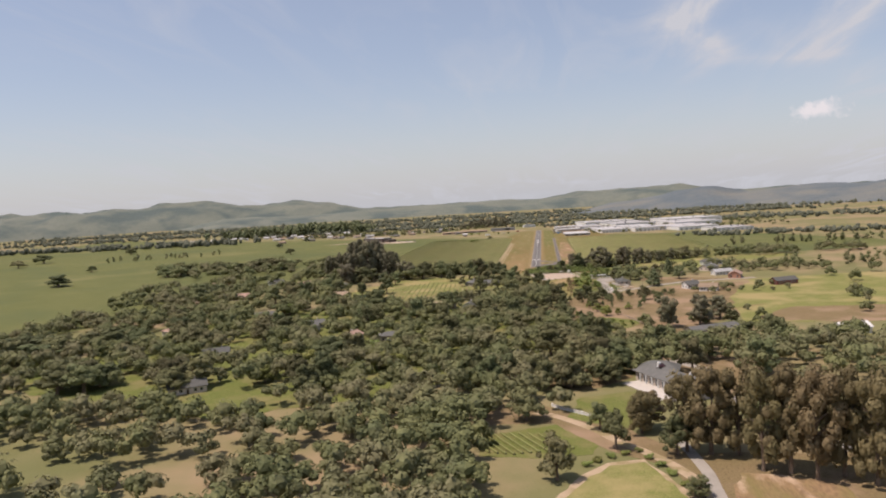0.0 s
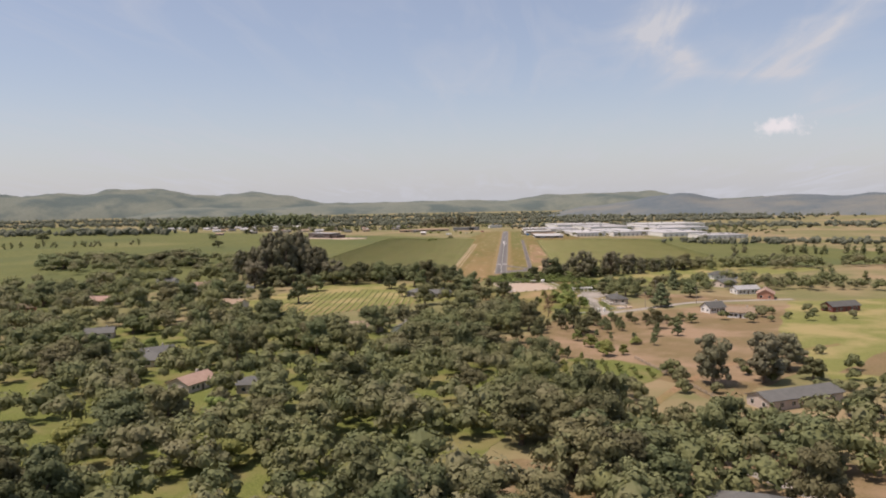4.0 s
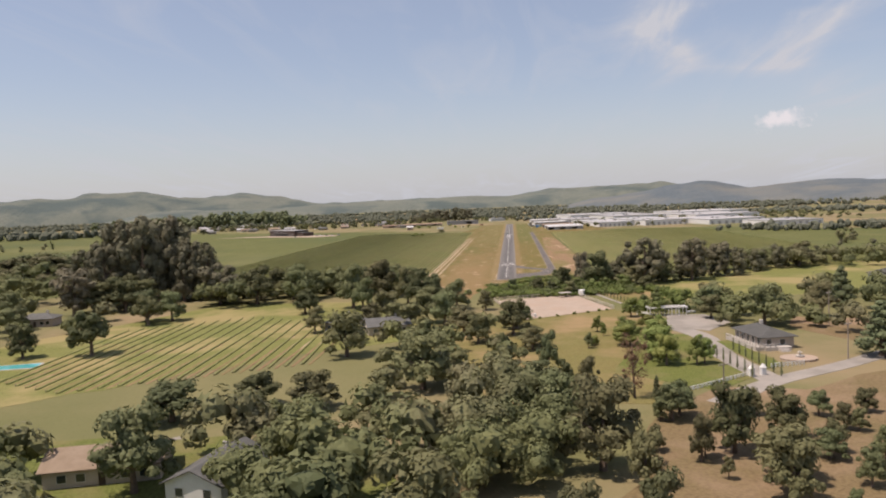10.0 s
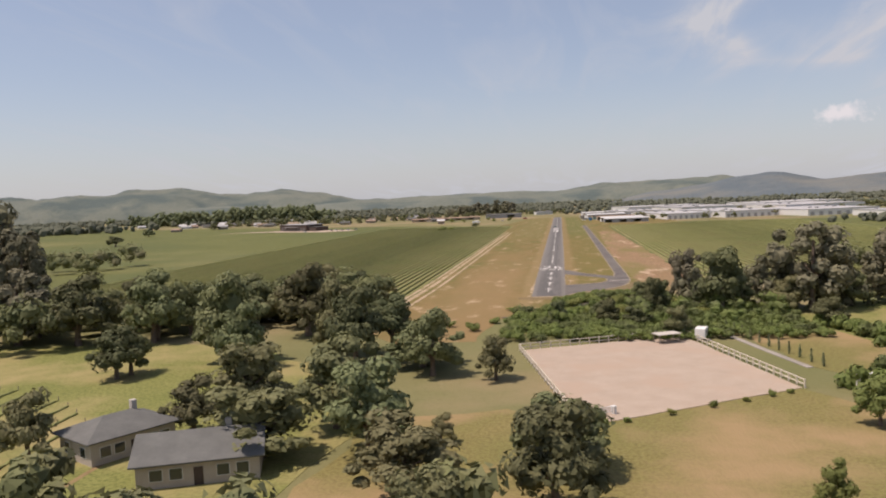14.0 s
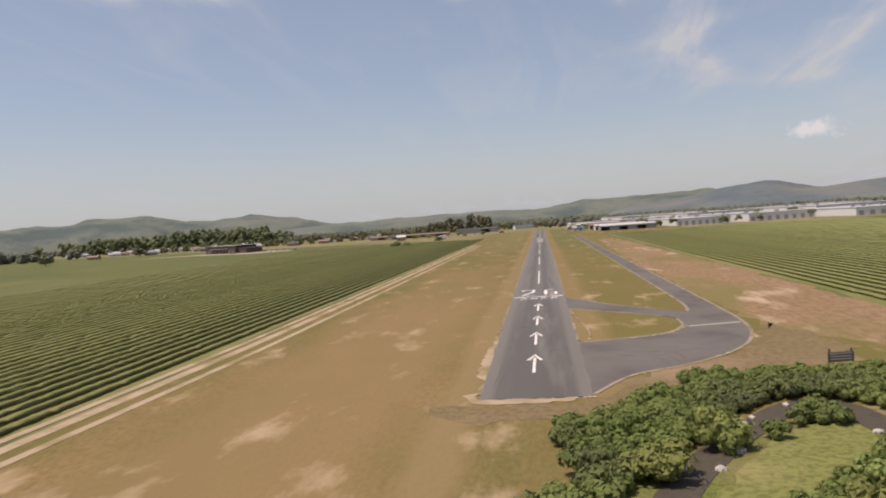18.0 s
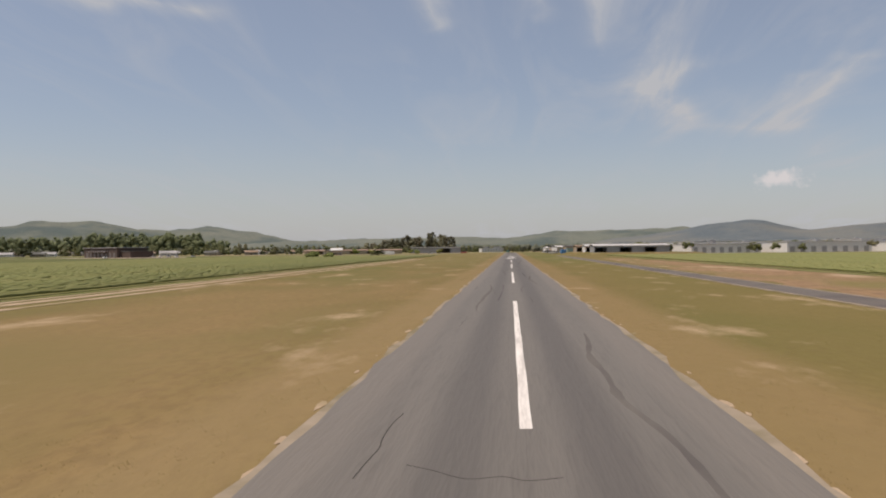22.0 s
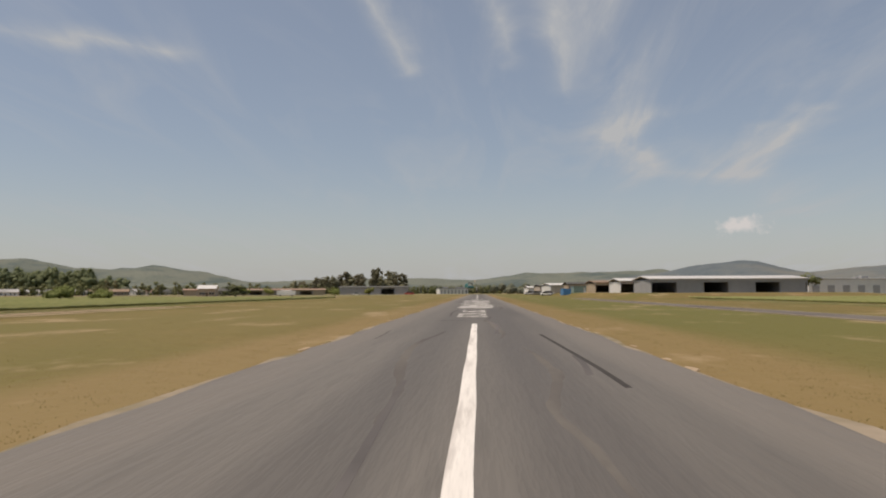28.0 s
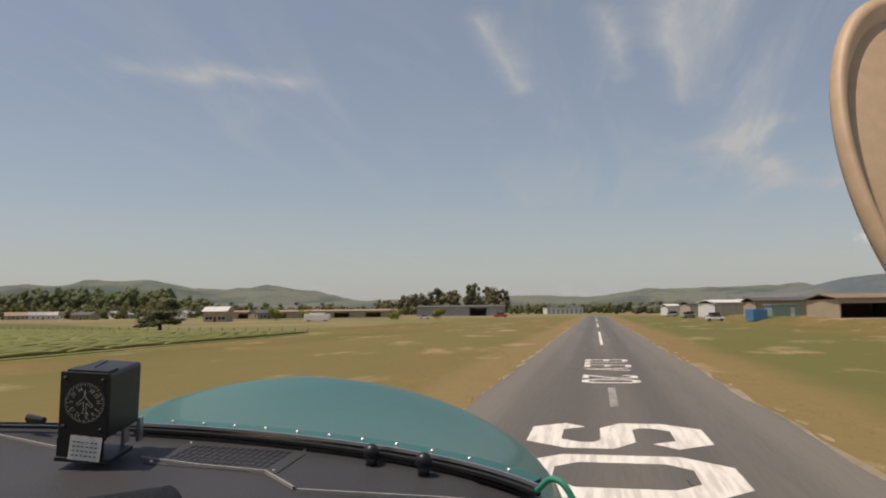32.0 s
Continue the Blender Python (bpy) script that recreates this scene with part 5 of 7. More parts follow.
canopy("dark green trees along the creek and meadows", [(-620, -60, -230, 110, 70, 11, 8.0, 12), (-480, -260, -250, -110, 46, 10, 7.0, 11), (-132, -132, -44, -106, 44, 11, 6.0, 5), (-240, -150, -180, -60, 16, 14, 8, 10), (-130, -160, -110, -130, 10, 12, 6, 6),
       (96, -70, 330, -26, 50, 9, 6.5, 7), (110, -210, 240, -160, 36, 8, 5.2, 8), (180, -420, 430, -240, 30, 8, 5.2, 15), (110, -560, 330, -480, 44, 9, 6, 9), (62, -250, 100, -180, 14, 8, 5, 8)], 8, ((125, -240, 16), (162, -133, 14), (150, -180, 12), (152, -217, 14), (157, -240, 12), (178, -290, 18), (71, -252, 16), (60, -206, 14)))
canopy("dense dark oak grove below the orchard", [(2, -492, 34, -464, 22, 9, 5.0, 4.6), (4, -456, 22, -440, 5, 9, 4.8, 5), (36, -468, 46, -460, 2, 7, 4, 5), (3, -438, 22, -412, 9, 9.5, 5, 4.4), (-40, -436, 0, -340, 44, 9, 5, 5.2),
       (-6, -358, 22, -316, 26, 9.5, 4.8, 4.6), (26, -356, 46, -318, 10, 6.5, 3.2, 4.4), (48, -352, 80, -310, 26, 4.4, 2.3, 3.6)], 15, ((-31, -398, 7), (-41, -352, 9)), None, 0.42, 210)


def belt(label, line, n, wide, h, r, seed, mat=None):
    """A shelter belt: tall ragged crowns that close up and reach the ground."""
    rnd = random.Random(seed)
    clumps = []
    for k in range(n):
        u = (k + rnd.uniform(-0.3, 0.3)) / n * (len(line) - 1)
        i = min(len(line) - 2, max(0, int(u)))
        f = u - i
        x = line[i][0] * (1 - f) + line[i + 1][0] * f + rnd.gauss(0, wide)
        y = line[i][1] * (1 - f) + line[i + 1][1] * f + rnd.gauss(0, wide)
        if in_open(x, y):
            continue
        H = (line[i][2] * (1 - f) + line[i + 1][2] * f) * h * rnd.uniform(0.6, 1.05)
        m = max(4, int(H / 2.2))
        for j in range(m):
            z = H * (0.12 + 0.8 * j / (m - 1))
            q = r * (0.5 + 0.5 * math.sin(math.pi * (0.15 + 0.75 * j / (m - 1))))
            clumps.append(((x + rnd.uniform(-0.6, 0.6) * q, y + rnd.uniform(-0.6, 0.6) * q, z), q * rnd.uniform(0.5, 0.8)))
    v, f = leaf_cloud(rnd, clumps, 0.5, 70, 0.95)
    v = [(a, b, max(c, -0.3)) for a, b, c in v]
    return tagged(new("tree_belt", from_arrays("tree_belt", v, f, mat or CANOPY, True)), label, "tree belt", kind="stuff")


belt("tall ragged eucalyptus belt beside the meadow", [(36, -112, 0.5), (50, -114, 0.65), (64, -112, 1.0), (76, -106, 0.75), (89, -101, 0.95), (108, -92, 0.72), (130, -72, 0.6), (156, -44, 0.55), (250, -20, 0.5)], 62, 2.6, 19, 3.6, 71, LEAF_EUC)
belt("dark hedge of trees along the creek", [(-132, -118, 1.0), (-90, -116, 1.0), (-54, -111, 0.9)], 40, 3.0, 9, 3.6, 72)
belt("low green hedge across the meadow's foot", [(60, -134, 1.0), (62.3, -148, 1.0), (63.7, -158, 1.0), (70, -167, 1.0), (86, -176, 0.9)], 34, 1.0, 2.6, 2.0, 73, THICKET)
belt("garden trees behind the white pergola", [(46, -188, 0.6), (56, -194, 0.9), (66, -196, 1.1), (78, -200, 1.0)], 14, 1.6, 6.5, 3.2, 74, THICKET)
canopy("scattered small oaks on the dry slope", [(60, -470, 130, -396, 22, 5, 2.8, 7), (110, -330, 180, -290, 14, 4.4, 2.4, 7)], 9, ((60, -298, 7), (78, -282, 7), (104, -262, 7), (90, -468, 15), (113, -293, 11), (122, -310, 10)))
DITCH = [(-11, -120), (-4.5, -117), (-1.5, -113.6), (1.0, -111), (3.2, -109.3), (5.2, -108.4)]


def along(line, near):
    """Places along a plan line that stay clear."""
    return tuple((a[0] * (1 - f) + b[0] * f, a[1] * (1 - f) + b[1] * f, near) for a, b in zip(line, line[1:]) for f in (0, 0.25, 0.5, 0.75))


structure("grassy_bank", slab([(6.2, -112.5), (8.8, -106.8), (12.5, -100.2), (15.6, -95.2), (18.7, -92.4), (21.6, -91.2), (21.8, -96), (18.5, -101.5), (14, -107), (11, -112)], -0.2, 0.06, 0.4, 1.5, 73), GREEN, "sunlit grassy bank between bushes", "bank")
structure("ditch_bed", strip(DITCH, 1.8, -0.2, 0.058, 4), WET_EARTH, "dark muddy ditch below the bushes", "creek")
structure("ditch_side", slab([(-6, -110), (-2.5, -107.5), (0.4, -105.6), (6.8, -107), (6.4, -108.2), (2.8, -107.6), (-0.5, -110), (-3.4, -113.6)], -0.2, 0.066, 0.4, 1.2, 72), EARTH, "bare pinkish side of the ditch", "earth")
canopy("tangled light green thicket beside the creek", [(-8, -152, 56, -112, 420, 1.9, 1.7, 1.3), (-2, -112, 44, -98, 190, 1.4, 1.2, 1.1), (2, -98, 14, -90, 40, 1.2, 1.1, 1.0), (9, -96, 34, -84, 120, 1.2, 1.1, 1.0), (15, -85, 34, -79, 56, 1.0, 0.9, 1.0), (7, -91, 18, -83, 46, 1.2, 1.0, 1.0), (13, -84, 30, -77, 60, 1.1, 0.9, 1.0), (20, -142, 54, -110, 22, 5.0, 3.0, 4.0)], 12,
       ((27, -75, 3), (-6, -100, 5), (-1, -99, 4), (0, -104, 3.5), (-6, -106, 4)) + along(CREEK, 2.3) + ((9.5, -109, 3.2), (12.5, -104.5, 3.6), (16, -99.5, 4.0), (19.5, -95.5, 3.4)) + along(DITCH, 1.6) + ((2, -107, 1.8), (5, -107, 1.6), (-2, -109.5, 1.8)) + tuple((x, -90 + x * 0.9, 2.4) for x in range(-6, 9)), THICKET, 0.19, 90, False)
plants("oak", [(14, -134, 5.9, 2.9), (23, -117, 6.5, 3.2), (27, -121, 8.4, 3.4)])
plants("bush", [(4, -133, 4.2, 2.8), (12, -123, 5.0, 3.0), (17, -111, 4.4, 2.9), (1, -132, 2.5, 1.8), (-16, -138, 2.2, 2.0), (-22, -132, 1.6, 1.5), (-30, -146, 2.4, 2.2), (-12, -128, 1.8, 1.6), (-35, -126, 1.5, 1.4), (-26, -120, 1.2, 1.1)])
scatter("bush", 26, 14, -134, 46, -104, 2.6, 2.5, 3.2, 20)
scatter("light", 24, -260, -600, -8, -330, 6.5, 4.2, 9, 6, HOMES)
for i in range(14):
    for j in range(12):
        x, y = -6 + i * 4.7 + plant_rnd.uniform(-0.4, 0.4), -456 + j * 4.4 + plant_rnd.uniform(-0.4, 0.4)
        if not in_open(x, y) and -462 + 0.05 * x < y < -407 - abs(x - 40) * 0.55 and (x > 26 and y > -440 or x < 14):
            plant("bush", x, y, plant_rnd.uniform(1.4, 2.2), plant_rnd.uniform(1.0, 1.5))

# ---- tufts of mown grass along the runway ----


def tufts(label, n, x0, x1, y0, y1, tall, mat, seed, edge=0.0):
    """Low blades in small bunches, thinning out away from x0."""
    rnd = random.Random(seed)
    verts, faces = [], []
    for _ in range(n):
        u = rnd.random() ** (1.0 + edge)
        x, y = x0 + (x1 - x0) * u, rnd.uniform(y0, y1)
        k = tall * rnd.uniform(0.5, 1.4)
        for _ in range(6):
            a = rnd.uniform(0, 6.283)
            px, py = x + rnd.gauss(0, 0.12), y + rnd.gauss(0, 0.16)
            w, lean = k * 0.4, k * rnd.uniform(0.9, 2.2)
            o = len(verts)
            verts += [(px - w * math.sin(a), py + w * math.cos(a), 0.0), (px + w * math.sin(a), py - w * math.cos(a), 0.0), (px + lean * math.cos(a), py + lean * math.sin(a), 0.02 + k)]
            faces.append((o, o + 1, o + 2))
    return tagged(new("grass_tufts", from_arrays("grass_tufts", verts, faces, mat)), label, "grass", kind="stuff")


for side in (-1, 1):
    tufts("dry straw-coloured grass along the asphalt edge", 12000, side * 5.15, side * 11, -20, 440, 0.026, STRAW, 300 + side, 0.9)
    tufts("low green tufts in the mown grass", 26000, side * 6.5, side * 38, -20, 440, 0.026, TUFT, 310 + side, 0.5)

# ---- vineyard rows ----


def vine_row_mesh(length, seed, step=1.1):
    rnd = random.Random(seed)
    verts, faces = [], []
    n = int(length / step)
    for i in range(n + 1):
        y = i * step
        h = rnd.uniform(0.62, 0.8) if rnd.random() > 0.03 else 0.45
        w = rnd.uniform(0.42, 0.62)
        o = rnd.uniform(-0.1, 0.1)
        verts += [(o - w * 0.6, y, 0.25), (o - w, y, h * 0.7), (o + rnd.uniform(-0.2, 0.2), y, h), (o + w, y, h * 0.7), (o + w * 0.6, y, 0.25)]
        if i:
            a, b = (i - 1) * 5, i * 5
            faces += [(a + k, a + k + 1, b + k + 1, b + k) for k in range(4)]
    return from_arrays("vine_trellis", verts, faces, VINE, True)


def vine_trellis(me, length, label, group):
    root = thing("vine_trellis", label, "vine row", None, group)
    part("foliage", me, VINE, root)
    for y in (-0.6, length + 0.6):
        part("end_post", box(-0.06, y - 0.06, -0.3, 0.06, y + 0.06, 1.25), WOOD, root, "weathered end post")
    return root


row_models = [vine_row_mesh(620, 200 + k) for k in range(4)]
row_far = [vine_row_mesh(620, 210 + k, 6.0) for k in range(3)]
for i in range(56):
    x = -46.0 - i * 2.6
    me = row_models[i % 4] if i < 34 else row_far[i % 3]
    ob = vine_trellis(me, 620, "long trellised row of leafy green vines", "vineyard rows beside the runway")
    y0 = -98 + (0 if x > -60 else min(60, (-60 - x) * 0.35))
    ob.matrix_basis = pose(x, y0, 0) @ Matrix.Diagonal((1, (470 + i * 0.85 - y0) / 620, 0.8, 1))
for i in range(62):
    x = 50.5 + i * 2.6
    me = row_models[i % 4] if i < 18 else row_far[i % 3]
    ob = vine_trellis(me, 620, "long trellised row of leafy green vines", "vineyard rows beside the taxiway")
    y1 = 424 - max(0, x - 110) * 0.35
    y0 = -44 - max(0, x - 80) * 0.05
    ob.matrix_basis = pose(x, y0, 0) @ Matrix.Diagonal((1, (y1 - y0) / 620, 0.8, 1))
young = [vine_row_mesh(120, 230 + k, 1.6) for k in range(3)]
for i in range(11):
    ob = vine_trellis(young[i % 3], 120, "short vine row beside the white wall", "near vine rows")
    ob.matrix_basis = pose(-9 + i * 2.4, -640 + abs(i - 3) * 0.6, 0, 0, 0, 28) @ Matrix.Diagonal((0.8, (25 - 0.9 * i) / 120, 0.9, 1))
for i in range(20):
    x = -126 + i * 3.9
    ob = vine_trellis(young[i % 3], 120, "row of young vines on pale soil", "young vineyard rows")
    y0 = -296 + abs(i - 6) * 2.0
    ob.matrix_basis = pose(x, y0, -0.2, 0, 0, 4) @ Matrix.Diagonal((0.8, (62 + 40 * math.sin(i * 0.16 + 0.3)) / 120, 0.75, 1))
    structure("soil_strip", strip([(x + 1.9, y0), (x + 1.0, y0 + 50)], 0.8, -0.1, 0.06, 3), EARTH, "pale tilled soil between vines", "soil")

# ---- far woods, belts of trees seen at a distance ----


def woods(label, belts, seed):
    rnd = random.Random(seed)
    ico = bmesh.new()
    bmesh.ops.create_icosphere(ico, subdivisions=1, radius=1.0)
    iv = [v.co.copy() for v in ico.verts]
    iff = [[v.index for v in f.verts] for f in ico.faces]
    ico.free()
    verts, faces = [], []
    for x0, y0, x1, y1, n, wide, h in belts:
        for k in range(n):
            u = rnd.random()
            cx, cy = x0 + (x1 - x0) * u + rnd.gauss(0, wide), y0 + (y1 - y0) * u + rnd.gauss(0, wide)
            th = h * rnd.uniform(0.55, 1.15)
            for b in range(3):
                r = th * rnd.uniform(0.32, 0.5)
                p = Vector((cx + rnd.uniform(-0.7, 0.7) * th, cy + rnd.uniform(-0.5, 0.5) * th, max(r * 0.6, th * (0.25 + 0.17 * b))))
                o = len(verts)
                for v in iv:
                    q = r * rnd.uniform(0.7, 1.2)
                    verts.append((p.x + v.x * q, p.y + v.y * q, max(-0.5, p.z + v.z * q)))
                faces += [[i + o for i in f] for f in iff]
    return tagged(new("woods", from_arrays("woods", verts, faces, FARWOOD)), label, "woods", kind="stuff")


woods("dark tree belts across the far valley", [(-1500, 900, -700, 820, 160, 30, 15), (-700, 1150, 700, 1250, 620, 50, 10),
      (60, 900, 700, 760, 300, 40, 9), (230, 300, 640, 190, 150, 16, 8), (-1800, 1500, 1800, 1600, 1300, 90, 11), (-2200, 2050, 2400, 2100, 1500, 140, 12)], 3)
belt("dark belt of trees along a lane", [(250, 100, 1.0), (405, 80, 0.9), (560, 60, 1.0)], 45, 9.6, 10, 4.2, 81)
belt("dark belt of trees along a lane", [(230, -170, 1.0), (375, -145, 0.9), (520, -120, 1.0)], 45, 11.2, 10, 4.2, 82)
belt("dark belt of trees along a lane", [(-800, -200, 1.0), (-640, -120, 0.9), (-480, -40, 1.0)], 52, 19.2, 11, 4.2, 83)
belt("dark belt of trees along a lane", [(-900, 300, 1.0), (-730, 360, 0.9), (-560, 420, 1.0)], 30, 16, 10, 4.2, 84)
belt("dark belt of trees along a lane", [(380, -330, 1.0), (590, -265, 0.9), (800, -200, 1.0)], 52, 24, 11, 4.2, 85)
belt("dark belt of trees along a lane", [(-700, -500, 1.0), (-520, -490, 0.9), (-340, -480, 1.0)], 45, 24, 12, 4.2, 86)
belt("dark belt of trees along a lane", [(200, -620, 1.0), (330, -550, 0.9), (460, -480, 1.0)], 52, 24, 12, 4.2, 87)
belt("dark belt of trees along a lane", [(-620, -640, 1.0), (-480, -600, 0.9), (-340, -560, 1.0)], 45, 20.8, 12, 4.2, 88)


belt("tall dark eucalyptus belt far behind the dark hall", [(-860, 1115, 0.7), (-760, 1128, 0.85), (-674, 1139, 0.8), (-640, 1142, 1.0), (-580, 1155, 0.75), (-533, 1163, 1.0), (-470, 1175, 0.5)], 170, 15, 38, 10.5, 95, LEAF_PINE)
belt("low dark trees behind the dark hall", [(-560, 900, 0.8), (-470, 880, 1.0), (-400, 870, 0.8), (-330, 860, 0.7)], 60, 10, 13, 5.0, 98, CANOPY)
belt("dense dark grove beyond the runway's end", [(-196, 1014, 0.6), (-170, 1020, 0.75), (-140, 1018, 1.0), (-108, 1016, 1.1), (-78, 1012, 0.9)], 22, 4, 23, 6.5, 96, LEAF_EUC)
belt("low dark trees beyond the runway's end", [(-84, 985, 0.7), (-20, 962, 1.0), (50, 950, 0.8), (120, 958, 0.9)], 44, 7, 8.5, 3.6, 99, CANOPY)
belt("dark trees beyond the low hangar row", [(-335, 815, 0.9), (-230, 900, 0.75), (-120, 1000, 0.6)], 56, 9, 14, 4.6, 97, CANOPY)
canopy("street trees between the warehouses", [(70, 470, 430, 560, 46, 7, 3.4, 8), (120, 560, 460, 720, 60, 8, 4, 9)], 21, ((66, 438, 26), (66, 474, 24), (62, 512, 26), (140, 550, 30), (200, 550, 34), (270, 505, 40), (310, 400, 34), (395, 360, 40)), None, 0.7, 40)

# ---- buildings ----


def window(parent, m, w, h, dark=PANE):
    fr = part("window", box(-w / 2 - 0.08, -0.06, -0.08, w / 2 + 0.08, 0.02, h + 0.08), WHITE, parent)
    fr.matrix_basis = m
    pane = part("pane", box(-w / 2, -0.075, 0, w / 2, -0.05, h), dark, fr)
    return pane


def gable_roof(w, d, z, rise, over=0.6, t=0.18):
    bm = bmesh.new()
    for s in (-1, 1):
        a = [(-w / 2 - over, s * (d / 2 + over), z - over * 2 * rise / d), (w / 2 + over, s * (d / 2 + over), z - over * 2 * rise / d), (w / 2 + over, 0, z + rise), (-w / 2 - over, 0, z + rise)]
        top = [bm.verts.new((x, y, zz + t)) for x, y, zz in a]
        low = [bm.verts.new(p) for p in a]
        bm.faces.new(top)
        bm.faces.new(low[::-1])
        for i in range(4):
            j = (i + 1) % 4
            bm.faces.new((top[i], low[i], low[j], top[j]))
    bmesh.ops.recalc_face_normals(bm, faces=bm.faces[:])
    return bm


def hip_roof(w, d, z, rise, over=0.7, t=0.16):
    bm = bmesh.new()
    k = min(w, d) / 2 * 0.92
    W, D = w / 2 + over, d / 2 + over
    eaves = [(-W, -D), (W, -D), (W, D), (-W, D)]
    rid = [(-W + k + over, 0), (W - k - over, 0)] if w >= d else [(0, -D + k + over), (0, D - k - over)]
    low = [bm.verts.new((x, y, z)) for x, y in eaves]
    edge = [bm.verts.new((x, y, z + t)) for x, y in eaves]
    r = [bm.verts.new((x, y, z + rise)) for x, y in rid]
    bm.faces.new(low[::-1])
    for i in range(4):
        j = (i + 1) % 4
        bm.faces.new((low[i], low[j], edge[j], edge[i]))
    if w >= d:
        fs = ((edge[0], edge[1], r[1], r[0]), (edge[1], edge[2], r[1]), (edge[2], edge[3], r[0], r[1]), (edge[3], edge[0], r[0]))
    else:
        fs = ((edge[0], edge[1], r[0]), (edge[1], edge[2], r[1], r[0]), (edge[2], edge[3], r[1]), (edge[3], edge[0], r[0], r[1]))
    for f in fs:
        bm.faces.new(f)
    bmesh.ops.recalc_face_normals(bm, faces=bm.faces[:])
    return bm


def house(x, y, turn, w=14, d=9, h=3.0, rise=2.2, wall=STUCCO, roof=ROOF_GREY, hip=False, label="low house with a grey shingle roof among trees", name="house", chimney=True):
    root = thing(name, label, "house", pose(x, y, 0, 0, 0, turn), "houses in the valley")
    bm = box(-w / 2, -d / 2, -0.3, w / 2, d / 2, h)
    if not hip:
        for s in (-1, 1):
            a = [bm.verts.new(p) for p in ((s * w / 2, -d / 2, h), (s * w / 2, d / 2, h), (s * w / 2, 0, h + rise))]
            b = [bm.verts.new(p) for p in ((s * (w / 2 - 0.3), -d / 2, h), (s * (w / 2 - 0.3), d / 2, h), (s * (w / 2 - 0.3), 0, h + rise))]
            bm.faces.new(a)
            bm.faces.new(b)
            for i in range(3):
                j = (i + 1) % 3
                bm.faces.new((a[i], a[j], b[j], b[i]))
    bmesh.ops.recalc_face_normals(bm, faces=bm.faces[:])
    part("wall", bm, wall, root)
    part("roof", hip_roof(w, d, h, rise) if hip else gable_roof(w, d, h, rise), roof, root)
    part("door", box(-0.5, -d / 2 - 0.06, 0, 0.5, -d / 2 + 0.02, 2.05), DARKWOOD, root)
    for k in (-0.34, -0.18, 0.2, 0.36):
        window(root, pose(k * w, -d / 2, 0.9), 1.3, 1.2)
    for k in (-0.25, 0.25):
        window(root, pose(-w / 2, k * d, 0.9, 0, 0, -90), 1.2, 1.2)
    if chimney:
        part("chimney", box(w * 0.2, 0.4, h, w * 0.2 + 0.7, 1.1, h + rise + 0.9), STONE, root)
    return root


for i, (x, y, turn, w, d) in enumerate(((-37, -225, 20, 13, 9), (-61, -347, 15, 17, 10), (-41, -352, 80, 14, 9), (-74, -456, 10, 14, 9), (-98, -454, 70, 13, 9), (-134, -420, 5, 15, 9), (-160, -488, 25, 13, 8), (-221, -414, 60, 12, 8),
                                        (-141, -558, 30, 15, 9), (-133, -408, 45, 13, 8), (-155, -265, -20, 14, 9), (-176, -192, 10, 13, 8), (-256, -138, 0, 14, 8), (-216, -170, 30, 13, 8), (-182, -363, 20, 12, 8), (-52, -218, 60, 11, 8))):
    house(x, y, turn, w, d, 2.9, 1.9, WHITE if i % 5 == 2 else STUCCO, ROOF_BROWN if i % 3 == 1 else ROOF_GREY, i % 4 == 3,
          "low brown-roofed house among trees" if i % 3 == 1 else "low grey-roofed house among garden trees")
house(-250, -252, 4, 30, 9, 3.2, 2.2, TAN, ROOF_BROWN, False, "long tan barn with a brown roof", "barn", False)
house(-277, -280, 30, 14, 9, 3.0, 2.0, TERRACOTTA, ROOF_BROWN, False, "reddish house at the field's edge")
house(-318, -126, 10, 16, 9, 3.0, 2.0, TERRACOTTA, ROOF_BROWN, False, "reddish farmhouse beside the green field")
house(152, -217, 15, 15, 8, 3.0, 1.8, WHITE, STEEL, False, "white barn with a grey metal roof beside the pasture", "barn", False)
house(157, -240, 70, 13, 9, 3.2, 2.4, TERRACOTTA, ROOF_BROWN, False, "small red-brown house beside the pasture")
house(178, -290, 20, 17, 8, 3.0, 2.0, DARKRED, ROOF_GREY, False, "dark red barn with a grey roof", "barn", False)
house(113, -293, 25, 10, 7, 3.0, 2.4, WHITE, ROOF_GREY, False, "white house with a dark grey roof by the lane")
house(122, -310, -20, 12, 8, 3.0, 2.0, WHITE, ROOF_BROWN, False, "pale house with a brown roof by the lane")
house(90, -468, 25, 27, 9, 3.0, 1.6, STUCCO, ROOF_GREY, False, "long low grey-roofed stable beside the slope", "stable", False)
house(152, -476, 10, 14, 9, 3.0, 2.0, WHITE, ROOF_WHITE, False, "white-roofed shed in the pasture", "shed", False)
house(162, -133, 10, 18, 10, 3.4, 2.4, WHITE, ROOF_GREY, True, "pale house behind the green meadow")
house(150, -180, 40, 14, 9, 3.0, 2.0, STUCCO, ROOF_GREY, False, "cream house below the meadow")

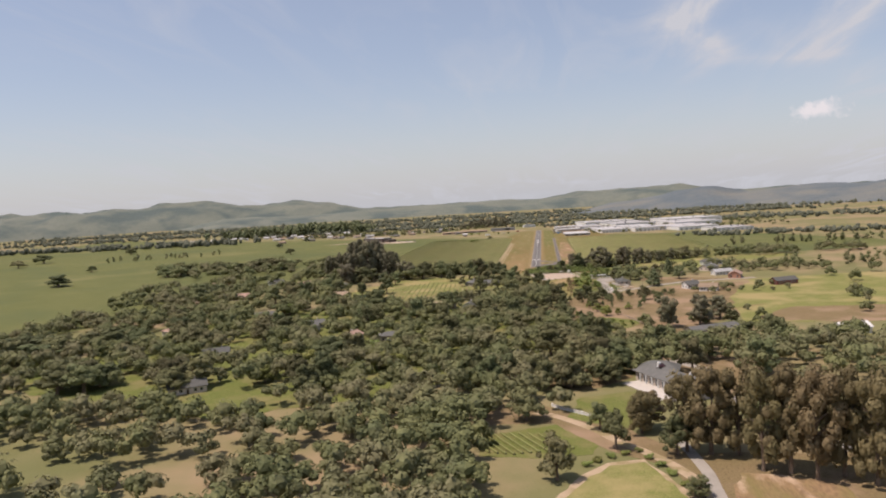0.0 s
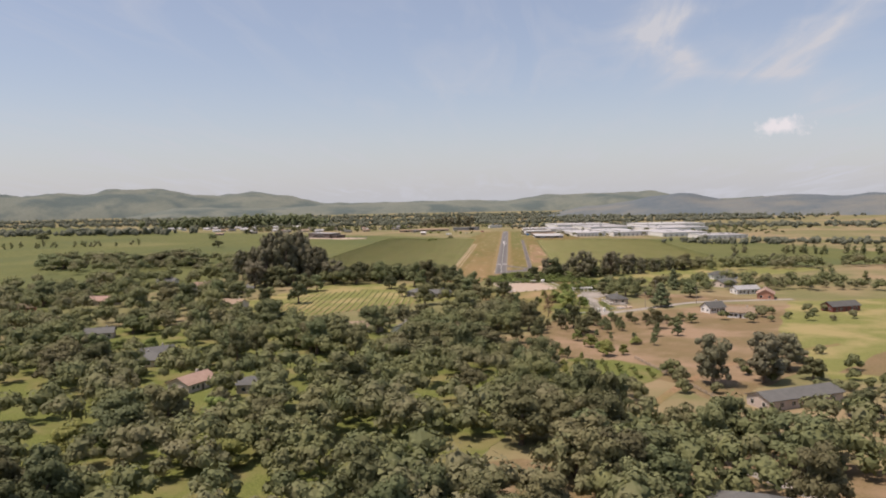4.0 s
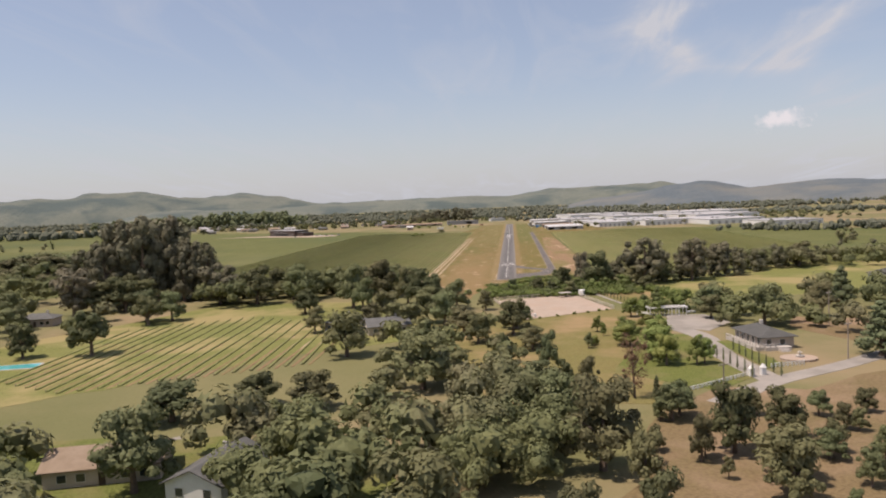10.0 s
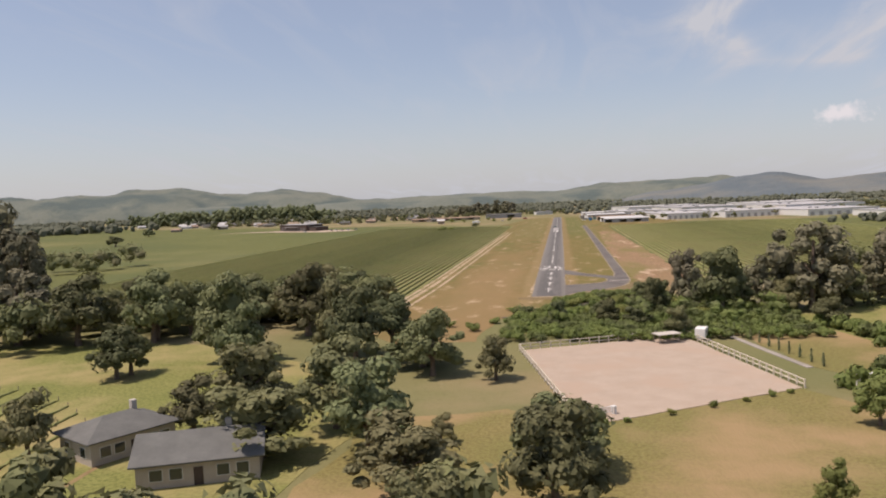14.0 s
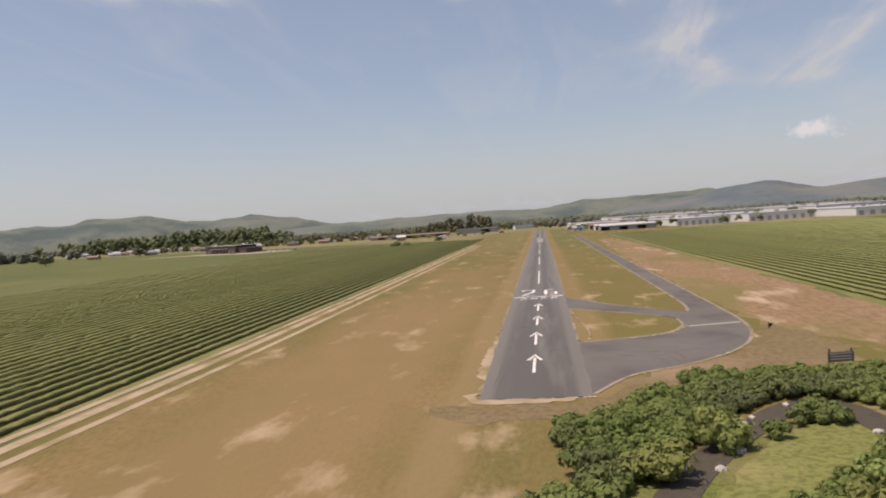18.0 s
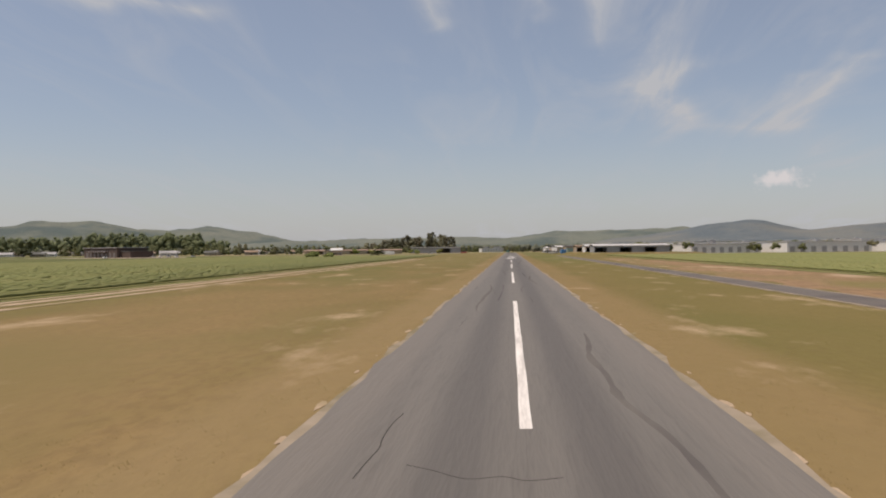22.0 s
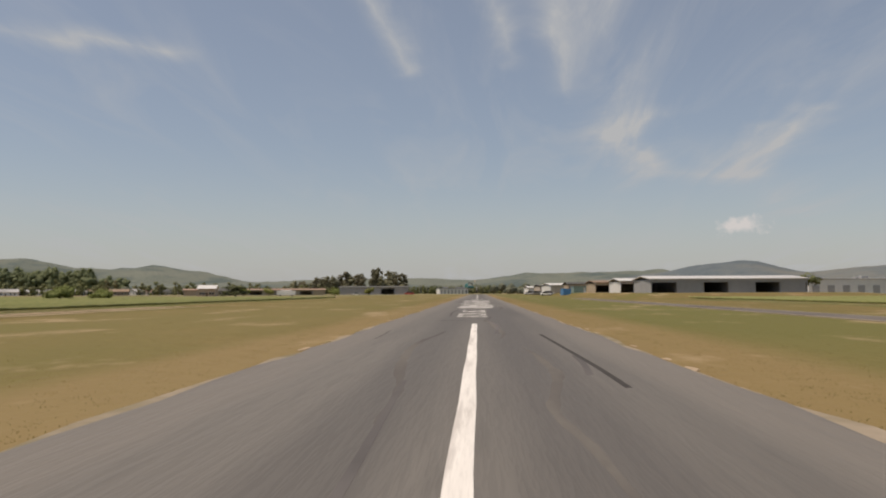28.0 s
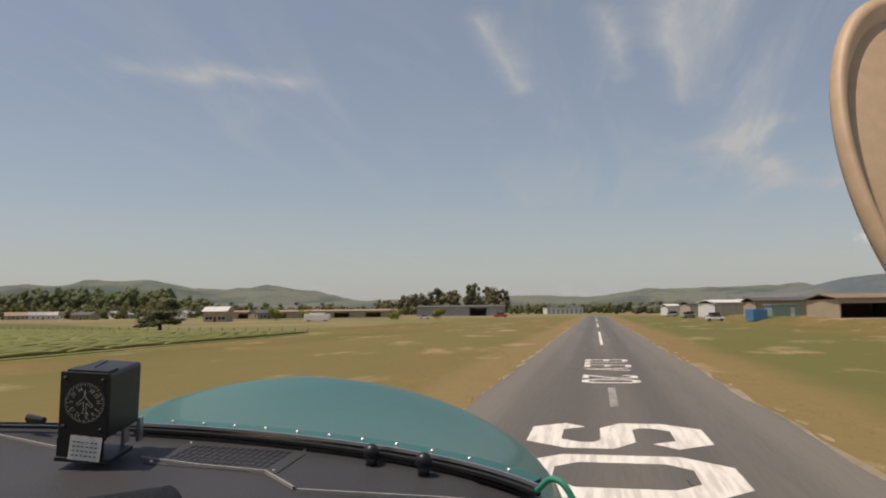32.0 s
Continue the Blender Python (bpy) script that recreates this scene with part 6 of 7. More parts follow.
# the large house with a bent grey roof and a stone terrace
mansion = thing("mansion", "large angled house with a grey slate roof", "house", pose(55, -571, 0, 0, 0, -64), "houses in the valley")
part("wall", box(-19, -5, -0.3, 17, 5, 3.6), STUCCO, mansion)
part("roof", hip_roof(36, 10, 3.6, 3.0, 1.0), ROOF_GREY, mansion).location = (-1, 0, 0)
wing = part("wing", box(-6, -5, -0.3, 6, 5, 3.6), STUCCO, mansion)
wing.matrix_basis = pose(-18, 5, 0, 0, 0, 50)
part("wing_roof", hip_roof(14, 10, 3.62, 2.8, 1.0), ROOF_GREY, mansion).matrix_basis = pose(-18, 5, 0, 0, 0, 50)
part("dormer", gable_roof(7, 4, 4.6, 1.4, 0.4), ROOF_GREY, mansion).location = (6, -2.5, 0)
for x in (-10, 9):
    part("chimney", box(x, -1.2, 4, x + 1.0, -0.2, 8.0, 0.05), WHITE, mansion)
part("terrace", box(-16, -13, -0.2, 14, -5, 0.35, 0.05), STONE, mansion, "pale stone terrace")
for k in range(9):
    window(mansion, pose(-16 + k * 3.8, -5, 0.5), 2.2, 2.4)
for k in range(8):
    part("column", box(-14 + k * 3.8 - 0.2, -6.4, 0.3, -14 + k * 3.8 + 0.2, -6.0, 3.5, 0.03), WHITE, mansion)
for k, (x, y) in enumerate(((36, -586), (40, -590), (43, -594), (38, -596))):
    chair = thing("terrace_chair", "pale garden chair on the stone terrace", "chair", pose(x + 4, y + 6, 0.35, 0, 0, 40 * k), "garden chairs")
    part("seat", box(-0.3, -0.3, 0.38, 0.3, 0.3, 0.46, 0.02), WHITE, chair)
    part("backrest", box(-0.3, 0.26, 0.46, 0.3, 0.32, 0.95, 0.02), WHITE, chair)
    for sx in (-0.26, 0.26):
        for sy in (-0.26, 0.26):
            part("leg", box(sx - 0.03, sy - 0.03, 0, sx + 0.03, sy + 0.03, 0.38), WHITE, chair)

# the villa by the cypress drive
villa = thing("villa", "cream villa with a grey hip roof and stone steps", "house", pose(68.7, -255.8, 0, 0, 0, -80) @ Matrix.Diagonal((0.8, 0.8, 0.84, 1)), "houses in the valley")
part("wall", box(-9, -5.3, -0.3, 9, 5.3, 3.6), STUCCO, villa)
part("roof", hip_roof(18, 10.6, 3.6, 2.4, 1.1), ROOF_GREY, villa)
part("terrace", box(-10, -8.2, -0.2, 10.5, -5.3, 1.1, 0.05), STONE, villa, "raised pale stone terrace")
part("side_terrace", box(9, -5.3, -0.2, 12, 3, 1.1, 0.05), STONE, villa, "raised pale stone terrace")
for k in range(6):
    part("step", box(12 + k * 0.35, -1.5, -0.2, 12.35 + k * 0.35, 1.5, 1.1 - 0.18 * k), STONE, villa)
for k in range(12):
    part("baluster", box(-9.8 + k * 1.8, -8.2, 1.1, -9.5 + k * 1.8, -7.9, 1.95), STONE, villa)
for k in range(4):
    part("baluster", box(11.7, -7.6 + k * 1.7, 1.1, 12.0, -7.3 + k * 1.7, 1.95), STONE, villa)
part("balustrade_rail", box(-10, -8.22, 1.95, 12, -7.85, 2.1, 0.03), STONE, villa)
part("balustrade_rail", box(11.65, -7.85, 1.95, 12.05, -1.6, 2.1, 0.03), STONE, villa)
part("chimney", box(-4, 0.6, 4, -3, 1.6, 7.0, 0.04), STONE, villa)
for k in range(5):
    window(villa, pose(-7 + k * 3.5, -5.3, 1.2), 1.6, 1.9)
for k in (-3, 1.5):
    window(villa, pose(9, k, 1.2, 0, 0, 90), 1.6, 1.8)
circle = [(70.4 + 4.2 * math.cos(a), -275.4 + 3.6 * math.sin(a)) for a in (k * math.pi / 10 for k in range(20))]
structure("villa_patio", slab(circle, -0.2, 0.5), PINKSAND, "raised round sandy patio", "patio")
fountain = thing("fountain", "small tiered stone fountain on the round patio", "fountain", pose(70.8, -275, 0.5))
for k, (r0, r1, z0, z1) in enumerate(((0.9, 1.0, 0, 0.4), (0.2, 0.16, 0.4, 1.0), (0.5, 0.6, 1.0, 1.15), (0.1, 0.06, 1.15, 1.6))):
    bowl = bmesh.new()
    bmesh.ops.create_cone(bowl, cap_ends=True, segments=16, radius1=r0, radius2=r1, depth=z1 - z0, matrix=Matrix.Translation((0, 0, (z0 + z1) / 2)))
    part(("basin", "stem", "bowl", "finial")[k], bowl, STONE, fountain)
structure("drive_lawn", slab([(57.6, -252), (61.6, -250), (63, -266), (65, -274), (64.6, -282), (60.4, -284), (58.6, -268)], -0.2, 0.11, 0.3, 4, 34), LAWN, "narrow mown lawn between drive and villa", "lawn")
for x, y in ((54.6, -291.2), (57.4, -290.2)):
    pillar = thing("gate_pillar", "white stone gate pillar with a pointed cap", "pillar", pose(x, y, 0, 0, 0, 15), "gate pillars")
    part("shaft", box(-0.5, -0.5, -0.2, 0.5, 0.5, 1.7, 0.04), WHITE, pillar)
    cap = bmesh.new()
    bmesh.ops.create_cone(cap, cap_ends=True, segments=4, radius1=0.85, radius2=0.05, depth=0.9, matrix=Matrix.Translation((0, 0, 2.15)) @ Matrix.Rotation(radians(45), 4, 'Z'))
    part("cap", cap, WHITE, pillar)


def utility_pole(x, y, h, turn):
    root = thing("utility_pole", "weathered wooden utility pole with a crossarm", "utility pole", pose(x, y, 0, 0, 0, turn), "utility poles")
    pole = bmesh.new()
    bmesh.ops.create_cone(pole, cap_ends=True, segments=10, radius1=0.17, radius2=0.11, depth=h, matrix=Matrix.Translation((0, 0, h / 2 - 0.2)))
    part("pole", pole, WOOD, root)
    part("crossarm", box(-1.2, -0.06, h - 1.2, 1.2, 0.06, h - 1.02), WOOD, root)
    for s in (-1.0, -0.5, 0.5, 1.0):
        part("insulator", box(s - 0.05, -0.05, h - 1.02, s + 0.05, 0.05, h - 0.82), STONE, root)


for x, y, ph in ((81.2, -276.4, 9.5), (95.6, -230.3, 10.5), (112, -262, 9.5), (42, -316, 9.5)):
    utility_pole(x, y, ph, 30)

pergola = thing("pergola", "white open pergola with slatted roof beside the forecourt", "pergola", pose(54, -205, 0, 0, 0, 6))
for k in range(6):
    for s in (-1.6, 1.6):
        part("post", box(-6 + k * 2.4 - 0.12, s - 0.12, -0.1, -6 + k * 2.4 + 0.12, s + 0.12, 2.5), WHITE, pergola)
for s in (-1.6, 1.6):
    part("beam", box(-6.6, s - 0.1, 2.5, 6.6, s + 0.1, 2.75), WHITE, pergola)
for k in range(22):
    part("slat", box(-6.4 + k * 0.6, -2.2, 2.75, -6.2 + k * 0.6, 2.2, 2.9), WHITE, pergola)


for x, y, turn in ((46.2, -203.4, 6), (47.6, -205.6, 6), (62.4, -202.6, 20)):
    table = thing("banquet_table", "long garden table under a white cloth", "table", pose(x, y, 0.08, 0, 0, turn), "garden tables")
    part("top", box(-1.6, -0.45, 0.7, 1.6, 0.45, 0.76, 0.01), WHITE, table)
    part("cloth", box(-1.62, -0.47, 0.25, 1.62, 0.47, 0.7, 0.02), WHITE, table, "white hanging tablecloth")
    for sx in (-1.4, 1.4):
        for sy in (-0.35, 0.35):
            part("leg", box(sx - 0.04, sy - 0.04, 0, sx + 0.04, sy + 0.04, 0.3), WOOD, table)


def cypress(x, y, h):
    root = thing("cypress", "slim dark young cypress beside a drive", "tree", pose(x, y, 0), "young cypresses")
    rnd = random.Random(int(x * 7 + y))
    v, f = leaf_cloud(rnd, [((0, 0, h * (0.22 + 0.17 * k)), 0.34 * (1.15 - 0.17 * k)) for k in range(5)], 0.12, 26, 2.0)
    part("crown", from_arrays("crown", v, f, LEAF_PINE), LEAF_PINE, root)
    part("trunk", trunk_mesh(rnd, h * 0.8, 0.07, 2, 0.2), BARK, root)


for k in range(8):
    cypress(51.5 + 0.45 * k, -264 - 4.0 * k, 3.4)
    cypress(58.6 + 0.3 * k, -264 - 4.0 * k, 3.4)
for k in range(11):
    cypress(37.6 + 0.82 * k, -142.3 - 3.3 * k, 2.4)
structure("garden_walk", strip([(35.6, -140), (39.4, -158), (43.6, -176)], 1.2, -0.2, 0.09, 4), ROAD, "grey path with young cypresses", "path")

# riding arena
structure("riding_arena", slab([(-4, -160), (28, -147), (38.4, -189), (6.5, -208)], -0.2, 0.12, 0.15, 3, 41), PINKSAND, "riding arena of raked pinkish sand", "arena")


def rail_fence(name, label, a, b, posts, height, mat, rails=2, group="fences"):
    A, B = Vector(a), Vector(b)
    L = (B - A).length
    turn = math.degrees(math.atan2(B.y - A.y, B.x - A.x))
    root = thing(name, label, "fence", pose(A.x, A.y, 0, 0, 0, turn), group)
    for k in range(posts + 1):
        x = L * k / posts
        part("post", box(x - 0.1, -0.1, -0.2, x + 0.1, 0.1, height, 0.015), mat, root)
    for r in range(rails):
        z = height * (r + 1) / rails - 0.12
        part("rail", box(0, -0.05, z - 0.08, L, 0.05, z + 0.08), mat, root)
    return root


rail_fence("low_fence", "low white picket fence along the villa lawn", (38.7, -302.7), (53.8, -290.8), 14, 0.9, WHITE, 2)
rail_fence("low_fence", "low white fence beside the round patio", (61.5, -283.4), (69.5, -281), 8, 1.0, WHITE, 2)
for x in (45.7, 47.4):
    post = thing("stone_post", "white square garden post", "post", pose(x, -190, 0), "white garden posts")
    part("shaft", box(-0.25, -0.25, -0.2, 0.25, 0.25, 2.3, 0.03), WHITE, post)
    part("cap", box(-0.38, -0.38, 2.3, 0.38, 0.38, 2.5, 0.03), WHITE, post)
rail_fence("rail_fence", "pale wooden rail fence round the riding arena", (-4.2, -159.6), (28.2, -146.6), 17, 1.4, CREAM, 2)
rail_fence("rail_fence", "pale wooden rail fence round the riding arena", (28.4, -146.8), (38.8, -189), 20, 1.4, CREAM, 2)
rail_fence("rail_fence", "pale wooden rail fence round the riding arena", (-4.4, -160), (6.2, -208.4), 20, 1.4, CREAM, 2)
rail_fence("field_fence", "wooden post fence across the dry slope", (72, -478), (54, -408), 22, 1.2, WOOD, 2)
wall = thing("garden_wall", "low white rendered garden wall beside a dirt path", "wall", pose(9.7, -591.5, 0, 0, 0, -46.4))
part("wall", box(0, -0.15, -0.2, 28.3, 0.15, 0.9), WHITE, wall)
part("coping", box(-0.05, -0.2, 0.9, 28.35, 0.2, 1.0, 0.02), STONE, wall)
for x in (0, 14, 28):
    part("pier", box(x - 0.25, -0.25, -0.2, x + 0.25, 0.25, 1.2, 0.02), WHITE, wall)
for k, (x, y) in enumerate(((12, -204.8), (18, -201.6), (24, -198), (29, -195), (33, -192.4), (9, -206.6), (36, -190.6))):
    plant("bush", x, y - 1.2, 0.9 + 0.2 * (k % 3), 0.7)
shade = thing("arena_shelter", "open shelter with a flat pale roof beside the arena", "shelter", pose(24, -154, 0, 0, 0, 22) @ Matrix.Diagonal((0.62, 0.62, 0.72, 1)))
for sx in (-3.4, 3.4):
    for sy in (-1.8, 1.8):
        part("post", box(sx - 0.1, sy - 0.1, -0.1, sx + 0.1, sy + 0.1, 2.6), WOOD, shade)
part("roof", box(-4, -2.4, 2.6, 4, 2.4, 2.75, 0.03), STONE, shade)
part("rail", box(-3.4, -1.85, 1.1, 3.4, -1.75, 1.25), WOOD, shade)
trailer = thing("horse_trailer", "white horse trailer parked by the arena fence", "trailer", pose(31, -151.4, 0, 0, 0, 70))
part("body", box(-1.6, -1.0, 0.45, 1.6, 1.0, 2.5, 0.12), WHITE, trailer)
for sx in (-0.5, 0.5):
    for sy in (-1.02, 1.02):
        w = bmesh.new()
        bmesh.ops.create_cone(w, cap_ends=True, segments=16, radius1=0.33, radius2=0.33, depth=0.2, matrix=pose(sx, sy, 0.33, 90))
        part("wheel", w, TYRE, trailer)
part("tailgate", box(1.6, -0.85, 0.5, 1.66, 0.85, 2.2), STEEL, trailer)
window(trailer, pose(-0.4, -1.0, 1.6), 0.7, 0.4)
jump = thing("horse_jump", "white training jump on the arena sand", "jump", pose(9.4, -203, 0.12, 0, 0, 28))
for s in (-1.3, 1.3):
    part("stand", box(s - 0.25, -0.35, 0, s + 0.25, 0.35, 1.1, 0.04), WHITE, jump)
for z in (0.35, 0.7, 1.0):
    part("pole", box(-1.1, -0.06, z - 0.06, 1.1, 0.06, z + 0.06, 0.02), WHITE, jump)
sign = thing("field_sign", "dark two-post sign board at the runway's end", "sign", pose(27.4, -75, 0, 0, 0, 8))
for s in (-1.0, 1.0):
    part("post", box(s - 0.06, -0.06, -0.2, s + 0.06, 0.06, 1.9), DARKWOOD, sign)
part("board", box(-1.2, -0.1, 0.7, 1.2, -0.06, 1.6, 0.01), STEEL_DARK, sign)
for z in (0.95, 1.2, 1.45):
    part("lettering_bar", box(-1.0, -0.112, z - 0.05, 1.0, -0.1, z + 0.05), STONE, sign)
pool = thing("garden_pool", "turquoise garden pool with a pale rim", "pool", pose(-134, -266, 0, 0, 0, 15))
part("rim", box(-6.5, -3.5, -0.2, 6.5, 3.5, 0.16, 0.04), STONE, pool)
part("water", box(-6, -3, 0.1, 6, 3, 0.18), POOL, pool)


def vehicle(x, y, turn, L, W, H, mat, label, name="car", category="car", cab=0.55):
    root = thing(name, label, category, pose(x, y, 0.05, 0, 0, turn), "parked vehicles")
    part("body", box(-L / 2, -W / 2, 0.35, L / 2, W / 2, 0.35 + (H - 0.35) * cab, 0.12), mat, root)
    part("cabin", box(-L * 0.28, -W / 2 * 0.9, 0.3 + (H - 0.35) * cab, L * 0.3, W / 2 * 0.9, H, 0.14), mat if cab > 0.7 else PANE, root)
    for sx in (-0.32, 0.32):
        for s in (-1, 1):
            w = bmesh.new()
            bmesh.ops.create_cone(w, cap_ends=True, segments=14, radius1=0.34, radius2=0.34, depth=0.22, matrix=pose(sx * L, s * (W / 2 - 0.08), 0.34, 90))
            part("wheel", w, TYRE, root)
    part("windscreen", box(L * 0.3, -W * 0.4, 0.35 + (H - 0.35) * cab, L * 0.31, W * 0.4, H - 0.15), PANE, root)
    return root


vehicle(-31, -398, 80, 5.2, 2.0, 2.4, WHITE, "white van parked on the lane", "van", "van", 0.75)
vehicle(-99, 613, 5, 9.5, 2.5, 3.0, WHITE, "long white motorhome parked beside the field", "motorhome", "motorhome", 0.85)
vehicle(-43, 700, 0, 6, 2.2, 2.2, REDPAINT, "red truck parked before the grey hangar", "truck", "truck")
vehicle(-70, 660, 10, 4.5, 1.8, 1.5, WHITE, "white car parked on the grass")
for k, (x, y) in enumerate(((-262, 540), (-254, 534), (-246, 530), (-238, 526), (-232, 540), (-284, 512))):
    vehicle(x, y, -38, 4.5, 1.8, 1.5, WHITE if k % 2 else STEEL, "pale car parked beside the dark building" if k % 2 else "grey car parked beside the dark building")
for k in range(9):
    vehicle(30 + 2.6 * (k % 3), 560 + 19 * k, 10 * (k % 4), 4.6, 1.9, 1.6 + 0.5 * (k % 2), WHITE if k % 2 == 0 else STEEL, "white car parked by the hangars" if k % 2 == 0 else "grey car parked by the hangars")


def rise(x, y):
    """Height of the low bank on which the hangars stand."""
    def ease(v):
        v = min(1.0, max(0.0, v))
        return v * v * (3 - 2 * v)
    return 1.35 * ease((x - 34.5) / 7.5) * ease((112 - x) / 14) * ease((y - 398) / 30)


bank_verts = [(34.0 + 2.0 * i, 396 + 6.0 * j, rise(34.0 + 2.0 * i, 396 + 6.0 * j) + 0.03) for j in range(64) for i in range(41)]
bank_faces = [(j * 41 + i, j * 41 + i + 1, j * 41 + i + 42, j * 41 + i + 41) for j in range(63) for i in range(40)]
tagged(new("hangar_bank", from_arrays("hangar_bank", bank_verts, bank_faces, VERGE, True)), "low grassy bank under the hangars", "bank", kind="structure")


def hangar(x, y, turn, L, D, H, wall, roof_mat, doors, label, end=None, name="hangar"):
    """A long shed with a low roof; its front (towards -y) holds open and closed bays."""
    root = thing(name, label, "hangar", pose(x, y, rise(x + 3, y), 0, 0, turn), "airfield hangars")
    part("back_wall", box(0, D - 0.25, -0.3, L, D, H), wall, root)
    for xx in (0, L - 0.25):
        part("end_wall", box(xx, 0, -0.3, xx + 0.25, D, H), end or wall, root)
    part("floor", box(0.25, 0, -0.3, L - 0.25, D - 0.25, 0.1), ROAD, root)
    part("footing", box(0.02, 0.02, -1.5, L - 0.02, D - 0.02, -0.3), STEEL, root)
    bm = bmesh.new()
    pts = [(-0.5, H), (D / 2, H + 0.9), (D + 0.5, H)]
    top = [[bm.verts.new((xx, yy, zz + dz)) for yy, zz in pts] for xx in (-0.5, L + 0.5) for dz in (0.22, 0)]
    a, b, c, d = top
    for i in range(2):
        bm.faces.new((a[i], a[i + 1], c[i + 1], c[i]))
        bm.faces.new((b[i], b[i + 1], d[i + 1], d[i]))
    for p, q in ((a, b), (c, d)):
        for i in range(2):
            bm.faces.new((p[i], p[i + 1], q[i + 1], q[i]))
    for i in (0, 2):
        bm.faces.new((a[i], b[i], d[i], c[i]))
    bmesh.ops.recalc_face_normals(bm, faces=bm.faces[:])
    part("roof", bm, roof_mat, root)
    part("lintel", box(0.25, -0.1, H - 0.8, L - 0.25, 0.15, H), wall, root)
    n = len(doors)
    step = (L - 0.5) / n
    for k, ch in enumerate(doors):
        x0 = 0.25 + k * step
        if k:
            part("bay_post", box(x0 - 0.15, -0.05, -0.3, x0 + 0.15, 0.2, H - 0.8), STEEL, root)
        if ch == "c":
            leaf = part("door", box(x0 + 0.2, 0.02, 0, x0 + step - 0.2, 0.14, H - 0.8), wall, root)
            for r in range(5):
                part("rib", box(x0 + 0.3 + r * (step - 0.6) / 4, -0.03, 0, x0 + 0.36 + r * (step - 0.6) / 4, 0.02, H - 0.85), STEEL, leaf)
        else:
            part("partition", box(x0 + step - 0.2, 0.6, 0.1, x0 + step - 0.05, D - 0.3, H - 0.1), SHADE_IN, root)
    return root


hangar(46, 430, 1, 41, 20, 3.6, STEEL, ROOF_WHITE, "ocococ", "long grey steel hangar with open and closed bays", STEEL)
hangar(44.7, 465.5, 1, 40, 18, 3.6, STUCCO, ROOF_WHITE, "occ", "pale steel hangar with an open bay", WHITE)
hangar(42.6, 502, 1, 38, 20, 3.5, TAN, ROOF_BROWN, "occ", "tan hangar with a dark open bay", TAN)
hangar(40, 560, 4, 40, 12, 3.6, TAN, ROOF_GREY, "ccoc", "low tan shed row beside the airfield", TAN)
hangar(36, 600, 15, 46, 13, 4.0, STUCCO, ROOF_WHITE, "cococ", "pale hangar row with a light roof", WHITE)
hangar(36, 660, 12, 46, 13, 4.0, STUCCO, ROOF_GREY, "ccocc", "pale hangar row with a grey roof", STUCCO)
hangar(34, 730, 10, 46, 13, 4.0, WHITE, ROOF_WHITE, "ccocc", "white hangar row at the airfield's far end", WHITE)
hangar(-104, 789, 6, 52, 18, 5.4, STEEL, ROOF_GREY, "cccoc", "long blue-grey hangar across the runway", STEEL)
hangar(-205, 742, 16, 98, 10, 3.6, TAN, ROOF_BROWN, "cocococococ", "long low tan row of small hangars", TAN)
box_blue = thing("storage_container", "blue storage container with double doors", "container", pose(35.6, 541, rise(37, 541), 0, 0, 6))
part("shell", box(0, 0, 0.02, 3.2, 6, 2.7, 0.04), BLUE, box_blue)
for s in (0.08, 1.64):
    part("door", box(s, -0.05, 0.15, s + 1.48, 0.0, 2.55), BLUE, box_blue)
green_shed = thing("garden_shed", "pale green flat-roofed shed beside the container", "shed", pose(39.8, 541.6, rise(42, 541), 0, 0, 6))
part("wall", box(0, 0, -0.1, 6.4, 5, 2.6), SEAGREEN, green_shed)
part("roof", box(-0.3, -0.3, 2.6, 6.7, 5.3, 2.8, 0.02), STEEL, green_shed)
part("door", box(4.2, -0.06, 0, 5.1, 0, 2.05), WHITE, green_shed)
house(-145, 626, 10, 9, 8, 4.2, 1.6, TAN, ROOF_WHITE, False, "small tan barn with a bright white roof", "barn", False)

dark_hall = thing("winery_hall", "long dark timber-clad hall in the green field", "building", pose(-342, 584, 0, 0, 0, -36))
part("wall", box(0, 0, -0.3, 57, 24, 7.6), DARKWOOD, dark_hall)
part("roof", box(-0.8, -0.8, 7.6, 57.8, 24.8, 8.1, 0.05), ROOF_PALE, dark_hall)
part("annex", box(57, 3, -0.3, 72, 21, 4.8), DARKWOOD, dark_hall)
part("annex_roof", box(57, 2.6, 4.8, 72.5, 21.4, 5.2, 0.05), ROOF_GREY, dark_hall)
part("canopy", box(12, -2.6, 4.8, 43, 0, 5.1), ROOF_PALE, dark_hall)
for k in range(8):
    part("bay_door", box(4 + k * 6.6, -0.12, 0, 7.6 + k * 6.6, 0, 4.0), STEEL_DARK, dark_hall)
structure("hall_yard", slab([(-420, 570), (-350, 560), (-262, 500), (-225, 512), (-240, 545), (-330, 590)], -0.2, 0.14, 1, 8, 51), PINKSAND, "pale gravel yard round the dark hall", "yard")


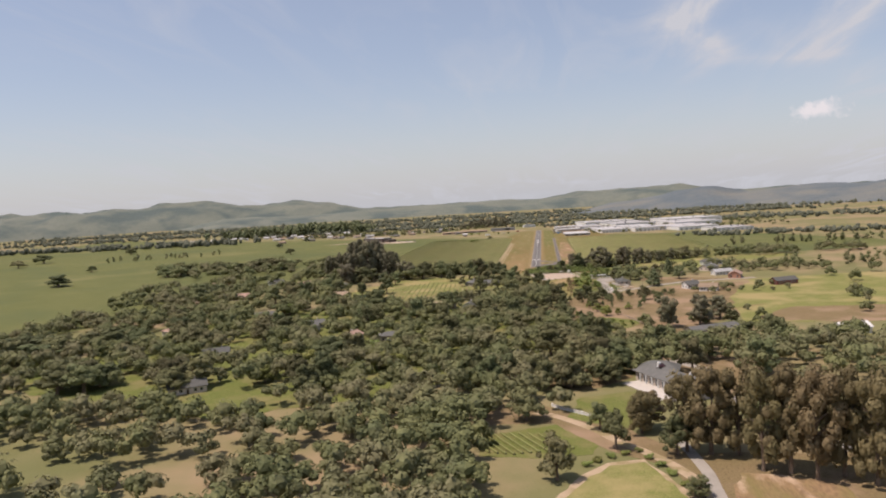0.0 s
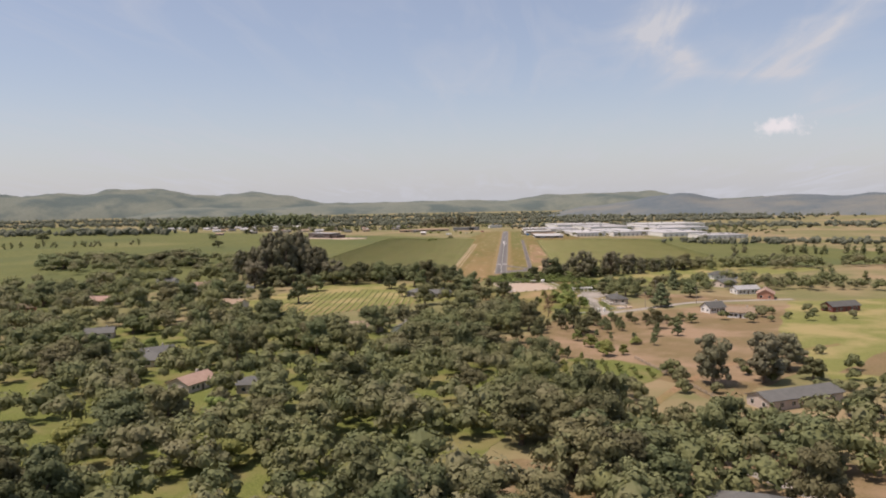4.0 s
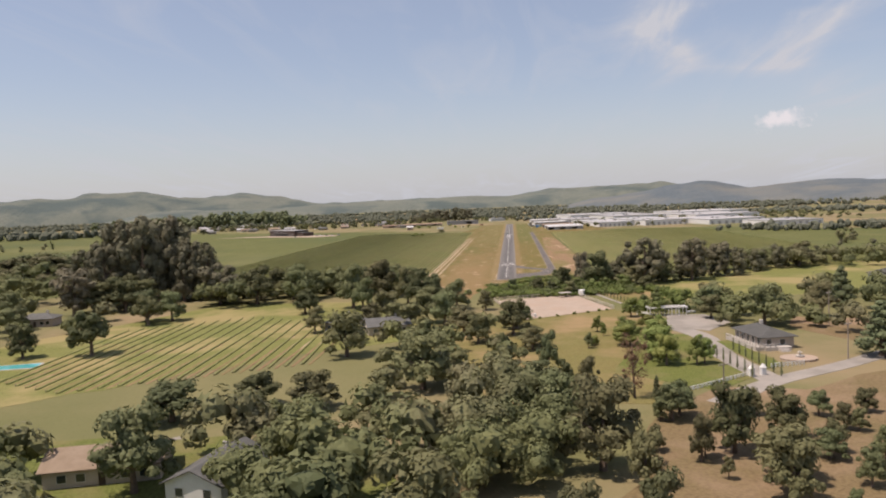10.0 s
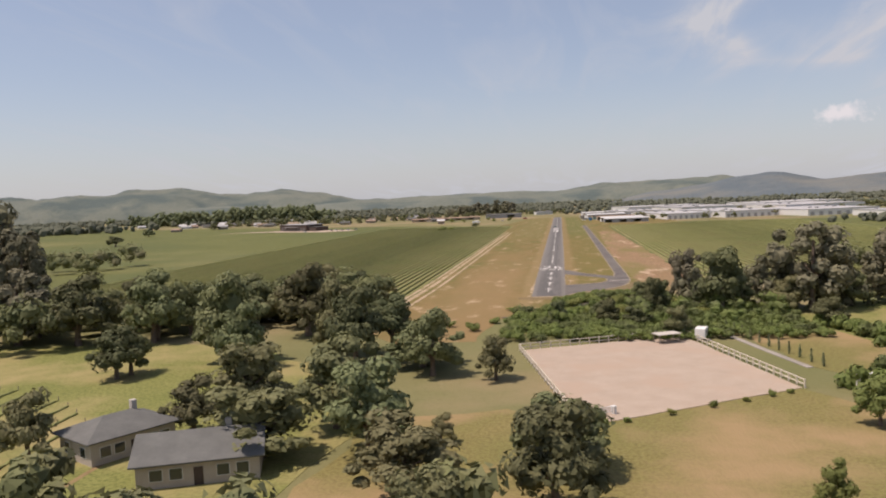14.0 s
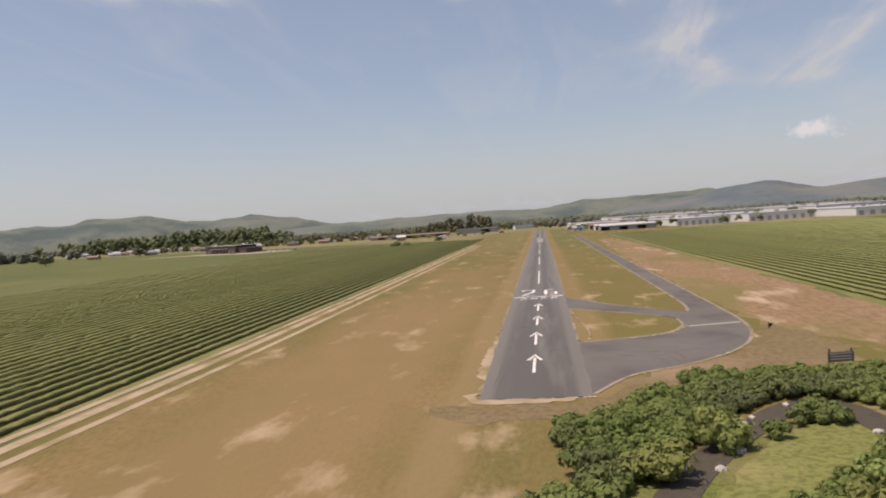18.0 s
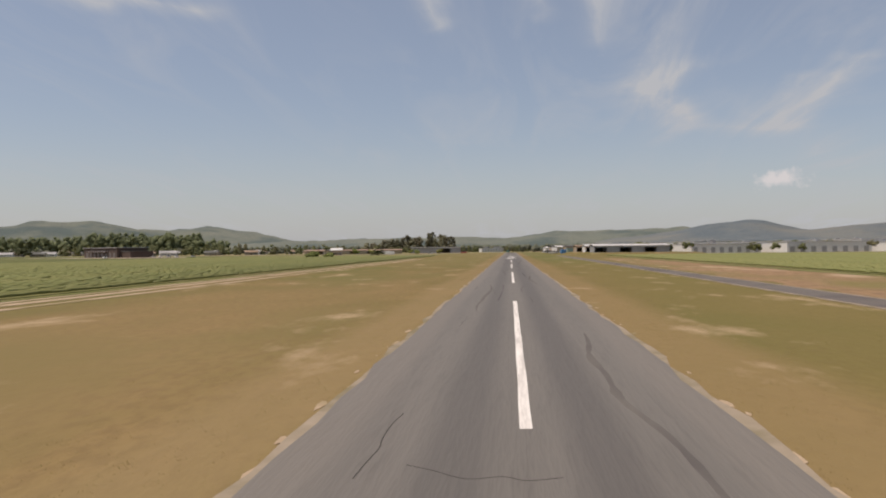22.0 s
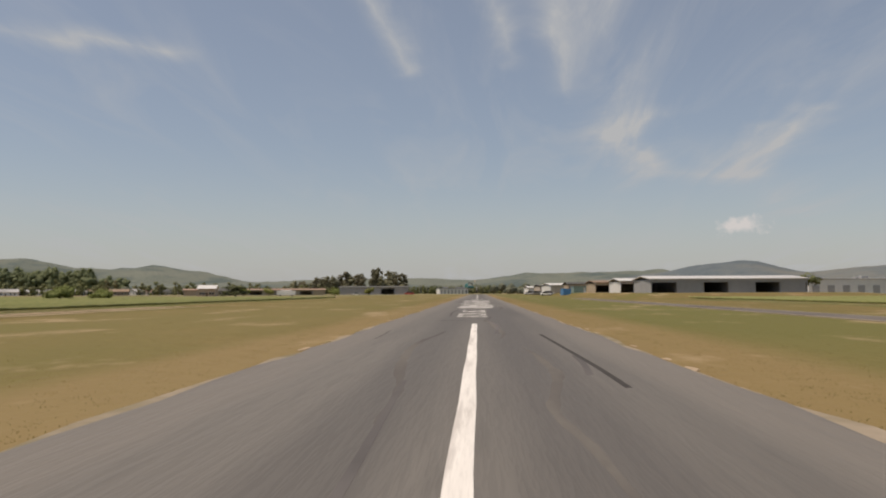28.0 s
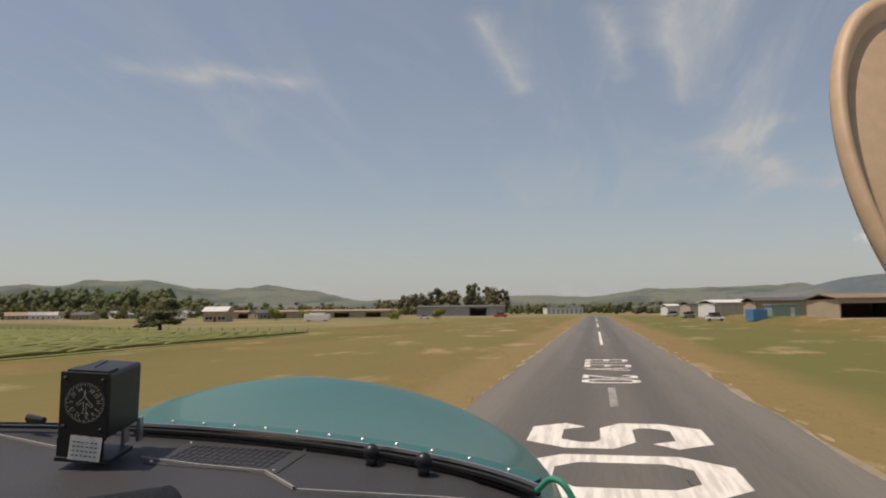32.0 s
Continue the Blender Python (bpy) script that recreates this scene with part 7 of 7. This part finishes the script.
def warehouse(x, y, w, d, h, turn=12, label="big white flat-roofed warehouse", docks=8):
    root = thing("warehouse", label, "warehouse", pose(x, y, 0, 0, 0, turn), "industrial warehouses")
    part("wall", box(0, 0, -0.3, w, d, h), WHITE, root)
    part("roof", box(-0.3, -0.3, h, w + 0.3, d + 0.3, h + 0.5, 0.05), ROOF_PALE, root)
    for k in range(docks):
        part("dock_door", box(w * (k + 0.25) / docks, -0.1, 0.2, w * (k + 0.7) / docks, 0, 3.6), STEEL, root)
    rnd = random.Random(int(x + y))
    for k in range(5):
        u, v = rnd.uniform(0.1, 0.85) * w, rnd.uniform(0.15, 0.85) * d
        part("roof_unit", box(u, v, h + 0.5, u + 3, v + 2, h + 1.8, 0.05), STEEL, root)


for x, y, w, d, h in ((112, 488, 46, 120, 5.5), (168, 484, 56, 130, 6.2), (236, 450, 70, 110, 5.8), (280, 370, 60, 60, 5.0), (150, 640, 80, 110, 8), (250, 570, 90, 120, 8), (80, 640, 50, 90, 6), (100, 780, 110, 90, 8), (260, 740, 120, 90, 8), (-34, 900, 26, 20, 4.5)):
    warehouse(x, y, w, d, h)
for k in range(9):
    house(-560 + 46 * k + 9 * (k % 3), 730 + 40 * (k % 4), 20 * (k % 5), 14, 9, 3.2, 1.6, TAN if k % 2 else WOOD, ROOF_GREY if k % 3 else ROOF_BROWN, False, "distant tan house before a tree belt", "house", False)
for k in range(12):
    house(-905 + 34 * k + 11 * (k % 3), 1010 + 26 * (k % 4), 25 * (k % 5), 13 + k % 4, 8, 3.4, 1.8, WHITE, ROOF_WHITE if k % 2 else ROOF_PALE, False, "small distant white building on the valley floor", "house", False)
town_rnd = random.Random(77)
for k in range(26):
    x, y = -640 + 17 * k + town_rnd.uniform(-8, 8), 860 + town_rnd.uniform(-50, 70) + abs(k - 13) * 4
    house(x, y, town_rnd.uniform(0, 90), town_rnd.uniform(11, 18), 9, 3.2, 2.2, STUCCO if k % 3 else WHITE, (ROOF_PALE, ROOF_BROWN, ROOF_GREY)[k % 3], False, ("distant pale-roofed house before a tree belt", "distant brown-roofed house before a tree belt", "distant grey-roofed house before a tree belt")[k % 3], "house", False)
for x, y, h, r in ((-108, 1016, 28, 9), (-92, 1024, 25, 8), (-124, 1012, 22, 8), (-140, 1020, 24, 9), (-156, 1008, 19, 8), (-170, 1022, 18, 8), (-80, 1010, 22, 7), (-186, 1016, 14, 7)):
    plant("euc", x, y, h, r)
for x, y, h, r in ((-914, 426, 17, 20), (-548, -57, 13, 16), (-560, -42, 10, 11), (-889, 325, 13, 15), (-836, 591, 14, 15), (-640, 150, 9, 9), (-403, 330, 10, 9), (-505, 560, 9, 9), (-515, 760, 9, 9), (-86, 492, 4, 5), (150, -60, 12, 9)):
    plant("oak", x, y, h, r)
for x, y, h, r in ((-112, 425, 4.5, 5), (-104, 432, 3.5, 4), (-60, 640, 5, 3), (-80, 648, 5, 3), (-120, 655, 5, 3.5), (-136, 660, 6, 4), (-92, 700, 5, 3)):
    plant("bush", x, y, h, r)

# ---- the light aircraft, resting on the runway where its wheels touch down ----
TEAL = material("teal_paint", (0.021, 0.105, 0.097), (0.027, 0.122, 0.112), 3.0, 0.42, fine=10, coat=0.2)
VINYL = material("grey_vinyl", (0.030, 0.030, 0.034), (0.040, 0.039, 0.043), 14, 0.55, bump=0.12, fine=18)
LEATHER = material("black_leather", (0.012, 0.012, 0.013), (0.018, 0.018, 0.019), 60, 0.42, bump=0.5, fine=6)
TANHIDE = material("tan_leather", (0.48, 0.35, 0.23), (0.41, 0.295, 0.19), 60, 0.5, bump=0.12, fine=14)
CASE = material("black_instrument_case", (0.010, 0.010, 0.012), (0.016, 0.016, 0.018), 20, 0.4)
DIAL = material("dial_black", (0.02, 0.018, 0.017), (0.03, 0.027, 0.025), 40, 0.6)
INK = material("pale_dial_print", (0.52, 0.47, 0.36), (0.45, 0.40, 0.31), 60, 0.6)
CARD = material("white_placard", (0.55, 0.54, 0.52), (0.48, 0.47, 0.45), 60, 0.6)
THREAD = material("grey_thread", (0.30, 0.29, 0.28), (0.22, 0.215, 0.21), 60, 0.8)
CHROME = material("bare_aluminium", (0.55, 0.55, 0.56), (0.48, 0.48, 0.49), 20, 0.35, metal=0.9)
CORD = material("green_cord", (0.02, 0.20, 0.125), (0.03, 0.26, 0.16), 80, 0.6)

SEAT = next(m for t, m in PATH if t == 32.0)
# aircraft frame: x right, y up, z backwards, its origin at the pilot's eye
aircraft = thing("light_aircraft", "teal light aircraft nose on the runway, grey glareshield behind it", "aircraft", SEAT)


def base_line(s):
    """The foot of the windscreen, from the pilot's left (0) to the right (1)."""
    a = -0.25 + 1.45 * s
    x = -0.66 + 0.76 * s ** 0.92
    z = -1.04 + 0.24 * max(0.0, s) ** 2
    y = -0.2410 - 0.014 * s ** 12
    return Vector((x, y, z))


def nose_line(s, r):
    """Sections of the cowling ahead of the windscreen; r from 0 at the glass to 1 at the spinner."""
    b = base_line(s)
    q = 2 * s - 1
    wide = 0.68 - 0.12 * max(0, r - 0.7)
    x = -0.37 + wide * math.sin(q * math.pi / 2)
    y = -0.335 - 0.34 * (1 - math.cos(q * math.pi / 2)) ** 0.9 - 0.55 * max(0, r - 0.72) ** 1.6
    z = -1.1 - 1.15 * r
    k = min(1.0, r / 0.75)
    k = k * k * (3 - 2 * k)
    return b * (1 - k) + Vector((x, y, z)) * k if r < 0.75 else Vector((x, y, z))


bm = bmesh.new()
grid = [[bm.verts.new(nose_line(i / 40, j / 20)) for i in range(41)] for j in range(21)]
for j in range(20):
    for i in range(40):
        bm.faces.new((grid[j][i], grid[j][i + 1], grid[j + 1][i + 1], grid[j + 1][i]))
lower = [[bm.verts.new(v.co + Vector((0.0, -0.55, 0))) for v in (row[0], row[-1])] for row in grid]
for j in range(20):
    bm.faces.new((grid[j][0], grid[j + 1][0], lower[j + 1][0], lower[j][0]))
    bm.faces.new((grid[j][-1], lower[j][1], lower[j + 1][1], grid[j + 1][-1]))
bmesh.ops.recalc_face_normals(bm, faces=bm.faces[:])
cowl = part("cowling", bm, TEAL, aircraft, "glossy teal engine cowling", True)


def ribbon_on(line, width, lift, mat, name, parent, label="", up=Vector((0, 1, 0))):
    bm = bmesh.new()
    rows = []
    for i, p in enumerate(line):
        d = (line[min(i + 1, len(line) - 1)] - line[max(i - 1, 0)]).normalized()
        side = d.cross(up).normalized() * width / 2
        rows.append([bm.verts.new(q) for q in (p - side + up * lift, p + side + up * lift, p + side + up * (lift - 0.004), p - side + up * (lift - 0.004))])
    for a, b in zip(rows, rows[1:]):
        for k in range(4):
            bm.faces.new((a[k], a[(k + 1) % 4], b[(k + 1) % 4], b[k]))
    bmesh.ops.recalc_face_normals(bm, faces=bm.faces[:])
    return part(name, bm, mat, parent, label)


foot = [base_line(i / 60) for i in range(61)]
free = foot[17:]
ribbon_on([p + Vector((0, 0.002, 0.004)) for p in free], 0.022, 0.006, TEAL, "windscreen_rim", aircraft, "riveted teal windscreen rim")
ribbon_on([p + Vector((0, 0.0, 0.017)) for p in free], 0.003, 0.008, CHROME, "rim_bead", aircraft)
ribbon_on([p + Vector((0, -0.002, 0.024)) for p in foot], 0.008, 0.004, CASE, "rubber_seal", aircraft)
for k in range(12):
    p = base_line(0.30 + 0.06 * k)
    dome = bmesh.new()
    bmesh.ops.create_uvsphere(dome, u_segments=10, v_segments=6, radius=0.003, matrix=Matrix.Translation(p + Vector((0, 0.008, 0.004))))
    part("rivet", dome, CHROME, aircraft)

# glareshield: from the windscreen's foot back towards the pilot, rolling down at its ends
bm = bmesh.new()
cols = []
for i in range(61):
    s = i / 60
    f = base_line(s) + Vector((0, -0.006, -0.012))
    row = [f]
    for k in range(1, 9):
        u = k / 8
        drop = 0.05 * max(0, u - 0.75) ** 2 * 8
        row.append(Vector((f.x * (1 - 0.18 * u) + 0.02 * u, f.y - 0.004 - drop - 0.02 * u * (s > 0.9), f.z + (-0.44 - f.z) * u)))
    cols.append([bm.verts.new(p) for p in row])
for a, b in zip(cols, cols[1:]):
    for k in range(8):
        bm.faces.new((a[k], a[k + 1], b[k + 1], b[k]))
bmesh.ops.recalc_face_normals(bm, faces=bm.faces[:])
ext = bmesh.ops.extrude_face_region(bm, geom=bm.faces[:])
for v in ext["geom"]:
    if isinstance(v, bmesh.types.BMVert):
        v.co.y -= 0.03
bmesh.ops.recalc_face_normals(bm, faces=bm.faces[:])
shield = part("glareshield", bm, VINYL, aircraft, "stitched dark grey vinyl glareshield", True)


def flat_at(u, v, level=-0.2505):
    """A place on the glareshield's top, by its bearing from the pilot's eye (tangents to the right and down)."""
    d = level / -v
    return Vector((u * d, level, -d))


for a, b in ((((-0.60, 0.250), (-0.51, 0.269))), ((-0.405, 0.281), (-0.33, 0.291)), ((-0.33, 0.291), (-0.238, 0.300)), ((-0.238, 0.300), (-0.20, 0.322)), ((-0.195, 0.325), (0.0, 0.336)), ((0.0, 0.336), (0.08, 0.343))):
    ribbon_on([flat_at(*a), (flat_at(*a) + flat_at(*b)) / 2, flat_at(*b)], 0.0022, 0.003, THREAD, "seam_thread", aircraft)
roll = bmesh.new()
bmesh.ops.create_cone(roll, cap_ends=True, segments=20, radius1=0.045, radius2=0.05, depth=0.5, matrix=Matrix.Translation((-0.50, -0.305, -0.69)) @ Matrix.Rotation(radians(90), 4, 'Y') @ Matrix.Rotation(radians(-8), 4, 'X'))
part("edge_roll", roll, LEATHER, aircraft, "padded black leather edge roll", True)

# defroster grille
vent = part("defroster_grille", box(-0.085, -0.05, 0, 0.085, 0.05, 0.003, 0.001), VINYL, aircraft, "dark slotted defroster grille")
vent.matrix_basis = Matrix.Translation((-0.257, -0.2527, -0.90)) @ Matrix.Rotation(radians(-90), 4, 'X') @ Matrix.Rotation(radians(-13), 4, 'Z')
for k in range(15):
    for j in range(5):
        part("slot", box(-0.068 + k * 0.0092, -0.034 + j * 0.0145, 0.002, -0.063 + k * 0.0092, -0.024 + j * 0.0145, 0.0036), CASE, vent)
for sx in (-0.078, 0.078):
    for sy in (-0.043, 0.043):
        dome = bmesh.new()
        bmesh.ops.create_uvsphere(dome, u_segments=8, v_segments=6, radius=0.0022, matrix=Matrix.Translation((sx, sy, 0.003)))
        part("screw", dome, CHROME, vent)
for u, v in ((-0.096, 0.274), (-0.026, 0.286)):
    p = flat_at(u, v, -0.2375)
    knob = bmesh.new()
    bmesh.ops.create_uvsphere(knob, u_segments=16, v_segments=10, radius=0.0095, matrix=Matrix.Translation(p + Vector((0, 0.002, 0))))
    bmesh.ops.create_cone(knob, cap_ends=True, segments=14, radius1=0.007, radius2=0.006, depth=0.014, matrix=Matrix.Translation(p + Vector((0, -0.009, 0))) @ Matrix.Rotation(radians(-90), 4, 'X'))
    part("knob", knob, CASE, aircraft, "small black rubber knob", True)
ribbon_on([flat_at(-0.14, 0.273), flat_at(-0.07, 0.280), flat_at(0.005, 0.293)], 0.004, 0.003, CASE, "slot_track", aircraft)
lever = bmesh.new()
bmesh.ops.create_cone(lever, cap_ends=True, segments=10, radius1=0.006, radius2=0.004, depth=0.03, matrix=Matrix.Translation((-0.545, -0.228, -1.0)) @ Matrix.Rotation(radians(65), 4, 'Y'))
part("lever", lever, CASE, aircraft)
cord_curve = bpy.data.curves.new("cord", 'CURVE')
cord_curve.dimensions, cord_curve.bevel_depth, cord_curve.bevel_resolution = '3D', 0.0032, 3
sp = cord_curve.splines.new('BEZIER')
sp.bezier_points.add(2)
for bp, co in zip(sp.bezier_points, ((0.092, -0.236, -0.73), (0.108, -0.221, -0.715), (0.128, -0.244, -0.70))):
    bp.co, bp.handle_left_type, bp.handle_right_type = co, 'AUTO', 'AUTO'
cord_curve.materials.append(CORD)
tmp = new("cord", cord_curve)
cord_mesh = bpy.data.meshes.new_from_object(tmp.evaluated_get(bpy.context.evaluated_depsgraph_get()))
bpy.data.objects.remove(tmp)
part("cord", cord_mesh, CORD, aircraft, "bright green cord")

# undercarriage and belly
part("belly", box(-0.80, -1.12, -2.1, 0.20, -0.78, -0.2, 0.06), TEAL, aircraft)
for x, z in ((-1.2, 0.3), (0.6, 0.3), (-0.30, -1.7)):
    leg = part("gear_leg", box(x - 0.05, -1.66, z - 0.06, x + 0.05, -0.9, z + 0.06, 0.02), CHROME, aircraft)
    tyre = bmesh.new()
    bmesh.ops.create_cone(tyre, cap_ends=True, segments=24, radius1=0.19, radius2=0.19, depth=0.13, matrix=Matrix.Translation((x, -1.62, z)) @ Matrix.Rotation(radians(90), 4, 'Y'))
    part("tyre", tyre, TYRE, leg)

# panel-top compass
compass = thing("panel_compass", "black boxed compass with a pale printed dial", "compass", SEAT @ Matrix.Translation((-0.4085, -0.1765, -0.85)) @ Matrix.Rotation(radians(-3), 4, 'Z'))
case = bmesh.new()
bm_box(case, -0.027, -0.040, -0.092, 0.027, 0.036, 0.0, 0.004)
part("case", case, CASE, compass, "black metal case")
part("bezel", box(-0.0275, -0.0405, 0.0, 0.0275, 0.0365, 0.003, 0.0012), CASE, compass)
part("top_plate", box(-0.022, 0.036, -0.03, 0.024, 0.038, -0.002), CASE, compass)
dial = bmesh.new()
bmesh.ops.create_cone(dial, cap_ends=True, segments=48, radius1=0.0235, radius2=0.0235, depth=0.001, matrix=Matrix.Translation((0.002, 0.002, 0.0034)))
face = part("dial", dial, DIAL, compass)
for k in range(48):
    a = k * math.pi / 24
    r0 = 0.0205 if k % 2 else 0.0190
    tick = box(r0, -0.0003, 0.0, 0.0226, 0.0003, 0.0004)
    ob = part("tick", tick, INK, face)
    ob.matrix_basis = Matrix.Translation((0.002, 0.002, 0.0040)) @ Matrix.Rotation(a, 4, 'Z')


def stroke(points, width, parent):
    for a, b in zip(points, points[1:]):
        A, B = Vector(a), Vector(b)
        d = B - A
        ob = part("symbol_stroke", box(0, -width / 2, 0, d.length, width / 2, 0.0004), INK, parent)
        ob.matrix_basis = Matrix.Translation((A.x, A.y, 0.0042)) @ Matrix.Rotation(math.atan2(d.y, d.x), 4, 'Z')


stroke([(0.002, 0.017), (0.001, 0.008), (-0.007, 0.001), (-0.006, -0.001), (0.001, 0.003), (0.001, -0.007), (-0.001, -0.010), (0.003, -0.009)], 0.0006, face)
stroke([(0.002, 0.017), (0.003, 0.008), (0.0115, -0.001), (0.0105, -0.003), (0.004, 0.002), (0.004, -0.007), (0.007, -0.0115), (0.003, -0.009)], 0.0006, face)
for k, word in enumerate(("24", "30", "33", "N", "3", "6", "E", "12", "15", "S", "21")):
    deg = (112, 62, 33, 6, -27, -52, -82, -118, -150, 178, 145)[k]
    cu = bpy.data.curves.new("numeral", 'FONT')
    cu.body, cu.size, cu.align_x, cu.align_y, cu.extrude = word, 0.0062, 'CENTER', 'CENTER', 0.0001
    t_ob = new("numeral", cu)
    me = bpy.data.meshes.new_from_object(t_ob.evaluated_get(bpy.context.evaluated_depsgraph_get()))
    bpy.data.objects.remove(t_ob)
    me.materials.append(INK)
    ob = part("numeral", me, INK, face)
    ob.matrix_basis = Matrix.Translation((0.002 + 0.0155 * math.cos(radians(deg)), 0.002 + 0.0155 * math.sin(radians(deg)), 0.0042)) @ Matrix.Rotation(radians(deg - 90), 4, 'Z')
for x, y in ((-0.021, 0.029), (0.0215, 0.028), (-0.021, -0.026), (0.0215, -0.028)):
    dome = bmesh.new()
    bmesh.ops.create_uvsphere(dome, u_segments=10, v_segments=6, radius=0.0028, matrix=Matrix.Translation((x, y, 0.0035)))
    part("screw", dome, CASE, compass)
card = part("placard", box(-0.018, -0.0135, 0, 0.018, 0.0135, 0.0006), CARD, compass, "small white correction card")
card.matrix_basis = Matrix.Translation((0.006, -0.049, 0.006)) @ Matrix.Rotation(radians(-3), 4, 'Z') @ Matrix.Rotation(radians(-5), 4, 'X')
for r in range(4):
    for c in range(6):
        part("print_bar", box(-0.0145 + c * 0.005, 0.006 - r * 0.005, 0.0005, -0.0115 + c * 0.005, 0.0073 - r * 0.005, 0.0009), DIAL, card)
part("bracket", box(-0.030, -0.066, -0.060, 0.034, -0.061, 0.004, 0.001), CASE, compass)
part("stay", box(0.014, -0.064, -0.085, 0.018, -0.038, -0.070), CHROME, compass)
part("stay", box(0.026, -0.064, -0.098, 0.030, -0.034, -0.086), CHROME, compass)
part("front_lip", box(-0.029, -0.063, -0.002, 0.024, -0.040, 0.001), CASE, compass)
wire = bpy.data.curves.new("wire", 'CURVE')
wire.dimensions, wire.bevel_depth = '3D', 0.0007
sp = wire.splines.new('BEZIER')
sp.bezier_points.add(2)
for bp, co in zip(sp.bezier_points, ((0.0, 0.038, -0.02), (0.012, 0.046, -0.026), (0.004, 0.041, -0.03))):
    bp.co, bp.handle_left_type, bp.handle_right_type = co, 'AUTO', 'AUTO'
wire.materials.append(CASE)
tmp = new("wire", wire)
wire_mesh = bpy.data.meshes.new_from_object(tmp.evaluated_get(bpy.context.evaluated_depsgraph_get()))
bpy.data.objects.remove(tmp)
part("wire_loop", wire_mesh, CASE, compass)

# sun visor by the door post
visor = thing("sun_visor", "oval tan leather sun visor with a stitched edge", "visor", SEAT @ Matrix.Translation((0.411, 0.062, -0.6)) @ Matrix.Rotation(radians(4), 4, 'Z') @ Matrix.Rotation(radians(-24), 4, 'X'))
pad = bmesh.new()
rings = []
for rr, zz in ((1.0, -0.008), (1.03, 0.0), (1.0, 0.009), (0.94, 0.011), (0.885, 0.001), (0.82, 0.004), (0.0, 0.006)):
    if rr == 0.0:
        rings.append([pad.verts.new((0, 0, zz))])
    else:
        rings.append([pad.verts.new((0.084 * rr * math.cos(a), 0.176 * rr * math.sin(a), zz)) for a in (k * math.pi / 40 for k in range(80))])
for a, b in zip(rings, rings[1:]):
    for k in range(80):
        if len(b) == 1:
            pad.faces.new((a[k], a[(k + 1) % 80], b[0]))
        else:
            pad.faces.new((a[k], a[(k + 1) % 80], b[(k + 1) % 80], b[k]))
pad.faces.new(rings[0][::-1])
bmesh.ops.recalc_face_normals(pad, faces=pad.faces[:])
part("pad", pad, TANHIDE, visor, "grained tan leather pad", True)
part("hinge_rod", box(0.06, 0.10, -0.012, 0.075, 0.17, -0.004, 0.002), CHROME, visor)
